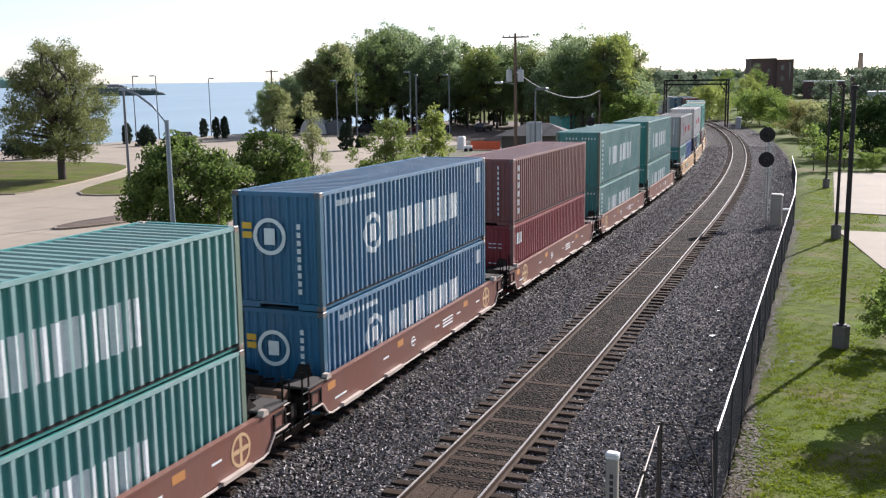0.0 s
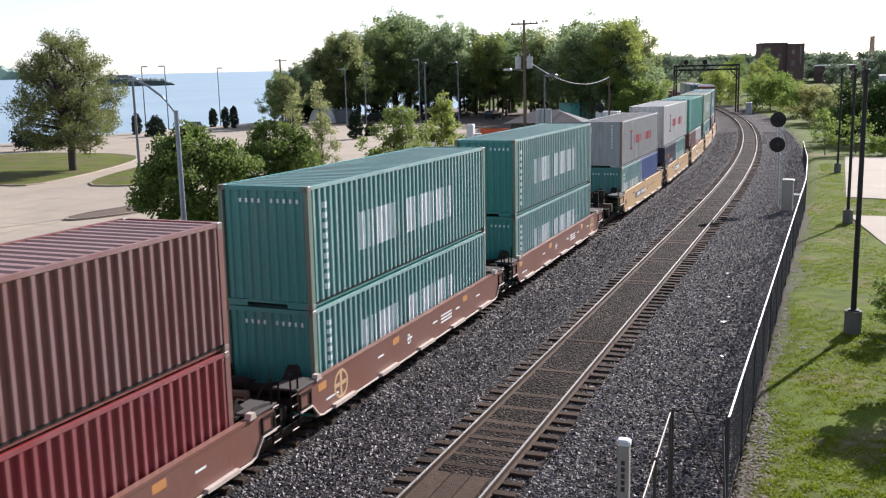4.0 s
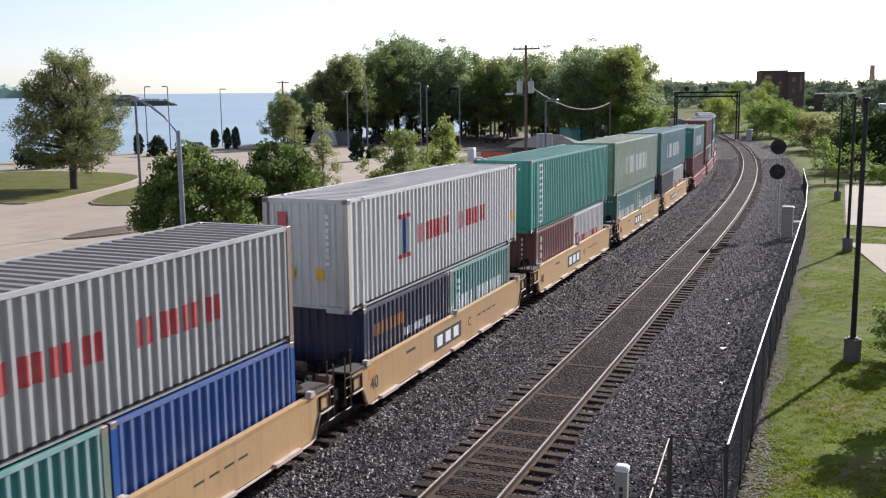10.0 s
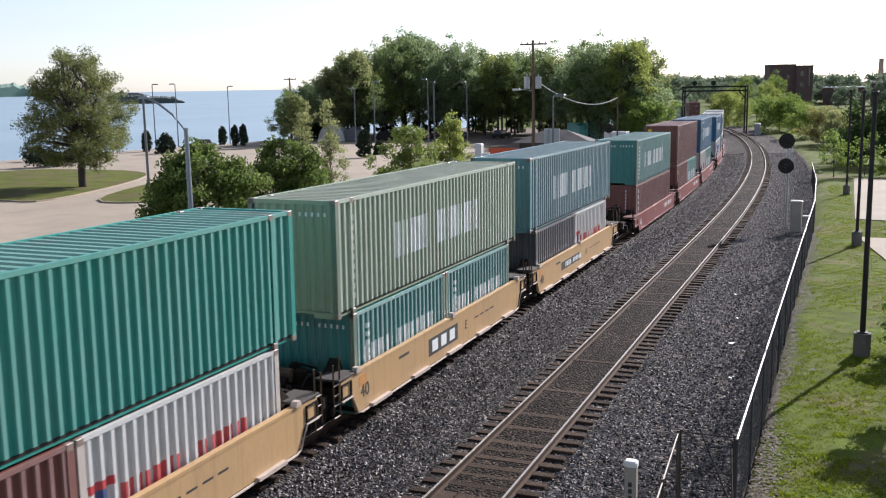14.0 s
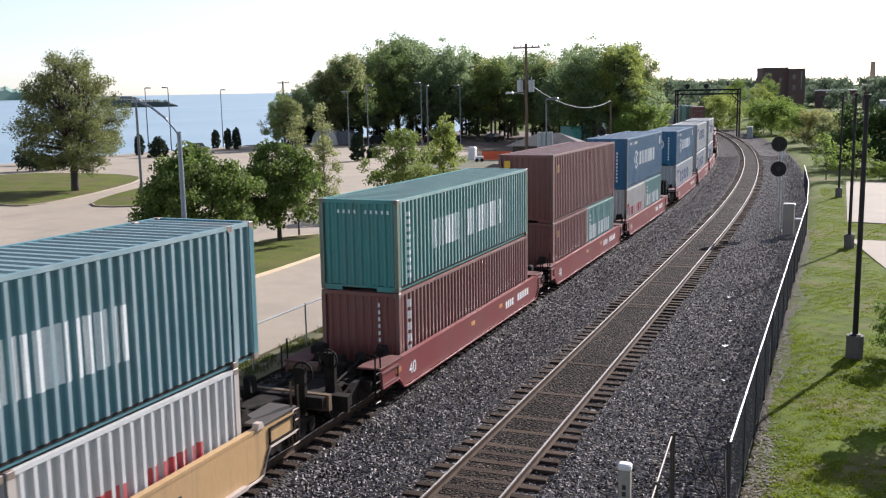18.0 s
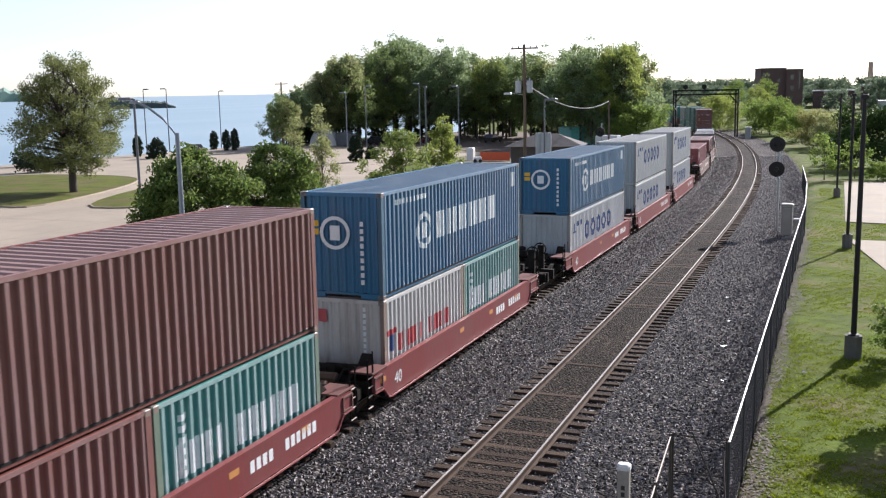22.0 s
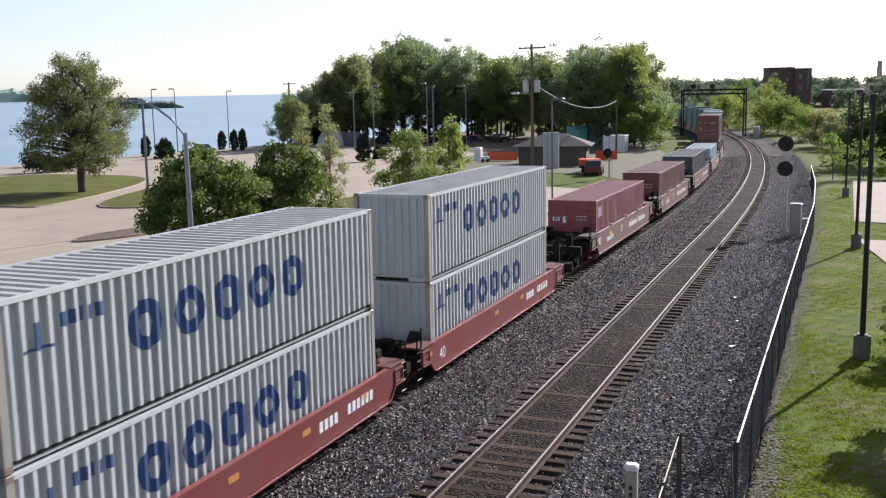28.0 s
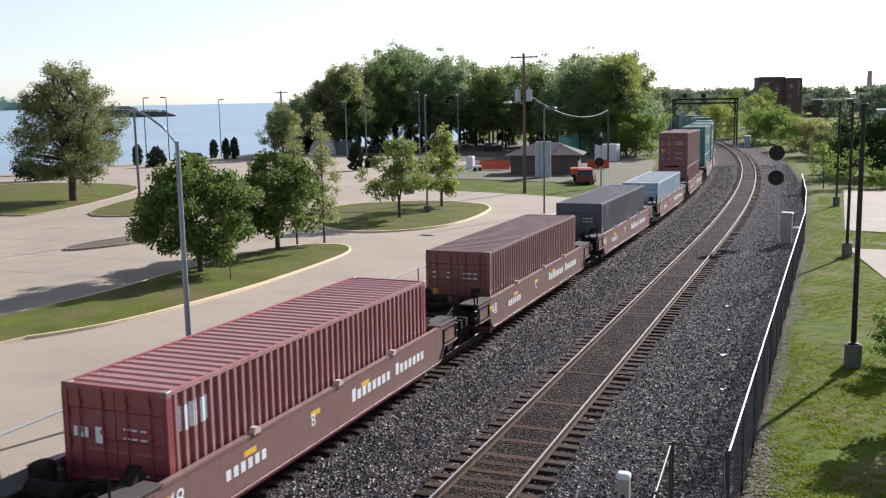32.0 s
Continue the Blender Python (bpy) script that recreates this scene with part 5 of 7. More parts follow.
# ---- car park and road ----
def rounded(pts, n=3):
    """The outline with its corners cut round."""
    for _ in range(n):
        out = []
        for i, p in enumerate(pts):
            q = pts[(i + 1) % len(pts)]
            out += [(p[0] * 0.75 + q[0] * 0.25, p[1] * 0.75 + q[1] * 0.25), (p[0] * 0.25 + q[0] * 0.75, p[1] * 0.25 + q[1] * 0.75)]
        pts = out
    return pts


def island(name, pts, label, z=LOT_Z, kerb=True):
    """A grass island with a raised concrete kerb."""
    pts = rounded(pts, 2)
    n = len(pts)
    cx, cy = sum(p[0] for p in pts) / n, sum(p[1] for p in pts) / n
    t = thing(name, label, "grass island", kind="structure")
    sh = Shape()
    for x, y in pts:
        d = math.hypot(cx - x, cy - y)
        ix, iy = x + (cx - x) / d * 0.2, y + (cy - y) / d * 0.2
        b = gz(y) + z
        sh.v += [(x, y, b - 0.05), (x + (cx - x) / d * 0.03, y + (cy - y) / d * 0.03, b + 0.15), (ix, iy, b + 0.15), (ix, iy, b)]
    sh.f = [(4 * i + k, 4 * ((i + 1) % n) + k, 4 * ((i + 1) % n) + k + 1, 4 * i + k + 1) for i in range(n) for k in range(3)]
    part("kerb", sh, M_CURB if kerb else M_CURB_DARK, t, "pale concrete kerb" if kerb else "weathered low kerb")
    g = Shape()
    inner = []
    for x, y in pts:
        d = math.hypot(cx - x, cy - y)
        inner.append((x + (cx - x) / d * 0.19, y + (cy - y) / d * 0.19))
    g.v = [(x, y, gz(y) + z + 0.13) for x, y in inner] + [(x * 0.6 + cx * 0.4, y * 0.6 + cy * 0.4, gz(y * 0.6 + cy * 0.4) + z + 0.24) for x, y in inner] + [(cx, cy, gz(cy) + z + 0.26)]
    g.f = [(i, (i + 1) % n, n + (i + 1) % n, n + i) for i in range(n)] + [(n + i, n + (i + 1) % n, 2 * n) for i in range(n)]
    part("turf", g, M_TURF, t, "mown green grass", smooth=True)
    return t


def mulch_island(pts):
    """A low kerbed bed of bare brown earth."""
    t = island("planting_bed", pts, "small kerbed bed of bare brown earth round a lamp post")
    for o in t.children:
        o.data.materials[0] = M_MULCH if o.name.startswith("turf") else M_CURB_DARK
        o["label"] = "bare brown earth" if o.name.startswith("turf") else "weathered dark kerb"


M_CLOD = leaf_mat("earth_clods", (0.02, 0.014, 0.008), (0.08, 0.055, 0.03), 0.0, 0.1)
M_MULCH = mat("brown_mulch", (0.12, 0.085, 0.06), 0.95, second=(0.08, 0.06, 0.045), scale=2, bump=0.6)
M_CURB_DARK = mat("weathered_kerb", (0.3, 0.24, 0.18), 0.9, second=(0.2, 0.17, 0.13), scale=1)
M_CABINET = mat("weathered_cabinet_paint", (0.34, 0.31, 0.26), 0.6, second=(0.26, 0.25, 0.23), scale=2)
M_YARD = mat("yard_gravel", (0.12, 0.105, 0.08), 0.95, second=(0.09, 0.1, 0.035), scale=0.25, mix=0.9, bump=0.6, bump_scale=20, dirt=(0.1, 0.085, 0.07), dirt_scale=0.3)
M_LEAF_FRESH = leaf_mat("fresh_green_leaves", (0.06, 0.105, 0.025), (0.2, 0.26, 0.065), 0.5)
M_LEAF_YOUNG = leaf_mat("young_green_leaves", (0.12, 0.17, 0.04), (0.26, 0.31, 0.09), 0.55)
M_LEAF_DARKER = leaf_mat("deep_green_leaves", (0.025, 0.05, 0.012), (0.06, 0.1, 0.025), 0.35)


def build_lot():
    sheet("yard", [(-18.6, 92), (-24, 100), (-46, 106), (-50, 130), (-40, 150), (-27, 152), (-23.5, 140), (-20.8, 120), (-18.8, 104)], LOT_Z + 0.02, M_YARD, "worn gravel and patchy grass yard round the hut", "yard")
    shore = [(shore_x(y) + 0.4, y) for y in range(150, -26, -5)]
    pts = [(-16.95, -25), (-16.95, 40), (-17.6, 75), (-21, 84), (-29, 87), (-46, 92), (-52, 120), (-46, 138), (-70, 152), (-96, 158)] + shore
    sheet("road", pts, LOT_Z + 0.03, M_CONCRETE, "pale beige concrete road and car park", "car park", 0.3)
    # dark sheet laid in place of the shade under the wood
    sheet("wood_floor", [(-97, 159), (-70, 154), (-46, 140), (-40, 151), (-27, 153), (-29, 175), (-40, 215), (-90, 226)], LOT_Z + 0.02, M_MULCH, "brown sheet darkening the ground where the wood's shade falls", "woodland floor", 0.3)
    # joints of the concrete slabs
    sh = Shape()
    for i in range(13):
        x = -33 - 4.6 * i
        sh.box(x - 0.03, x + 0.03, 8, 78, 0, 0)
    for i in range(14):
        y = 12 + 5.2 * i
        sh.box(-96, -33, y - 0.03, y + 0.03, 0, 0)
    sh.v = [(x, y, gz(y) + LOT_Z + 0.036 + z) for x, y, z in sh.v]
    sh.f = [f for k, f in enumerate(sh.f) if k % 6 == 1]
    solid("paving_joints", sh, M_JOINT, "dark sealed joints between concrete slabs", "paving joint", kind="structure")
    island("grass_island", [(-27.5, 12), (-27.3, 25.7), (-26.2, 27.3), (-25.4, 29.3), (-24.8, 33.1), (-24.5, 37.6), (-24.8, 44.2), (-25.3, 49.5), (-27.4, 51.8), (-30.0, 50.2), (-30.8, 46.2), (-30.8, 42.1), (-30.5, 37.3), (-30.4, 33.3), (-30.8, 29.1), (-32, 12)], "kerbed grass island between the road and the car park")
    island("grass_island", [(-32.5, 58.0), (-28.7, 56.6), (-26.0, 58.4), (-24.2, 62.0), (-24.3, 69.1), (-25.8, 75.6), (-30.4, 78.2), (-35, 77.5), (-39, 73.0), (-37.4, 66.0)], "kerbed grass island with small trees and a lamp post")
    island("grass_island", [(-84, 66), (-62, 58.6), (-58.6, 60.4), (-67, 84), (-76, 90), (-92, 88)], "wide grass strip under the large tree", kerb=False)
    island("grass_island", [(-56.6, 60.8), (-50.0, 60.6), (-48, 72), (-58, 86), (-64.5, 84)], "grass strip beside a concrete walk", kerb=False)
    mulch_island([(-42.0, 44.2), (-40.2, 47.5), (-39.4, 52), (-40.6, 53.5), (-42.6, 52.0), (-43.4, 46.5)])


def chain_fence(name, pts, height, label, post_every=3.0, top=0.024, mesh_mat=None, post_mat=None, thick=0.006):
    """Chain-link fence: posts, top rail and woven wire."""
    f = thing(name, label, "fence", kind="structure")
    for k, (a, b) in enumerate(zip(pts, pts[1:])):
        a, b = Vector(a), Vector(b)
        n = max(1, round((b - a).length / post_every))
        part("top_rail", Shape().tube([a + Vector((0, 0, height)), b + Vector((0, 0, height))], top, 6), post_mat or M_GALV, f, "galvanised top rail")
        ps = Shape().tube([(0, 0, -0.2), (0, 0, height + 0.05)], 0.03, 8).mesh("post", post_mat or M_GALV)
        for i in range(n + (1 if k == len(pts) - 2 else 0)):
            p = a.lerp(b, i / n)
            part("post", ps, post_mat or M_GALV, f, m=Matrix.Translation(p))
        w = Shape()
        d = (b - a).normalized()
        L = (b - a).length
        step = 0.22
        for i in range(int((L + height) / step)):
            for sgn in (1, -1):
                s0 = i * step - (height if sgn > 0 else 0)
                s1 = s0 + height * sgn + (0 if sgn > 0 else 0)
                if sgn < 0:
                    s0, s1 = i * step, i * step - height
                za, zb = 0.03, height
                if s1 > L:
                    zb = za + (height - za) * (L - s0) / (s1 - s0) if s1 != s0 else height
                    s1 = L
                if s1 < 0:
                    zb = za + (height - za) * (0 - s0) / (s1 - s0)
                    s1 = 0
                if s0 < 0:
                    za = za + (height - za) * (0 - s0) / (s1 - s0) if s1 != s0 else za
                    s0 = 0
                if s0 > L:
                    if s1 >= L:
                        continue
                    za = za + (height - za) * (L - s0) / (s1 - s0)
                    s0 = L
                if zb - za < 0.05:
                    continue
                p, q = a + d * s0 + Vector((0, 0, za)), a + d * s1 + Vector((0, 0, zb))
                e = Vector((0, 0, thick))
                w.add([p, q, q + e, p + e], [(0, 1, 2, 3)])
        part("wire_mesh", w, mesh_mat or M_GALV, f, "woven wire mesh")
    return f


M_DARKFENCE = mat("weathered_fence_slats", (0.045, 0.045, 0.046), 0.75, second=(0.028, 0.028, 0.028), scale=2, dirt=(0.09, 0.085, 0.075), dirt_scale=1.0)
M_LOTWIRE = mat("dull_wire", (0.2, 0.19, 0.17), 0.7, second=(0.14, 0.13, 0.12), scale=3)
M_OLDWIRE = mat("rusty_wire", (0.05, 0.042, 0.036), 0.8, second=(0.09, 0.06, 0.045), scale=4)


def build_fences():
    chain_fence("chain_link_fence", [(-16.1, y, gz(y) + LOT_Z) for y in (1.92, 17.92, 33.92, 49.92, 62.72)], 1.41, "galvanised chain-link fence along the road", 3.2, 0.03, M_LOTWIRE, None, 0.003)
    # the tall fence on the verge
    f = thing("verge_fence", "tall dark chain-link fence with a bright top rail", "fence", kind="structure")
    post = Shape().tube([(0, 0, -0.3), (0, 0, 1.82)], 0.032, 8).mesh("post", M_DARKFENCE)
    pts = [(-1.62, 17.9), (-1.6, 30), (-1.58, 45), (-1.55, 60), (-1.9, 75), (-2.75, 92)]
    for (x0, y0), (x1, y1) in zip(pts, pts[1:]):
        L = math.hypot(x1 - x0, y1 - y0)
        za, zb = gz(y0) + VERGE_Z, gz(y1) + VERGE_Z
        part("top_rail", Shape().tube([(x0, y0, za + 1.8), (x1, y1, zb + 1.8)], 0.022, 8), M_TOPRAIL, f, "bright galvanised top rail")
        n = round(L / 3)
        for i in range(n):
            t = i / n
            part("post", post, M_DARKFENCE, f, m=pose(x0 + (x1 - x0) * t, y0 + (y1 - y0) * t, za + (zb - za) * t))
        w = Shape()
        step, hh = 0.09, 1.74
        for i in range(int((L - hh) / step)):
            for lean in (0.0, hh):
                a, b = (i * step + lean) / L, (i * step + hh - lean) / L
                w.tube([(x0 + (x1 - x0) * a, y0 + (y1 - y0) * a, za + (zb - za) * a + 0.04), (x0 + (x1 - x0) * b, y0 + (y1 - y0) * b, za + (zb - za) * b + 0.04 + hh)], 0.0026, 3)
        tagged(part("wire_mesh", w, M_DARKFENCE, f, "dark woven wire mesh"), kind="stuff")
    # gate beside it
    chain_fence("chain_link_gate", [(-1.66, 18.0, gz(17) + VERGE_Z), (-2.66, 18.0, gz(17) + VERGE_Z)], 1.8, "old rusty chain-link gate beside the ballast", 2.0, 0.012, M_OLDWIRE, M_OLDWIRE, 0.004)
    g = chain_fence("chain_link_fence", [(-2.68, 17.9, gz(17) + VERGE_Z), (-2.42, 13.0, gz(13) + VERGE_Z)], 1.8, "old chain-link fence with a bright top rail beside the ballast", 2.5, 0.014, M_OLDWIRE, M_OLDWIRE, 0.004)
    # pale material puts the sunlight on this top rail into its colour
    for o in g.children:
        if o.name.startswith("top_rail"):
            o.data.materials[0] = M_STEP
    b = thing("gate_brace", "rusty steel braces of the gate", "gate frame", kind="structure")
    for p, q in (((-1.66, 18.0, 0.8), (-2.66, 18.0, 0.8)), ((-1.66, 18.0, 0.1), (-2.3, 18.0, 1.62)), ((-1.66, 17.3, 1.55), (-1.5, 16.4, 0.5))):
        part("brace", Shape().tube([p, q], 0.018, 5), M_OLDWIRE, b)


M_TOPRAIL = mat("bright_rail_metal", (0.6, 0.58, 0.56), 0.5, metal=0.4, second=(0.4, 0.36, 0.33), scale=2)


# ---- lamps, poles and signals ----
def pole_lamp(x, y, h, label, style, z=None, group="", r=0.075, heading=0.0, material=None):
    z = ground_z(x, y) if z is None else z
    t = thing("street_lamp", label, "street lamp", pose(x, y, z, 0, 0, heading), group=group)
    mm = material or M_GREYPOLE
    if style == "base":
        part("concrete_base", Shape().prism([(0.27 * math.cos(a * math.pi / 4 + 0.39), 0.27 * math.sin(a * math.pi / 4 + 0.39)) for a in range(8)], "z", -0.3, 0.72), M_CEMENT, t, "weathered concrete footing")
        part("base_plate", Shape().bevelbox(-0.16, 0.16, -0.16, 0.16, 0.72, 0.76, 0.01), mm, t)
        part("pole", Shape().tube([(0, 0, 0.7), (0, 0, h)], r, 8, r * 0.8), mm, t)
        part("lamp_cap", Shape().bevelbox(-0.11, 0.11, -0.11, 0.11, h - 0.05, h + 0.08, 0.03), mm, t, "dark pole cap")
    elif style == "arm":
        part("pole", Shape().tube([(0, 0, -0.2), (0, 0, h)], 0.092, 10, 0.06), mm, t)
        part("arm", Shape().tube([(0, 0, h - 0.1), (-0.4, 0, h + 0.38), (-0.84, 0, h + 0.69), (-1.2, 0, h + 0.85)], 0.036, 6), mm, t, "curved bracket arm")
        part("lamp_head", Shape().bevelbox(-1.4, -1.12, -0.07, 0.07, h + 0.81, h + 0.89, 0.025), mm, t, "cobra lamp head")
        part("base_plate", Shape().bevelbox(-0.2, 0.2, -0.2, 0.2, -0.05, 0.05, 0.02), mm, t)
    else:
        part("pole", Shape().tube([(0, 0, -0.2), (0, 0, h)], r, 8, r * 0.7), mm, t)
        part("lamp_head", Shape().bevelbox(-1.1, -0.15, -0.2, 0.2, h - 0.06, h + 0.12, 0.05).box(-0.15, 0.0, -0.04, 0.04, h - 0.02, h + 0.05), mm, t, "flat box lamp head")
        if style == "twin":
            part("lamp_head", Shape().bevelbox(0.15, 1.1, -0.2, 0.2, h - 0.06, h + 0.12, 0.05).box(0.0, 0.15, -0.04, 0.04, h - 0.02, h + 0.05), mm, t, "flat box lamp head")
    return t


def build_lamps():
    g = "lamp posts on the verge"
    for x, y in ((0.72, 32.0), (0.72, 55.3), (0.15, 82.4)):
        pole_lamp(x, y, 8.0, "slim black lamp post on a concrete footing in the grass", "base", group=g, r=0.085, material=M_BLACK)
    pole_lamp(-16.85, 22.4, 7.3, "grey street lamp with a curved arm beside the road", "arm", heading=6, material=M_LAMPGREY)
    g = "car park lamp posts"
    for x, y, h, st, a in ((-41.2, 50.6, 8.4, "box", 0), (-104.2, 130.4, 10.4, "box", 180), (-104.0, 136.0, 10.5, "box", 0), (-101.5, 147.4, 10.1, "box", 180), (-76.8, 148.1, 9.4, "box", 0), (-75.8, 153.5, 10.5, "box", 180), (-65.6, 153.3, 10.7, "box", 0), (-58.4, 152.8, 10.1, "box", 0)):
        pole_lamp(x, y, h, "slim lamp post with a flat head in the car park", st, group=g, heading=a, r=0.1, material=M_LAMPGREY if y > 140 else None)
    pole_lamp(-28.7, 68.2, 9.0, "tall lamp post on a concrete footing on a grass island", "base", group=g, heading=90)
    pole_lamp(-20.3, 71.0, 7.9, "plain grey pole beside the road", "box", group=g, heading=160)


def utility_pole(x, y, h, label, arms=(), r=0.16, transformer=False):
    t = thing("utility_pole", label, "utility pole", pose(x, y, ground_z(x, y)))
    part("pole", Shape().tube([(0, 0, -0.3), (0.03, 0, h * 0.5), (0, 0, h)], r, 8, r * 0.7), M_WOODPOLE, t)
    for z, w in arms:
        a = part("crossarm", Shape().box(-w / 2, w / 2, 0.1, 0.22, z - 0.07, z + 0.07), M_WOODPOLE, t)
        for q in (-0.9, -0.45, 0.45, 0.9):
            part("insulator", Shape().tube([(q * w / 2, 0.16, z + 0.06), (q * w / 2, 0.16, z + 0.24)], 0.05, 6, 0.03), M_CEMENT, a)
    if transformer:
        for sx in (-0.55, 0.55):
            part("transformer", Shape().tube([(sx, -0.1, h - 4.4), (sx, -0.1, h - 3.3)], 0.28, 12).tube([(sx, -0.1, h - 3.3), (sx, -0.1, h - 3.05)], 0.06, 6), M_TANK, t, "grey transformer can")
        part("lamp_arm", Shape().tube([(0, 0, h - 4.6), (-1.3, -0.2, h - 4.4)], 0.03, 5).bevelbox(-1.9, -1.2, -0.38, -0.02, h - 4.55, h - 4.35, 0.04), M_GALV, t, "street light on a bracket")
    return t


M_TANK = mat("pale_grey_tank", (0.42, 0.44, 0.45), 0.5, second=(0.34, 0.36, 0.37), scale=1.5)
M_LAMPGREY = mat("galvanised_lamp_pole", (0.25, 0.28, 0.31), 0.5, metal=0.3, second=(0.18, 0.2, 0.22), scale=1.5)


def wire(a, b, sag, r=0.03):
    a, b = Vector(a), Vector(b)
    return Shape().tube([a.lerp(b, i / 14) - Vector((0, 0, sag * 4 * (i / 14) * (1 - i / 14))) for i in range(15)], r, 5)


def build_poles():
    utility_pole(-27.2, 88.4, 12.95, "tall wooden utility pole with crossarm, transformers and street light", ((12.6, 2.6), (9.6, 0.9)), 0.17, True)
    utility_pole(-29.8, 136.8, 7.55, "short wooden pole carrying a sagging cable", (), 0.15)
    utility_pole(-89.2, 148.1, 11.4, "weathered wooden utility pole with a crossarm near the river", ((11.1, 2.4),), 0.19)
    utility_pole(-88.0, 148.4, 8.3, "weathered wooden utility pole beside another", (), 0.2)
    c = solid("overhead_cable", wire((-27.2, 88.4, ground_z(-27.2, 88.4) + 9.5), (-29.8, 136.8, ground_z(-29.8, 136.8) + 7.4), 1.6, 0.06), M_GREYPOLE, "thick sagging overhead cable between two poles", "cable")


def target_signal(x, y, h, heads, label):
    """Railway signal: mast with round black targets, hoods and brackets."""
    t = thing("railway_signal", label, "railway signal", pose(x, y, gz(y) - 0.45))
    part("mast", Shape().tube([(0, 0, -0.3), (0, 0, h)], 0.06, 8), M_GALV, t)
    part("footing", Shape().bevelbox(-0.3, 0.3, -0.3, 0.3, -0.3, 0.12, 0.03), M_CEMENT, t)
    lad = Shape()
    for sx in (-0.17, 0.17):
        lad.tube([(sx, 0.45, 0.1), (sx, 0.3, h - 0.2)], 0.015, 4)
    for i in range(int(h / 0.32)):
        lad.tube([(-0.17, 0.44 - 0.02 * i * 0.3, 0.3 + 0.32 * i), (0.17, 0.44 - 0.02 * i * 0.3, 0.3 + 0.32 * i)], 0.012, 4)
    part("ladder", lad, M_GALV, t)
    for z in heads:
        d = part("target_disc", Shape().disc((-0.12, -0.22, z), 0.46, "y", 0.03, 28), M_BLACK, t, "round black signal target")
        part("hood", Shape().disc((-0.12, -0.42, z), 0.14, "y", 0.36, 14, 0.12), M_BLACK, d)
        part("lens", Shape().disc((-0.12, -0.26, z), 0.115, "y", 0.02, 14), M_WINDOW, d, "dark signal lens")
        part("bracket", Shape().tube([(-0.1, -0.2, z - 0.45), (0.18, -0.1, z - 0.75), (0, 0, z - 0.9)], 0.035, 5), M_GALV, t)
    return t


def build_signals():
    target_signal(-3.2, 62.6, 5.75, (5.45, 3.95), "two round black target signals on a mast beside the track")
    target_signal(-21.6, 96.0, 5.8, (5.0, 2.9), "two round black target signals on a mast beyond the train")
    t = thing("relay_cabinet", "pale grey signal relay cabinet with white rounded top", "cabinet", pose(-2.55, 60.6, gz(60) - 0.47))
    part("body", Shape().bevelbox(-0.31, 0.31, -0.3, 0.3, 0.1, 1.95, 0.03), M_CABINET, t)
    part("roof", Shape().bevelbox(-0.36, 0.36, -0.35, 0.35, 1.95, 2.08, 0.06), M_CABINET, t, "rounded roof")
    part("door", Shape().bevelbox(-0.25, 0.25, -0.33, -0.3, 0.25, 1.85, 0.012), M_CABINET, t)
    part("plinth", Shape().box(-0.36, 0.36, -0.35, 0.35, -0.3, 0.1), M_CEMENT, t)
    t = thing("junction_box", "small grey junction box on a post", "electrical box", pose(-1.95, 60.0, gz(60) - 0.5))
    part("post", Shape().tube([(0, 0, -0.2), (0, 0, 0.7)], 0.04, 6), M_GALV, t)
    part("box", Shape().bevelbox(-0.2, 0.2, -0.15, 0.15, 0.7, 1.25, 0.02), M_CABINET, t)
    part("cap", Shape().bevelbox(-0.23, 0.23, -0.18, 0.18, 1.25, 1.32, 0.03), M_WHITE, t, "white cap")
    t = thing("relay_cabinet", "distant grey relay cabinet beside the signal bridge", "cabinet", pose(-15.6, 193, gz(193) - 0.45))
    part("body", Shape().bevelbox(-0.5, 0.5, -0.5, 0.5, 0.0, 2.2, 0.05), M_TANK, t)
    part("roof", Shape().bevelbox(-0.56, 0.56, -0.56, 0.56, 2.2, 2.35, 0.06), M_WHITE, t)
    # signal bridge over both tracks
    g = thing("signal_bridge", "dark steel signal bridge spanning both tracks", "signal bridge", pose(0, 0, 0))
    y = 200.0
    xr, xl = -18.4, -30.3
    z = gz(y) + 0.55
    for x in (xl, xr):
        p = Shape()
        for dx in (-0.22, 0.22):
            for dy in (-0.22, 0.22):
                p.box(x + dx - 0.13, x + dx + 0.13, y + dy - 0.13, y + dy + 0.13, z - 1.2, z + 8.4)
        for i in range(8):
            p.tube([(x - 0.22, y - 0.22, z + i), (x + 0.22, y - 0.22, z + i + 1)], 0.03, 4)
        part("leg", p, M_BLACK, g, "latticed steel leg")
    b = Shape()
    for zz in (7.5, 8.3):
        for dy in (-0.35, 0.35):
            b.box(xl - 0.3, xr + 0.3, y + dy - 0.14, y + dy + 0.14, z + zz - 0.15, z + zz + 0.15)
    for i in range(14):
        x = xl + (xr - xl) * i / 14
        b.tube([(x, y - 0.35, z + 7.5), (x + (xr - xl) / 14, y - 0.35, z + 8.3)], 0.04, 4)
    b.tube([(xl, y - 0.3, z + 5.9), (xl + 1.4, y - 0.3, z + 7.4)], 0.12, 5).tube([(xr, y - 0.3, z + 5.9), (xr - 1.4, y - 0.3, z + 7.4)], 0.12, 5)
    part("truss", b, M_BLACK, g, "latticed steel truss")
    for x in (-28.2, -24.6):
        part("signal_head", Shape().disc((x, y - 0.6, z + 9.0), 0.48, "y", 0.06, 20).box(x - 0.06, x + 0.06, y - 0.5, y - 0.4, z + 8.2, z + 9.0), M_BLACK, g, "round black signal head")
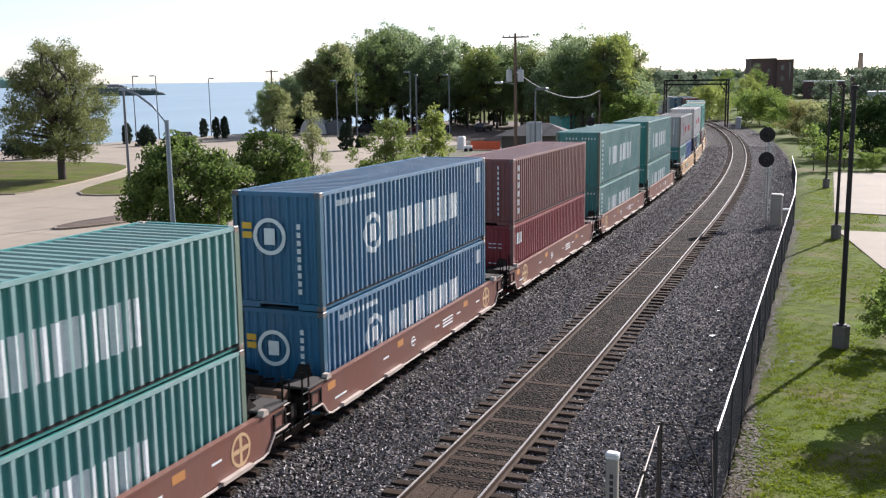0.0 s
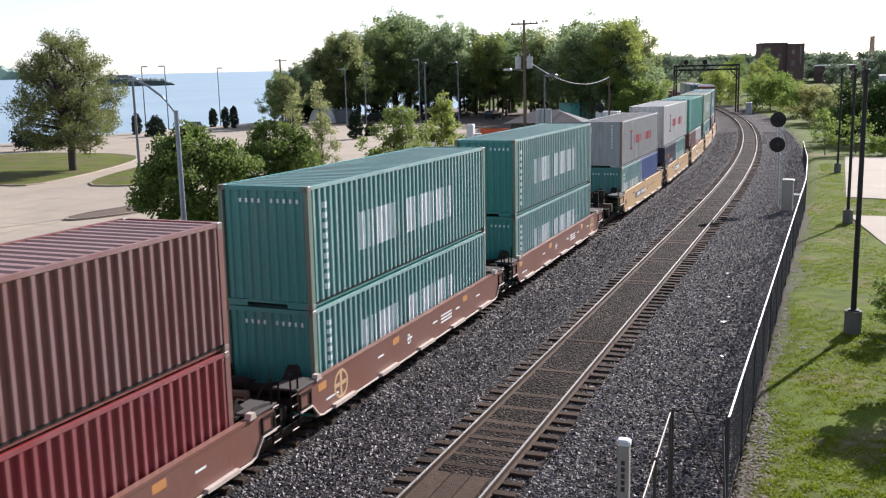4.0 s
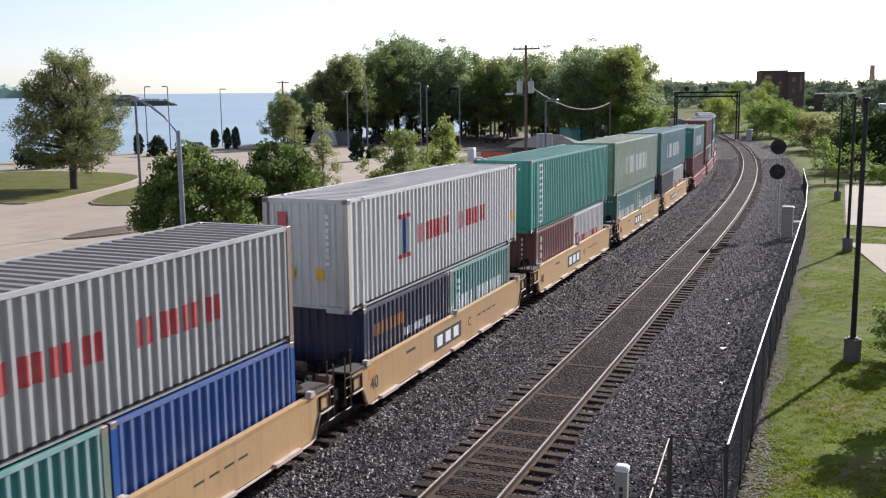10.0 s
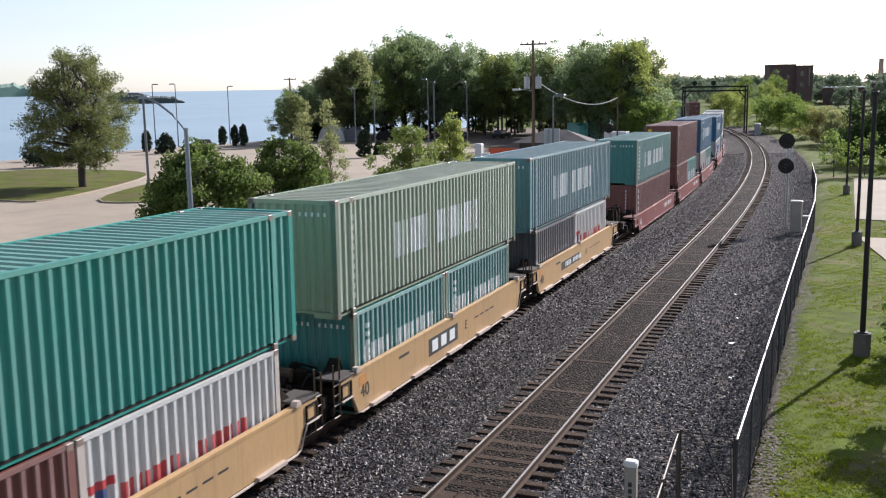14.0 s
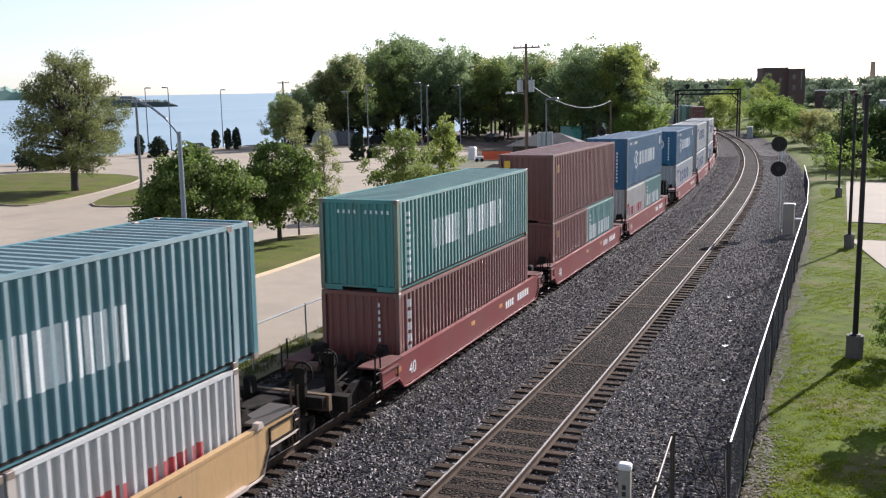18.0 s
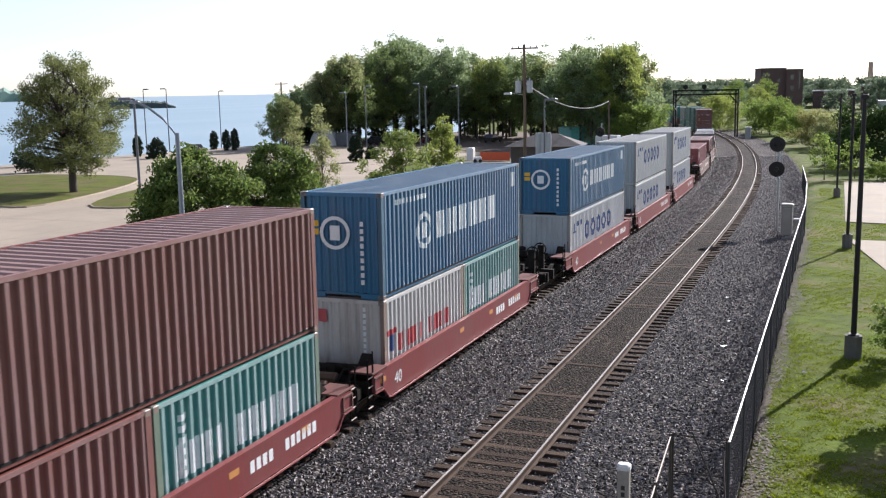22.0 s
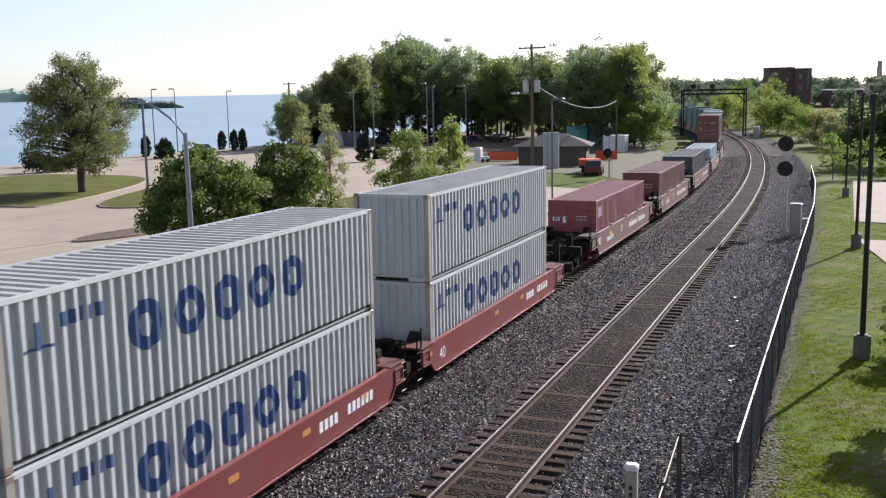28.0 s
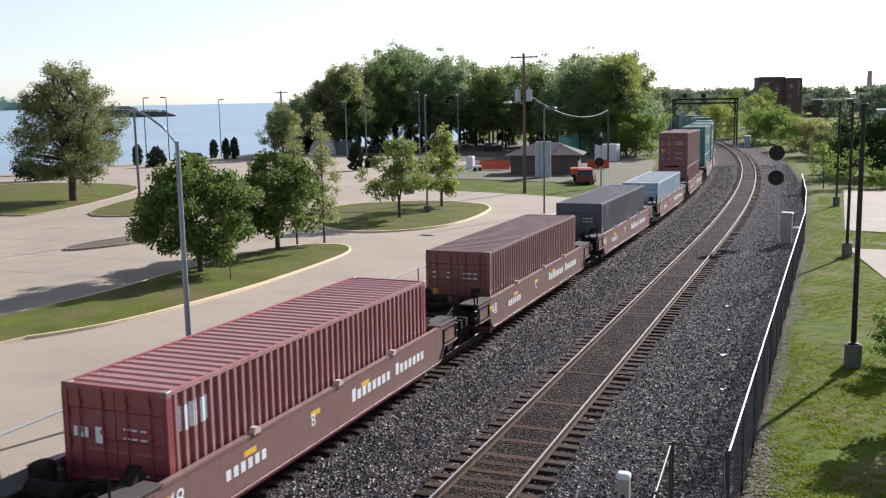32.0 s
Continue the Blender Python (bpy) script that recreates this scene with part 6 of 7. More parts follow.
    part("handrail", Shape().tube([(xl, y, z + 9.3), (xr, y, z + 9.3)], 0.03, 4), M_BLACK, g)


def build_markers():
    t = thing("marker_post", "white-topped grey concrete marker post beside the ballast", "marker post", pose(-3.41, 17.17, gz(16) - 0.25))
    part("post", Shape().bevelbox(-0.11, 0.11, -0.09, 0.09, -0.2, 1.45, 0.02), M_CABINET, t)
    codes("number_code", merge([Shape().box(-0.035, 0.035, -0.095, -0.091, 0.55 + 0.13 * i, 0.64 + 0.13 * i) for i in range(5)]), M_LETTER_BLACK, t, "dark upright number bars")
    part("cap", Shape().bevelbox(-0.125, 0.125, -0.105, 0.105, 1.45, 1.56, 0.03), M_WHITE, t, "white cap")
    t = thing("utility_box", "white metal utility pedestal beside the fence", "utility box", pose(-16.38, 18.5, gz(18) + LOT_Z))
    part("body", Shape().bevelbox(-0.18, 0.18, -0.16, 0.16, -0.1, 1.05, 0.03), M_WHITE, t)
    part("lid", Shape().bevelbox(-0.2, 0.2, -0.18, 0.18, 1.05, 1.12, 0.03), M_WHITE, t)
    t = thing("sign_post", "thin brown sign post on the grass island", "post", pose(-26.3, 38.4, gz(38) + LOT_Z + 0.15))
    part("post", Shape().tube([(0, 0, -0.2), (0, 0, 2.4)], 0.035, 6), M_WOODPOLE, t)
    t = thing("rubber_crossing", "flat wooden crossing panel between the rails", "crossing panel", pose(-6.83, 17.6, gz(17)))
    for x in (-0.42, 0.0, 0.42):
        part("plank", Shape().bevelbox(x - 0.19, x + 0.19, -1.7, 0.0, -0.12, -0.03, 0.01), M_TIE, t, m=pose(0, 0, 0))


# ---- buildings ----
def windows(parent, spots, w, h, axis, at, glass=True):
    for a, z in spots:
        if axis == "y":
            f = part("window", Shape().box(a - w / 2, a + w / 2, at - 0.06, at + 0.02, z, z + h), M_WINDOW, parent, "dark window")
            part("sill", Shape().box(a - w / 2 - 0.1, a + w / 2 + 0.1, at - 0.16, at, z - 0.15, z), M_CEMENT, f)
        else:
            f = part("window", Shape().box(at - 0.06, at + 0.06, a - w / 2, a + w / 2, z, z + h), M_WINDOW, parent, "dark window")
            part("sill", Shape().box(at - 0.12, at + 0.12, a - w / 2 - 0.1, a + w / 2 + 0.1, z - 0.15, z), M_CEMENT, f)


def build_buildings():
    b = thing("brick_building", "tall windowless-looking brown brick warehouse beyond the bend", "building", pose(-20.6, 366, gz(300) - 0.6, 0, 0, 12))
    part("wall", Shape().box(-6.2, 2.2, -6, 8, -1, 16.0), M_BRICK, b, "brown brick wall")
    part("wall", Shape().box(2.2, 7.6, -7.5, 7, -1, 15.6), M_BRICK, b, "brown brick wall")
    part("parapet", Shape().box(-6.4, 2.3, -6.2, 8.2, 16.0, 16.4).box(2.2, 7.8, -7.7, 7.2, 15.6, 15.9), M_CEMENT, b, "pale parapet")
    windows(b, [(-5.0, 13.6), (-3.6, 13.6), (-0.2, 11.6)], 0.9, 1.1, "y", -6.0)
    windows(b, [(4.0, 12.4), (4.0, 8.7), (4.0, 5.4)], 1.1, 1.5, "y", -7.5)
    windows(b, [(6.4, 9.0)], 0.5, 6.0, "y", -7.5)
    s = thing("brick_chimney", "tall tapering tan brick factory chimney", "chimney", pose(14.6, 560, gz(300) - 1))
    part("stack", Shape().tube([(0, 0, 0), (0, 0, 21)], 1.9, 16, 1.1), M_BRICK_TAN, s)
    part("cap", Shape().tube([(0, 0, 21), (0, 0, 21.6)], 1.25, 16), M_BRICK_TAN, s)
    for x, y, w, d, h, mm, lab in ((26, 425, 36, 16, 9.6, M_BRICK, "low brown factory building with a flat roof"), (-2.2, 452, 16, 14, 7.5, M_BRICK, "low brick shed beyond the trees"), (24, 352, 24, 12, 4.6, M_TANK, "long low grey industrial shed")):
        f = thing("factory_building", lab, "building", pose(x, y, gz(300) - 0.6))
        part("wall", Shape().box(-w / 2, w / 2, -d / 2, d / 2, -1, h), mm, f)
        part("roof", Shape().box(-w / 2 - 0.3, w / 2 + 0.3, -d / 2 - 0.3, d / 2 + 0.3, h, h + 0.4), M_TANK, f)
        windows(f, [(-w / 2 + 3 + 4.5 * i, h * 0.5) for i in range(int((w - 4) / 4.5))], 2.0, 1.6, "y", -d / 2)
    # works hut beyond the train
    h = thing("works_hut", "low brown hut with a dark hipped shingle roof", "hut", pose(-32.5, 115.0, ground_z(-31, 114), 0, 0, 10))
    part("wall", Shape().box(-4.1, 3.9, -2.6, 2.6, -0.3, 2.42), M_SIDING, h)
    part("roof", Shape().add([(-4.9, -3.3, 2.35), (4.6, -3.3, 2.35), (4.6, 3.3, 2.35), (-4.9, 3.3, 2.35), (-1.3, 0, 3.75), (1.2, 0, 3.75)], [(0, 1, 5, 4), (1, 2, 5), (2, 3, 4, 5), (3, 0, 4), (3, 2, 1, 0)]), M_ROOF, h, "dark shingle roof")
    t = thing("storage_tank", "tall pale ribbed storage tank beside the hut", "tank", pose(-31.0, 108.0, ground_z(-29, 106)))
    for x in (-0.58, 0.0, 0.58):
        part("cylinder", Shape().tube([(x, 0, 0), (x, 0, 3.95), (x, 0, 4.1)], 0.36, 16, 0.32), M_TANK, t, m=pose(0, 0, 0), smooth=False)
    t = thing("portable_toilet", "white portable toilet cabin", "cabin", pose(-44.6, 121, ground_z(-44, 121)) @ Matrix.Scale(0.75, 4))
    part("cabin", Shape().bevelbox(-0.6, 0.6, -0.6, 0.6, 0, 2.1, 0.06), M_WHITE, t)
    part("roof", Shape().bevelbox(-0.62, 0.62, -0.62, 0.62, 2.1, 2.3, 0.15), M_WHITE, t)
    t = thing("cargo_trailer", "long teal freight trailer parked by the trees", "trailer", pose(-40.4, 163, ground_z(-42, 163) - 0.9))
    part("body", Shape().bevelbox(-3.3, 3.3, -1.2, 1.2, 1.1, 3.9, 0.05), C_TEAL, t)
    part("roof", Shape().box(-3.35, 3.35, -1.25, 1.25, 3.9, 4.0), C_TEAL, t)
    for x in (-2.6, -1.5, 2.4):
        part("wheel", Shape().disc((x, -1.0, 0.5), 0.5, "y", 0.3, 16), M_BLACK, t)
    part("chassis", Shape().box(-3.2, 3.2, -0.6, 0.6, 0.8, 1.1), M_BLACK, t)
    t = thing("office_trailer", "white box trailer beside the works yard", "trailer", pose(-30.8, 141, ground_z(-31, 141) - 0.4))
    part("body", Shape().bevelbox(-1.6, 1.6, -1.2, 1.2, 0.5, 2.9, 0.06), M_WHITE, t)
    part("skirt", Shape().box(-1.5, 1.5, -1.0, 1.0, 0, 0.5), M_BLACK, t)
    for x, y, w, a in ((-41.0, 120.2, 3.9, 3), (-28.0, 122.8, 2.8, 30)):
        f = thing("barrier_fence", "orange plastic mesh safety fence", "barrier", pose(x, y, ground_z(x, y), 0, 0, a))
        part("net", Shape().box(-w / 2, w / 2, -0.02, 0.02, 0.1, 1.2), M_ORANGE, f)
        for q in (-0.5, -0.17, 0.17, 0.5):
            part("stake", Shape().tube([(q * w, 0, -0.1), (q * w, 0, 1.35)], 0.03, 5), M_ORANGE, f)
    car(-24.2, 100.5, 100, M_CARRED, "small red and white work vehicle parked by the hut", 4.4)
    rng = random.Random(9)
    t = thing("timber_pile", "untidy pile of old boards and poles by the hut", "debris", pose(-27.3, 110.5, ground_z(-27, 110)))
    for i in range(13):
        a, L = rng.uniform(-0.5, 0.5) + (1.6 if i % 4 == 0 else 0), rng.uniform(1.2, 2.6)
        c, s = math.cos(a) * L / 2, math.sin(a) * L / 2
        x, y, z = rng.uniform(-1.4, 1.4), rng.uniform(-0.8, 0.8), 0.1 + 0.07 * i
        part("board", Shape().tube([(x - c, y - s, z - 0.1 * rng.random()), (x + c, y + s, z + 0.35 * rng.random())], 0.06, 4), M_WOODPOLE, t)
    t = thing("cable_drum", "weathered wooden cable drum lying in the yard", "drum", pose(-25.8, 104.5, ground_z(-26, 104), 0, 0, 30))
    for x in (-0.4, 0.4):
        part("flange", Shape().disc((x, 0, 0.6), 0.6, "x", 0.08, 18), M_WOODPOLE, t)
    part("core", Shape().disc((0, 0, 0.6), 0.3, "x", 0.75, 14), M_WOODPOLE, t)
    t = thing("hand_cart", "small white cart with dark wheels beside the barrier", "cart", pose(-42.4, 117.5, ground_z(-43, 117), 0, 0, 20) @ Matrix.Scale(0.65, 4))
    part("tub", Shape().bevelbox(-0.8, 0.8, -0.5, 0.5, 0.45, 1.1, 0.08), M_WHITE, t)
    for x in (-0.5, 0.5):
        part("wheel", Shape().disc((x, -0.5, 0.36), 0.36, "y", 0.12, 14), M_BLACK, t)
    t = thing("equipment_trailer", "red work trailer with white front panel by the hut", "trailer", pose(-25.2, 102.5, ground_z(-25, 102), 0, 0, 20))
    part("bed", Shape().bevelbox(-1.1, 1.1, -0.8, 0.8, 0.6, 0.85, 0.04), M_BLACK, t)
    part("hopper", Shape().prism([(-1.0, 0.85), (0.8, 0.85), (1.05, 1.5), (-1.1, 1.5)], "y", -0.7, 0.7), M_ORANGE, t, "orange-red hopper")
    part("front_panel", Shape().bevelbox(0.3, 1.1, -0.86, -0.78, 0.75, 1.35, 0.02), M_WHITE, t, "white front panel")
    for x in (-0.6, 0.6):
        part("wheel", Shape().disc((x, -0.8, 0.36), 0.36, "y", 0.2, 14), M_BLACK, t)
    # tents and cars near the river
    q = thing("shelter_tent", "grey-white domed shelter beside the woods", "shelter", pose(-87.5, 160, ground_z(-87, 160), 0, 0, 20))
    n, sh = 12, Shape()
    for i in range(n + 1):
        a = math.pi * i / n
        for y in (-3.2, 3.2):
            sh.v.append((math.cos(a) * 2.4, y, math.sin(a) * 3.2))
    sh.f = [(2 * i, 2 * i + 1, 2 * i + 3, 2 * i + 2) for i in range(n)] + [tuple(2 * i for i in range(n + 1)), tuple(2 * i + 1 for i in range(n, -1, -1))]
    part("shell", sh, M_TENT, q, "pale grey fabric shell", smooth=False)
    part("annexe", Shape().prism([(2.3, 0), (5.6, 0), (5.4, 1.8), (4.0, 2.6), (2.3, 2.0)], "y", -2.4, 2.4), M_GREYPOLE, q, "dark grey annexe")
    for x, y, a, mm, lab in ((-96.2, 132.5, 100, M_BLACK, "dark parked car by the river"), (-78, 163, 70, M_BLACK, "dark parked car at the wood's edge"), (-72, 166, 80, M_CARRED, "dark red parked car at the wood's edge"), (-66, 168, 85, M_GREYPOLE, "grey parked car at the wood's edge"),
                             (-59, 172, 85, M_BLACK, "black parked car at the wood's edge")):
        car(x, y, a, mm, lab)


M_TENT = mat("grey_canvas", (0.66, 0.66, 0.64), 0.8, second=(0.36, 0.37, 0.37), scale=0.7)
M_CARRED = mat("dark_red_car_paint", (0.2, 0.03, 0.03), 0.35, second=(0.12, 0.02, 0.02), scale=1)


def car(x, y, turn, body_mat, label, length=4.6):
    t = thing("parked_car", label, "car", pose(x, y, ground_z(x, y) + 0.02, 0, 0, turn))
    k = length / 2
    part("body", Shape().prism([(-k, 0.35), (k, 0.35), (k, 0.75), (k * 0.55, 0.92), (-k, 0.95)], "y", -0.88, 0.88), body_mat, t)
    part("cabin", Shape().prism([(-k * 0.92, 0.94), (k * 0.5, 0.92), (k * 0.18, 1.46), (-k * 0.7, 1.48)], "y", -0.78, 0.78), M_WINDOW, t, "dark glazed cabin")
    part("roof", Shape().prism([(-k * 0.72, 1.47), (k * 0.2, 1.45), (k * 0.15, 1.52), (-k * 0.66, 1.54)], "y", -0.76, 0.76), body_mat, t)
    for a in (-0.62, 0.62):
        for b in (-0.82, 0.82):
            part("wheel", Shape().disc((a * k, b, 0.33), 0.33, "y", 0.22, 14), M_BLACK, t)
    return t


# ---- planting ----
# height of the wood's outline over the eye, degrees, by degrees to the right of the line
SKYLINE = [(-32.7, -1.9), (-31.9, -1.2), (-30.9, -0.5), (-29.9, 0.2), (-28.9, 1.2), (-27.3, 2.1), (-26.0, 1.8), (-24.7, 2.8), (-23.4, 3.0), (-22.5, 2.1), (-21.1, 2.6), (-19.5, 1.5), (-17.9, 1.7), (-16.0, 2.0), (-14.7, 2.1),
           (-13.1, 2.1), (-11.5, 2.2), (-10.0, 2.0), (-9.5, 0.4), (-8.8, -0.6)]


def build_woods():
    rng = random.Random(11)
    shapes = ([(5.0, 2.8), (7.5, 5.4), (11, 6.2), (14.5, 5.2), (17.4, 3.4), (19.2, 1.2)], [(5.8, 2.4), (8.6, 4.6), (12, 5.4), (15.6, 5.0), (18.2, 3.4), (19.6, 1.4)], [(4.6, 3.4), (7, 6.0), (10, 6.8), (13.5, 5.6), (16.8, 3.8), (18.8, 1.4)],
              [(6.2, 2.0), (9.5, 4.2), (13, 4.8), (16.6, 4.2), (19.0, 2.4), (20.2, 0.8)])
    kinds = [crown_tree(40 + i, shapes[i % 4], 120, 7400, 0.24, 1.25, 0.27, 5.4, M_LEAF_WOOD, 18, 0.68, 1 + i % 3) for i in range(6)]
    leaves = (M_LEAF_WOOD, M_LEAF_WOOD, M_LEAF_DARK, M_LEAF_OLIVE, M_LEAF_WOOD, M_LEAF_LIGHT, M_LEAF_DARK)
    sk_a, sk_e = [p[0] for p in SKYLINE], [p[1] for p in SKYLINE]
    for i in range(92):
        a = -31.4 + 20.9 * ((i * 0.618 + 0.03 * rng.random()) % 1.0)
        near = 168 + 26 * smooth(a, -32, -24) - 36 * smooth(a, -20, -10.5)
        d = near + rng.choice((0, 7, 16, 26)) + rng.uniform(-3, 3)
        x, y = math.sin(radians(a)) * d, math.cos(radians(a)) * d
        g = ground_z(x, y)
        want = EYE[2] + d * math.tan(radians(float(np.interp(a, sk_a, sk_e)) * rng.choice((0.96, 0.88, 0.7, 0.45, 0.2)))) - g
        sc = want / 18.7
        plant("woodland_tree", kinds[i % 6], x, y, "tall leafy tree in a dense riverside wood", "tree", sc, rng.uniform(0, 360), z=max(g, -3.6), group="riverside wood", leaf=leaves[rng.randrange(7)])
    under = [crown_tree(50 + i, [(0.2, 1.6), (1.5, 2.4), (3.2, 2.2), (4.6, 1.2), (5.4, 0.4)], 50, 2400, 0.2, 0.7, 0.08, 0.4, M_LEAF_DARK, 6, 0.4) for i in range(2)]
    # added shrubs, mostly in very dark leaves, stand for the wood's inner shade
    for i in range(15):
        a = -31.6 + 21.4 * (i + rng.random()) / 15
        d = 172 + 34 * smooth(a, -32, -24) - 36 * smooth(a, -20, -10.5) + rng.uniform(0, 16)
        x, y = math.sin(radians(a)) * d, math.cos(radians(a)) * d
        plant("undergrowth", under[i % 2], x, y, "shrub under the trees, leaf colour darkened for the wood's shade", "shrub", rng.uniform(0.8, 1.5), i * 47, z=max(ground_z(x, y), -3.5), group="undergrowth of the wood", leaf=(M_LEAF_DARKER, M_LEAF_DARKER, M_LEAF_DARK)[i % 3])
    # bushy edge near the line
    bush = [tree_meshes(60 + i, 5.5, 3.2, 0.5, 5600, 0.17, 1.2, 0.1, leaf=M_LEAF_BRIGHT, limbs=10, low=0.06, sub=3) for i in range(3)]
    for x, y, s, lf in ((-28.5, 150, 1.2, M_LEAF_BRIGHT), (-31, 156, 1.5, M_LEAF_WOOD), (-36, 162, 1.3, M_LEAF_WOOD), (-99, 163, 0.95, M_LEAF_OLIVE), (-95, 172, 1.2, M_LEAF_OLIVE), (-101, 176, 0.9, M_LEAF_DARK)):
        plant("shrub", bush[int(abs(x)) % 3], x, y, "leafy shrub at the edge of the wood", "shrub", s, x * 7, group="edge of the wood", leaf=lf)
    # behind the signal bridge
    for i in range(9):
        x, y = -37.5 - 4.5 * i + rng.uniform(-1, 1), 214 + 11 * i
        plant("woodland_tree", kinds[i % 4], x - 6.0, y, "leafy tree beside the bend of the line", "tree", 0.55 + 0.12 * rng.random(), 50 * i, group="riverside wood", leaf=leaves[i % 6])
    for i, (x, y) in enumerate(((-24.5, 262), (-21, 250), (-30, 290), (-27, 300), (-36, 330), (-24, 320))):
        plant("woodland_tree", kinds[i % 4], x + 3.0, y, "leafy tree beyond the signal bridge", "tree", 0.42 + 0.1 * (i % 3), 70 * i, group="riverside wood", leaf=(M_LEAF_WOOD, M_LEAF_LIGHT, M_LEAF_BRIGHT)[i % 3])
    # right of the line
    for x, y, s, lf, lab in ((-14.6, 214, 1.0, M_LEAF_BRIGHT, "large bright green bush"), (-12.4, 204, 1.25, M_LEAF_BRIGHT, "large bright green bush"), (-9.4, 205, 1.05, M_LEAF_BRIGHT, "large bright green bush"), (-25.5, 236, 1.5, M_LEAF_LIGHT, "pale green bush"), (-6.4, 176, 0.95, M_LEAF_BRIGHT, "green bush"),
                             (-3.2, 158, 0.95, M_LEAF_RUST, "russet-green spring bush"), (-0.6, 150, 0.9, M_LEAF_OLIVE, "olive green bush"), (2.6, 115.6, 1.05, M_LEAF_DARKER, "dense dark green bush"), (5.2, 116, 1.2, M_LEAF_DARKER, "dense dark green bush"), (0.7, 121, 0.62, M_LEAF_DARKER, "dense dark green bush"),
                             (0.8, 172, 0.8, M_LEAF_LIGHT, "pale leafy bush"), (4, 160, 0.8, M_LEAF_OLIVE, "olive green bush"), (10, 150, 0.8, M_LEAF_WOOD, "green bush"), (3.6, 99, 0.3, M_LEAF_BRIGHT, "low green shrub"), (5.4, 101, 0.35, M_LEAF_BRIGHT, "low green shrub"), (7.4, 100, 0.35, M_LEAF_OLIVE, "low green shrub")):
        plant("shrub", bush[int(abs(x * 3)) % 3], x, y, lab + " beside the railway", "shrub", s, x * 13 + y, group="bushes beyond the verge", leaf=lf)
    near = tree_meshes(71, 2.9, 1.5, 0.3, 4200, 0.1, 0.5, 0.05, leaf=M_LEAF_BRIGHT, limbs=10, low=0.1, sub=3)
    plant("shrub", near, 2.15, 32.2, "rounded green shrub on the verge", "shrub", 0.6, 30)
    small = crown_tree(74, [(1.2, 0.7), (1.8, 1.15), (2.7, 1.25), (3.5, 0.9), (4.1, 0.3)], 60, 6500, 0.09, 0.4, 0.08, 1.1, M_LEAF_BRIGHT, 8, 0.6)
    plant("young_tree", small, 2.85, 27.9, "small leafy tree on the verge", "tree", 1.0, 30)
    young = tree_meshes(72, 4.4, 1.6, 1.0, 900, 0.14, 0.6, 0.06, leaf=M_LEAF_BRIGHT, limbs=8, low=0.2, sub=3)
    plant("sapling", young, -1.0, 99, "slender young tree with bright spring leaves", "tree", 1.0, 10)
    plant("sapling", young, 1.7, 101, "slender young tree with bright spring leaves", "tree", 0.9, 130)


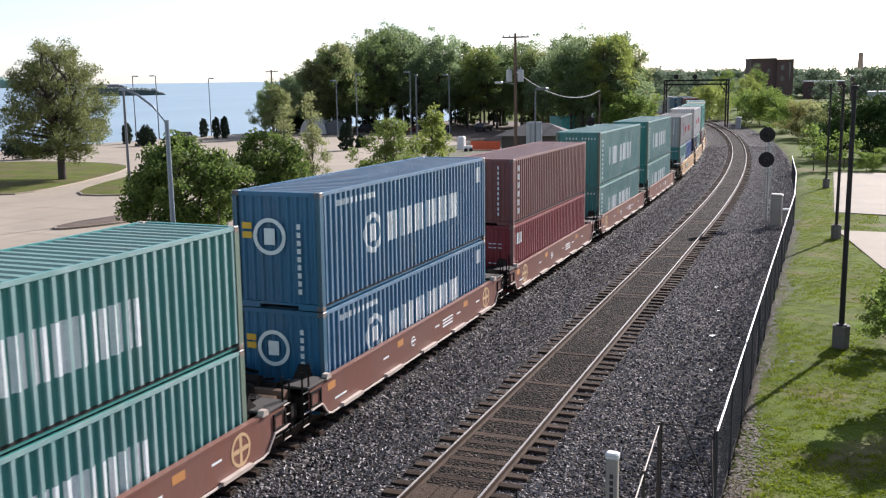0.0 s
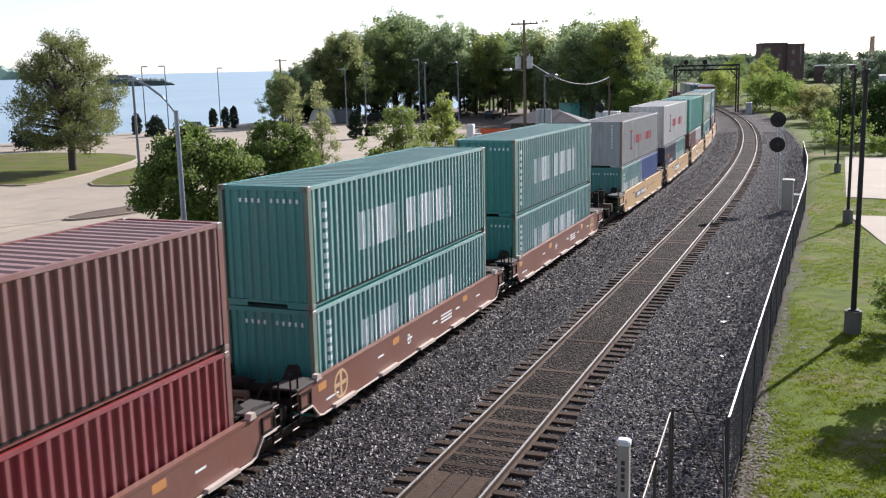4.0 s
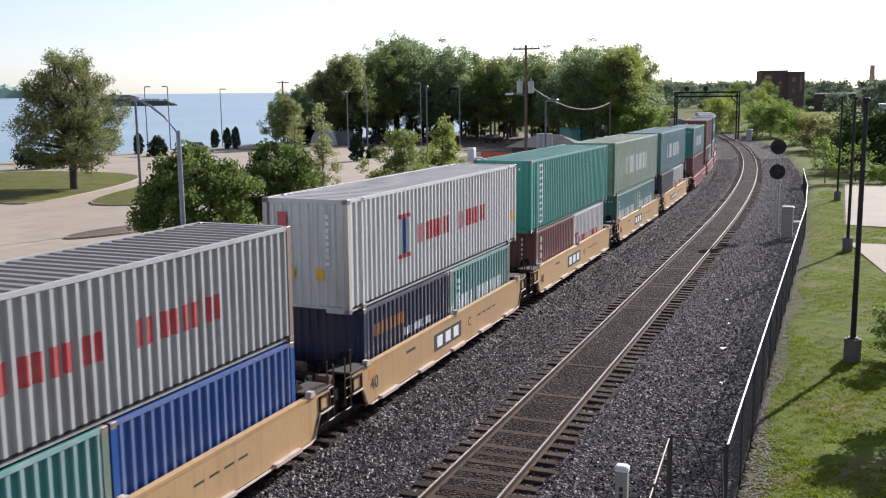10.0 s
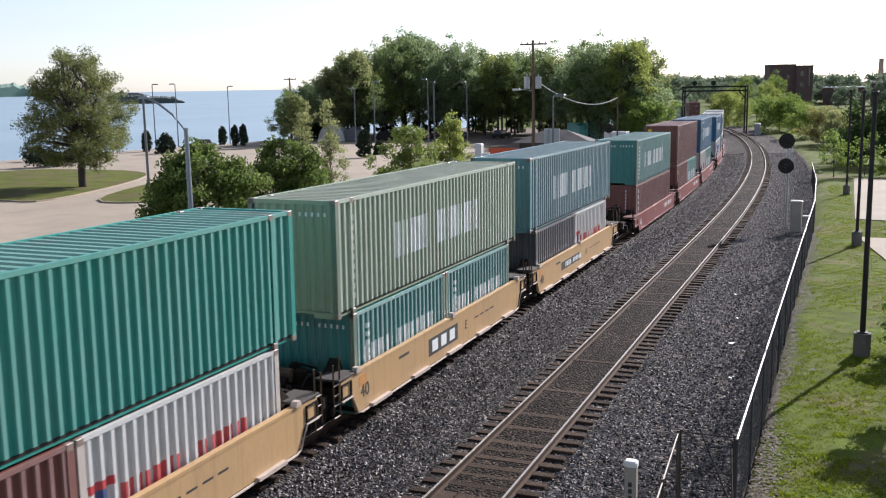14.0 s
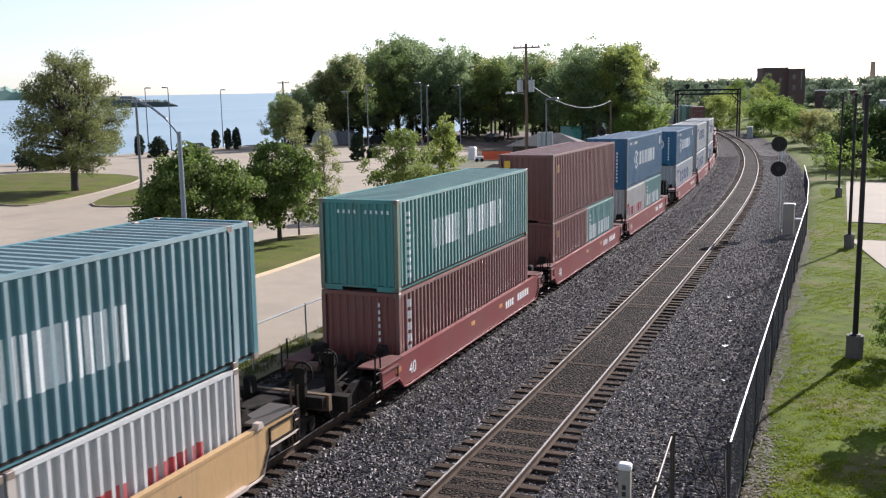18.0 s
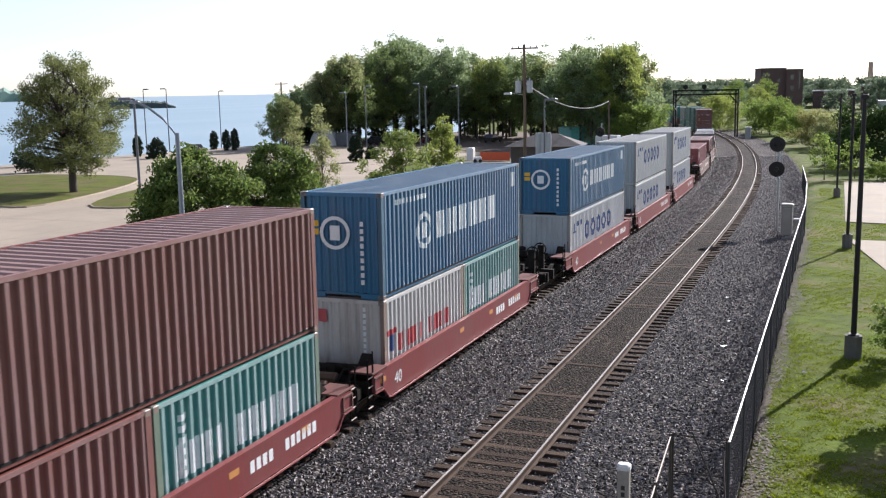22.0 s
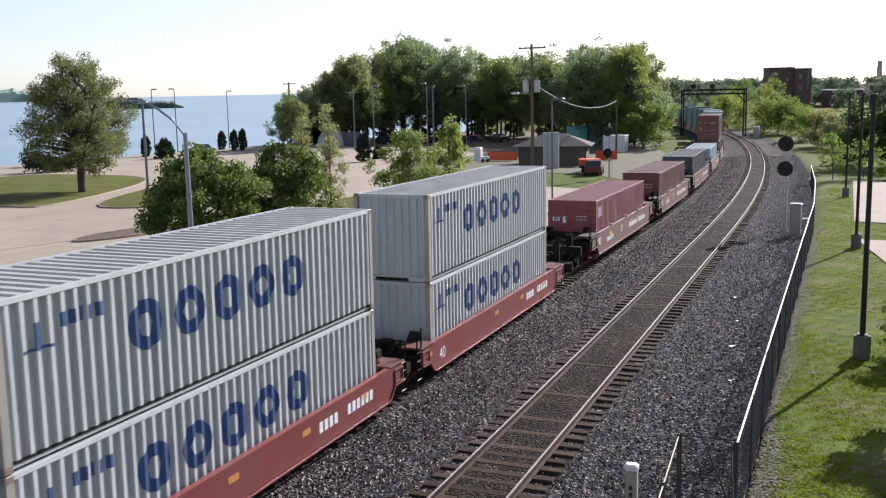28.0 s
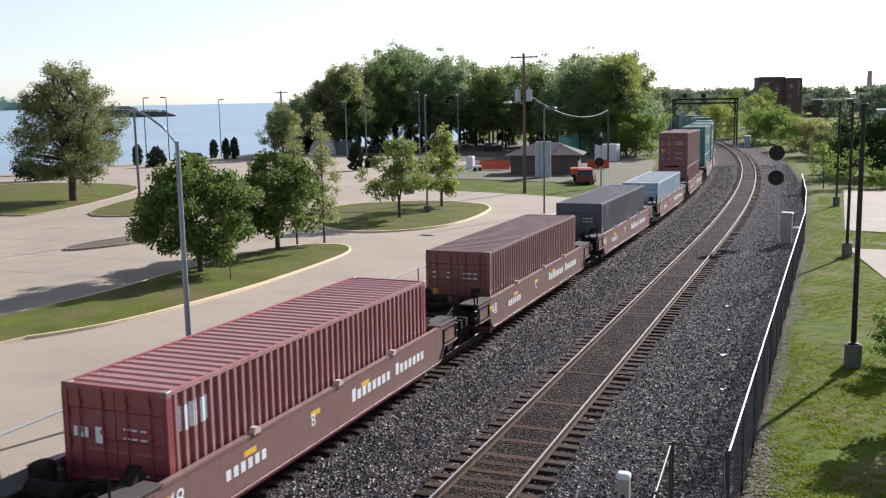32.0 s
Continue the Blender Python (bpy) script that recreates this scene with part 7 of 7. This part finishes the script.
def build_trees():
    big = crown_tree(21, [(2.7, 2.6), (4.2, 4.9), (6.0, 5.7), (8.2, 5.2), (10.4, 4.0), (12.2, 2.4), (13.6, 0.7)], 340, 46000, 0.108, 0.85, 0.42, 2.5, M_LEAF_BIG, 30, 0.6, 3)
    plant("broad_tree", big, -64.8, 70.4, "broad oval tree with olive spring leaves on a grass strip", "tree", 0.91, 20)
    round_a = crown_tree(22, [(1.2, 1.4), (1.9, 2.7), (3.0, 3.1), (4.2, 2.6), (5.2, 1.6), (5.8, 0.6)], 120, 23000, 0.11, 0.62, 0.15, 1.3, M_LEAF_FRESH, 14, 0.7, 3)
    round_b = crown_tree(23, [(1.2, 1.1), (1.9, 2.1), (3.0, 2.4), (4.2, 2.0), (5.0, 1.3), (5.6, 0.5)], 90, 15000, 0.11, 0.58, 0.13, 1.3, M_LEAF_FRESH, 12, 0.7, 3)
    plant("round_tree", round_a, -29.0, 39.8, "round-headed tree with dense dark green leaves", "tree", 1.0, 0, group="trees on the island")
    plant("round_tree", round_b, -29.5, 47.9, "round-headed tree with dense dark green leaves", "tree", 1.0, 80, group="trees on the island")
    thin = crown_tree(24, [(1.0, 0.5), (2.2, 0.8), (4.0, 0.7), (5.6, 0.45), (6.8, 0.15)], 60, 6000, 0.06, 0.36, 0.06, 0.9, M_LEAF_OLIVE, 8, 0.3)
    plant("sapling", thin, -28.5, 51.6, "thin sapling with sparse olive leaves", "tree", 1.15, 40)
    plant("sapling", thin, -29.8, 50.6, "thin sapling with sparse olive leaves", "tree", 1.05, 140)
    pale = crown_tree(25, [(1.6, 0.9), (2.4, 2.1), (3.6, 2.3), (4.8, 1.6), (5.8, 0.5)], 80, 6400, 0.11, 0.5, 0.12, 1.4, M_LEAF_OLIVE, 10, 0.5, 2)
    plant("young_tree", pale, -29.2, 64.2, "young spreading tree with sparse pale green leaves", "tree", 1.0, 0, group="trees on the island", leaf=M_LEAF_YOUNG)
    tall = crown_tree(28, [(1.5, 0.7), (2.2, 1.6), (3.4, 1.6), (4.8, 1.1), (6.2, 0.4), (6.7, 0.1)], 70, 5600, 0.11, 0.45, 0.11, 1.5, M_LEAF_LIGHT, 10, 0.5)
    plant("young_tree", tall, -29.2, 72.4, "young upright tree with bright yellow-green leaves", "tree", 1.0, 70, group="trees on the island")
    cone = crown_tree(26, [(0.15, 0.55), (0.8, 0.72), (1.8, 0.74), (2.6, 0.55), (3.1, 0.2)], 220, 9000, 0.085, 0.2, 0.08, 0.2, M_EVERGREEN, 8, 0.9)
    dome = crown_tree(29, [(0.1, 1.1), (0.8, 1.3), (1.6, 1.15), (2.3, 0.7), (2.7, 0.2)], 260, 9000, 0.09, 0.24, 0.08, 0.2, M_EVERGREEN, 8, 0.9)
    for x, y, me, s, zs in ((-100.3, 123.3, cone, 1.02, 1), (-93.9, 119.7, dome, 1.1, 1), (-100.7, 144.0, cone, 1.0, 1), (-95.9, 140.7, cone, 0.85, 1.3), (-94.7, 141.4, cone, 0.85, 1.35), (-58.8, 115.7, cone, 1.15, 1.0), (-59.9, 122.5, dome, 0.75, 0.9)):
        plant("clipped_evergreen", me, x, y, "clipped dark evergreen bush in the car park", "bush", s, x * 11, group="evergreens in the car park", zs=zs)
    low = tree_meshes(27, 2.4, 1.6, 0.2, 900, 0.22, 0.8, 0.08, leaf=M_EVERGREEN, limbs=9, low=0.1, sub=3)
    for x, y, s in ((-91.2, 91.6, 0.9), (-90.0, 93.0, 0.75), (-90.0, 95.5, 0.7), (-100.5, 101, 0.8)):
        plant("shore_bush", low, x, y, "dark low bush along the shore", "bush", s, y * 9, group="bushes on the shore")




def build_far():
    # far bank, headland and distant tree line
    def ridge(name, pts, depth, label, seed, material, amp, k):
        sh, n = Shape(), 140
        for i in range(n + 1):
            t = i / n * (len(pts) - 1)
            j = min(int(t), len(pts) - 2)
            f = t - j
            x, y, h = (pts[j][c] * (1 - f) + pts[j + 1][c] * f for c in range(3))
            h = max(0.3, h * (1 + amp * noise.noise((t * k, seed, 0)) + amp * 0.6 * noise.noise((t * k * 4.3, seed, 3))))
            a = math.atan2(y, x)
            sh.v += [(x, y, -3.6), (x, y, -3.4 + h * 0.75), (x + math.cos(a) * depth * 0.3, y + math.sin(a) * depth * 0.3, -3.4 + h), (x + math.cos(a) * depth, y + math.sin(a) * depth, -3.4)]
        sh.f = [(4 * i + q, 4 * i + q + 1, 4 * i + q + 5, 4 * i + q + 4) for i in range(n) for q in range(3)]
        solid(name, sh, material, label, "far shore", kind="structure")
    ridge("backdrop", [(-2140, 1860, 38), (-2090, 2070, 36), (-2030, 2160, 20), (-1900, 2300, 6), (-1500, 2500, 1.5)], 300, "wooded far bank of the river, haze put into its colour", 1.0, M_HILL, 0.3, 3)
    ridge("headland", [(-662, 757, 2), (-655, 757, 12), (-640, 775, 10), (-625, 785, 7), (-612, 795, 6.5), (-601, 800, 1)], 60, "dark wooded headland in the river", 2.0, M_HEAD, 0.3, 3)
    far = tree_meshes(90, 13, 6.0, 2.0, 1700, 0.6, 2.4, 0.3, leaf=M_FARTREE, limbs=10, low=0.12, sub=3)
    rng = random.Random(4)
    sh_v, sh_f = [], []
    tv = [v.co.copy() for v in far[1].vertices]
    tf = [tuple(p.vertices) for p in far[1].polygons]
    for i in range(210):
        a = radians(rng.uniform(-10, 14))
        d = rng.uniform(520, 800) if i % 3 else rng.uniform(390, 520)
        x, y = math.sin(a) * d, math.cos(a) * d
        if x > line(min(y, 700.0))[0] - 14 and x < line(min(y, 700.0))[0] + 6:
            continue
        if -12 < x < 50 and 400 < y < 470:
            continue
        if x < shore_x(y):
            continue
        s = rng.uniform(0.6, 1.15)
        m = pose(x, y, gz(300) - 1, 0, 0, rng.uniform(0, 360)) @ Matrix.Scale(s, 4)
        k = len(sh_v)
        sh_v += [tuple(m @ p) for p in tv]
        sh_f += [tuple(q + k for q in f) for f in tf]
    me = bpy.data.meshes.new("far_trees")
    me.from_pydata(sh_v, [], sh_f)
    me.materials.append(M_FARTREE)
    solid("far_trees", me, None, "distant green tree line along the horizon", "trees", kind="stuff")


M_HEAD = mat("dark_headland", (0.075, 0.1, 0.09), 0.95, second=(0.05, 0.07, 0.065), scale=0.02)


def build_verge():
    sheet("pavement", [(0.75, 58.6), (2.6, 46.8), (9, 25), (16, 25), (16, 57.7), (1.3, 58.2)], VERGE_Z + 0.05, M_CONCRETE, "pale concrete path beside the grass", "path")
    sheet("parking_bay", [(0.75, 97.0), (0.7, 66.5), (20, 63), (30, 97)], VERGE_Z + 0.05, M_CONCRETE, "pale concrete parking area beside the grass", "car park")
    # bare clods where the grass thins out along the fence
    strip, pick = Shape(), random.Random(6)
    for i in range(6000):
        y = 17.5 + 45 * pick.random() ** 1.3
        w = 0.5 + 0.7 * noise.noise((y * 0.21, 7, 0))
        x = -1.58 + abs(pick.gauss(0, 0.4)) * max(0.2, w) * 1.2
        z = ground_z(x, y) + 0.05 * noise.noise((x * 0.15, y * 0.15, 0)) + 0.018
        a, q = pick.uniform(0, 6.28), pick.uniform(0.015, 0.05)
        strip.add([(x + math.cos(a + k) * q * (0.7 + 0.6 * pick.random()), y + math.sin(a + k) * q * (0.7 + 0.6 * pick.random()), z + 0.01 * pick.random()) for k in (0, 1.6, 3.1, 4.7)], [(0, 1, 2, 3)])
    me = bpy.data.meshes.new("bare_earth")
    me.from_pydata(strip.v, [], strip.f)
    me.materials.append(M_CLOD)
    solid("bare_earth", me, None, "bare brown earth clods along the fence's foot", "bare earth", kind="stuff")
    # rough weeds and earth under the road's fence
    sheet("fence_strip", [(-17.1, -20), (-17.1, 62), (-15.5, 62), (-15.5, -20)], LOT_Z + 0.012, M_EARTH, "weedy bare earth strip under the road's fence", "ground")
    rw = np.random.default_rng(14)
    k = 26000
    wx, wy = -16.4 + rw.normal(0, 0.33, k), 8 + 54 * rw.random(k) ** 1.4
    ww = np.sin(wy * 2.1) + np.sin(wy * 5.3 + wx * 4) + np.sin(wx * 7 - wy * 1.3)
    wk = (ww > -0.6) & (wx < -15.5) & (wx > -17.1)
    wx, wy, ww = wx[wk], wy[wk], ww[wk]
    k = len(wx)
    wz = np.array([gz(float(q)) for q in wy]) + LOT_Z + 0.01
    wh, wa, wd = rw.uniform(0.03, 0.1, k) * (1.1 + 0.4 * ww), rw.uniform(0, 6.28, k), rw.uniform(0.008, 0.018, k)
    wl = rw.normal(0, 0.04, (k, 2))
    wv = np.stack([np.stack([wx - np.cos(wa) * wd, wy - np.sin(wa) * wd, wz], 1), np.stack([wx + np.cos(wa) * wd, wy + np.sin(wa) * wd, wz], 1), np.stack([wx + wl[:, 0], wy + wl[:, 1], wz + wh], 1)], 1).reshape(-1, 3)
    me = bpy.data.meshes.new("weeds")
    me.from_pydata(wv.tolist(), [], np.arange(3 * k).reshape(-1, 3).tolist())
    me.materials.append(M_WEED)
    solid("weeds", me, None, "tufts of olive weeds under the road's fence", "weeds", kind="stuff")
    for x, y, s in ((-3.2, 32.8, 0.13), (-2.8, 28.7, 0.11), (-0.6, 29.6, 0.09), (-4.6, 27.2, 0.06), (-3.9, 41.0, 0.1), (-3.4, 36.6, 0.07)):
        z = gz(y) + (VERGE_Z + 0.03 if x > -1.5 else -0.28)
        solid("litter", Shape().add([(-s, -s * 0.5, 0.02), (s, -s * 0.6, 0.05), (s * 0.9, s * 0.6, 0.02), (-s * 0.8, s * 0.5, 0.06), (0, 0, 0.0)], [(0, 1, 2), (0, 2, 3), (0, 4, 1)]), M_WHITE, "crumpled scrap of white litter lying on the ground", "litter", pose(x, y, z, 0, 0, 40 * x))
    # blades, thick in clumps and thin between them
    rng = np.random.default_rng(8)
    n = 330000
    y = 16 + 74 * rng.random(n) ** 1.7
    x = rng.uniform(-1.55, 7.5, n)
    waves = [(rng.uniform(2.5, 14.0), rng.uniform(0, 6.28), rng.uniform(0, 6.28)) for _ in range(14)]
    lump = sum(np.sin(k * (x * math.cos(a) + y * math.sin(a)) + b) for k, a, b in waves) / 14 ** 0.5
    bare = np.array([noise.noise((float(p) * 0.45, float(q) * 0.45, 3)) > 0.36 or p < -1.4 + max(0.0, 0.25 + 0.6 * noise.noise((float(q) * 0.21, 7, 0))) * 0.7 for p, q in zip(x, y)])
    paved = ((x > 0.6) & (y > 66)) | ((x > 3.2) & (y > 45)) | ((y > 46.5) & (y < 58.6) & (x > 0.75 + (58.6 - y) * 0.16))
    keep = ~paved & ~(bare & (rng.random(n) < 0.85)) & (rng.random(n) < 0.3 + 0.45 * (lump + 1))
    x, y, lump = x[keep], y[keep], lump[keep]
    n = len(x)
    z = np.array([ground_z(float(p), float(q)) for p, q in zip(x, y)])
    h = rng.uniform(0.012, 0.045, n) * (1 + 0.5 * np.clip(lump, -0.5, 1.6))
    a = rng.uniform(0, 6.28, n)
    w = rng.uniform(0.011, 0.022, n)
    lean = rng.normal(0, 0.035, (n, 2))
    v = np.stack([np.stack([x - np.cos(a) * w, y - np.sin(a) * w, z], 1), np.stack([x + np.cos(a) * w, y + np.sin(a) * w, z], 1), np.stack([x + lean[:, 0], y + lean[:, 1], z + h], 1)], 1).reshape(-1, 3)
    me = bpy.data.meshes.new("grass")
    me.from_pydata(v.tolist(), [], np.arange(3 * n).reshape(-1, 3).tolist())
    me.materials.append(M_BLADE)
    solid("grass", me, None, "short mown green grass on the verge", "grass", kind="stuff")


build_ground()
build_ballast()
build_lot()
build_fences()
build_lamps()
build_poles()
build_signals()
build_markers()
build_buildings()
build_trees()
build_woods()
build_far()
build_verge()
build_stones()
build_tracks()


# ---- what moves ----
def motions():
    for ob, u, m in MOVING:
        walk(ob, [(t, train_pose(u, t) @ m) for t in range(0, 33)])


motions()
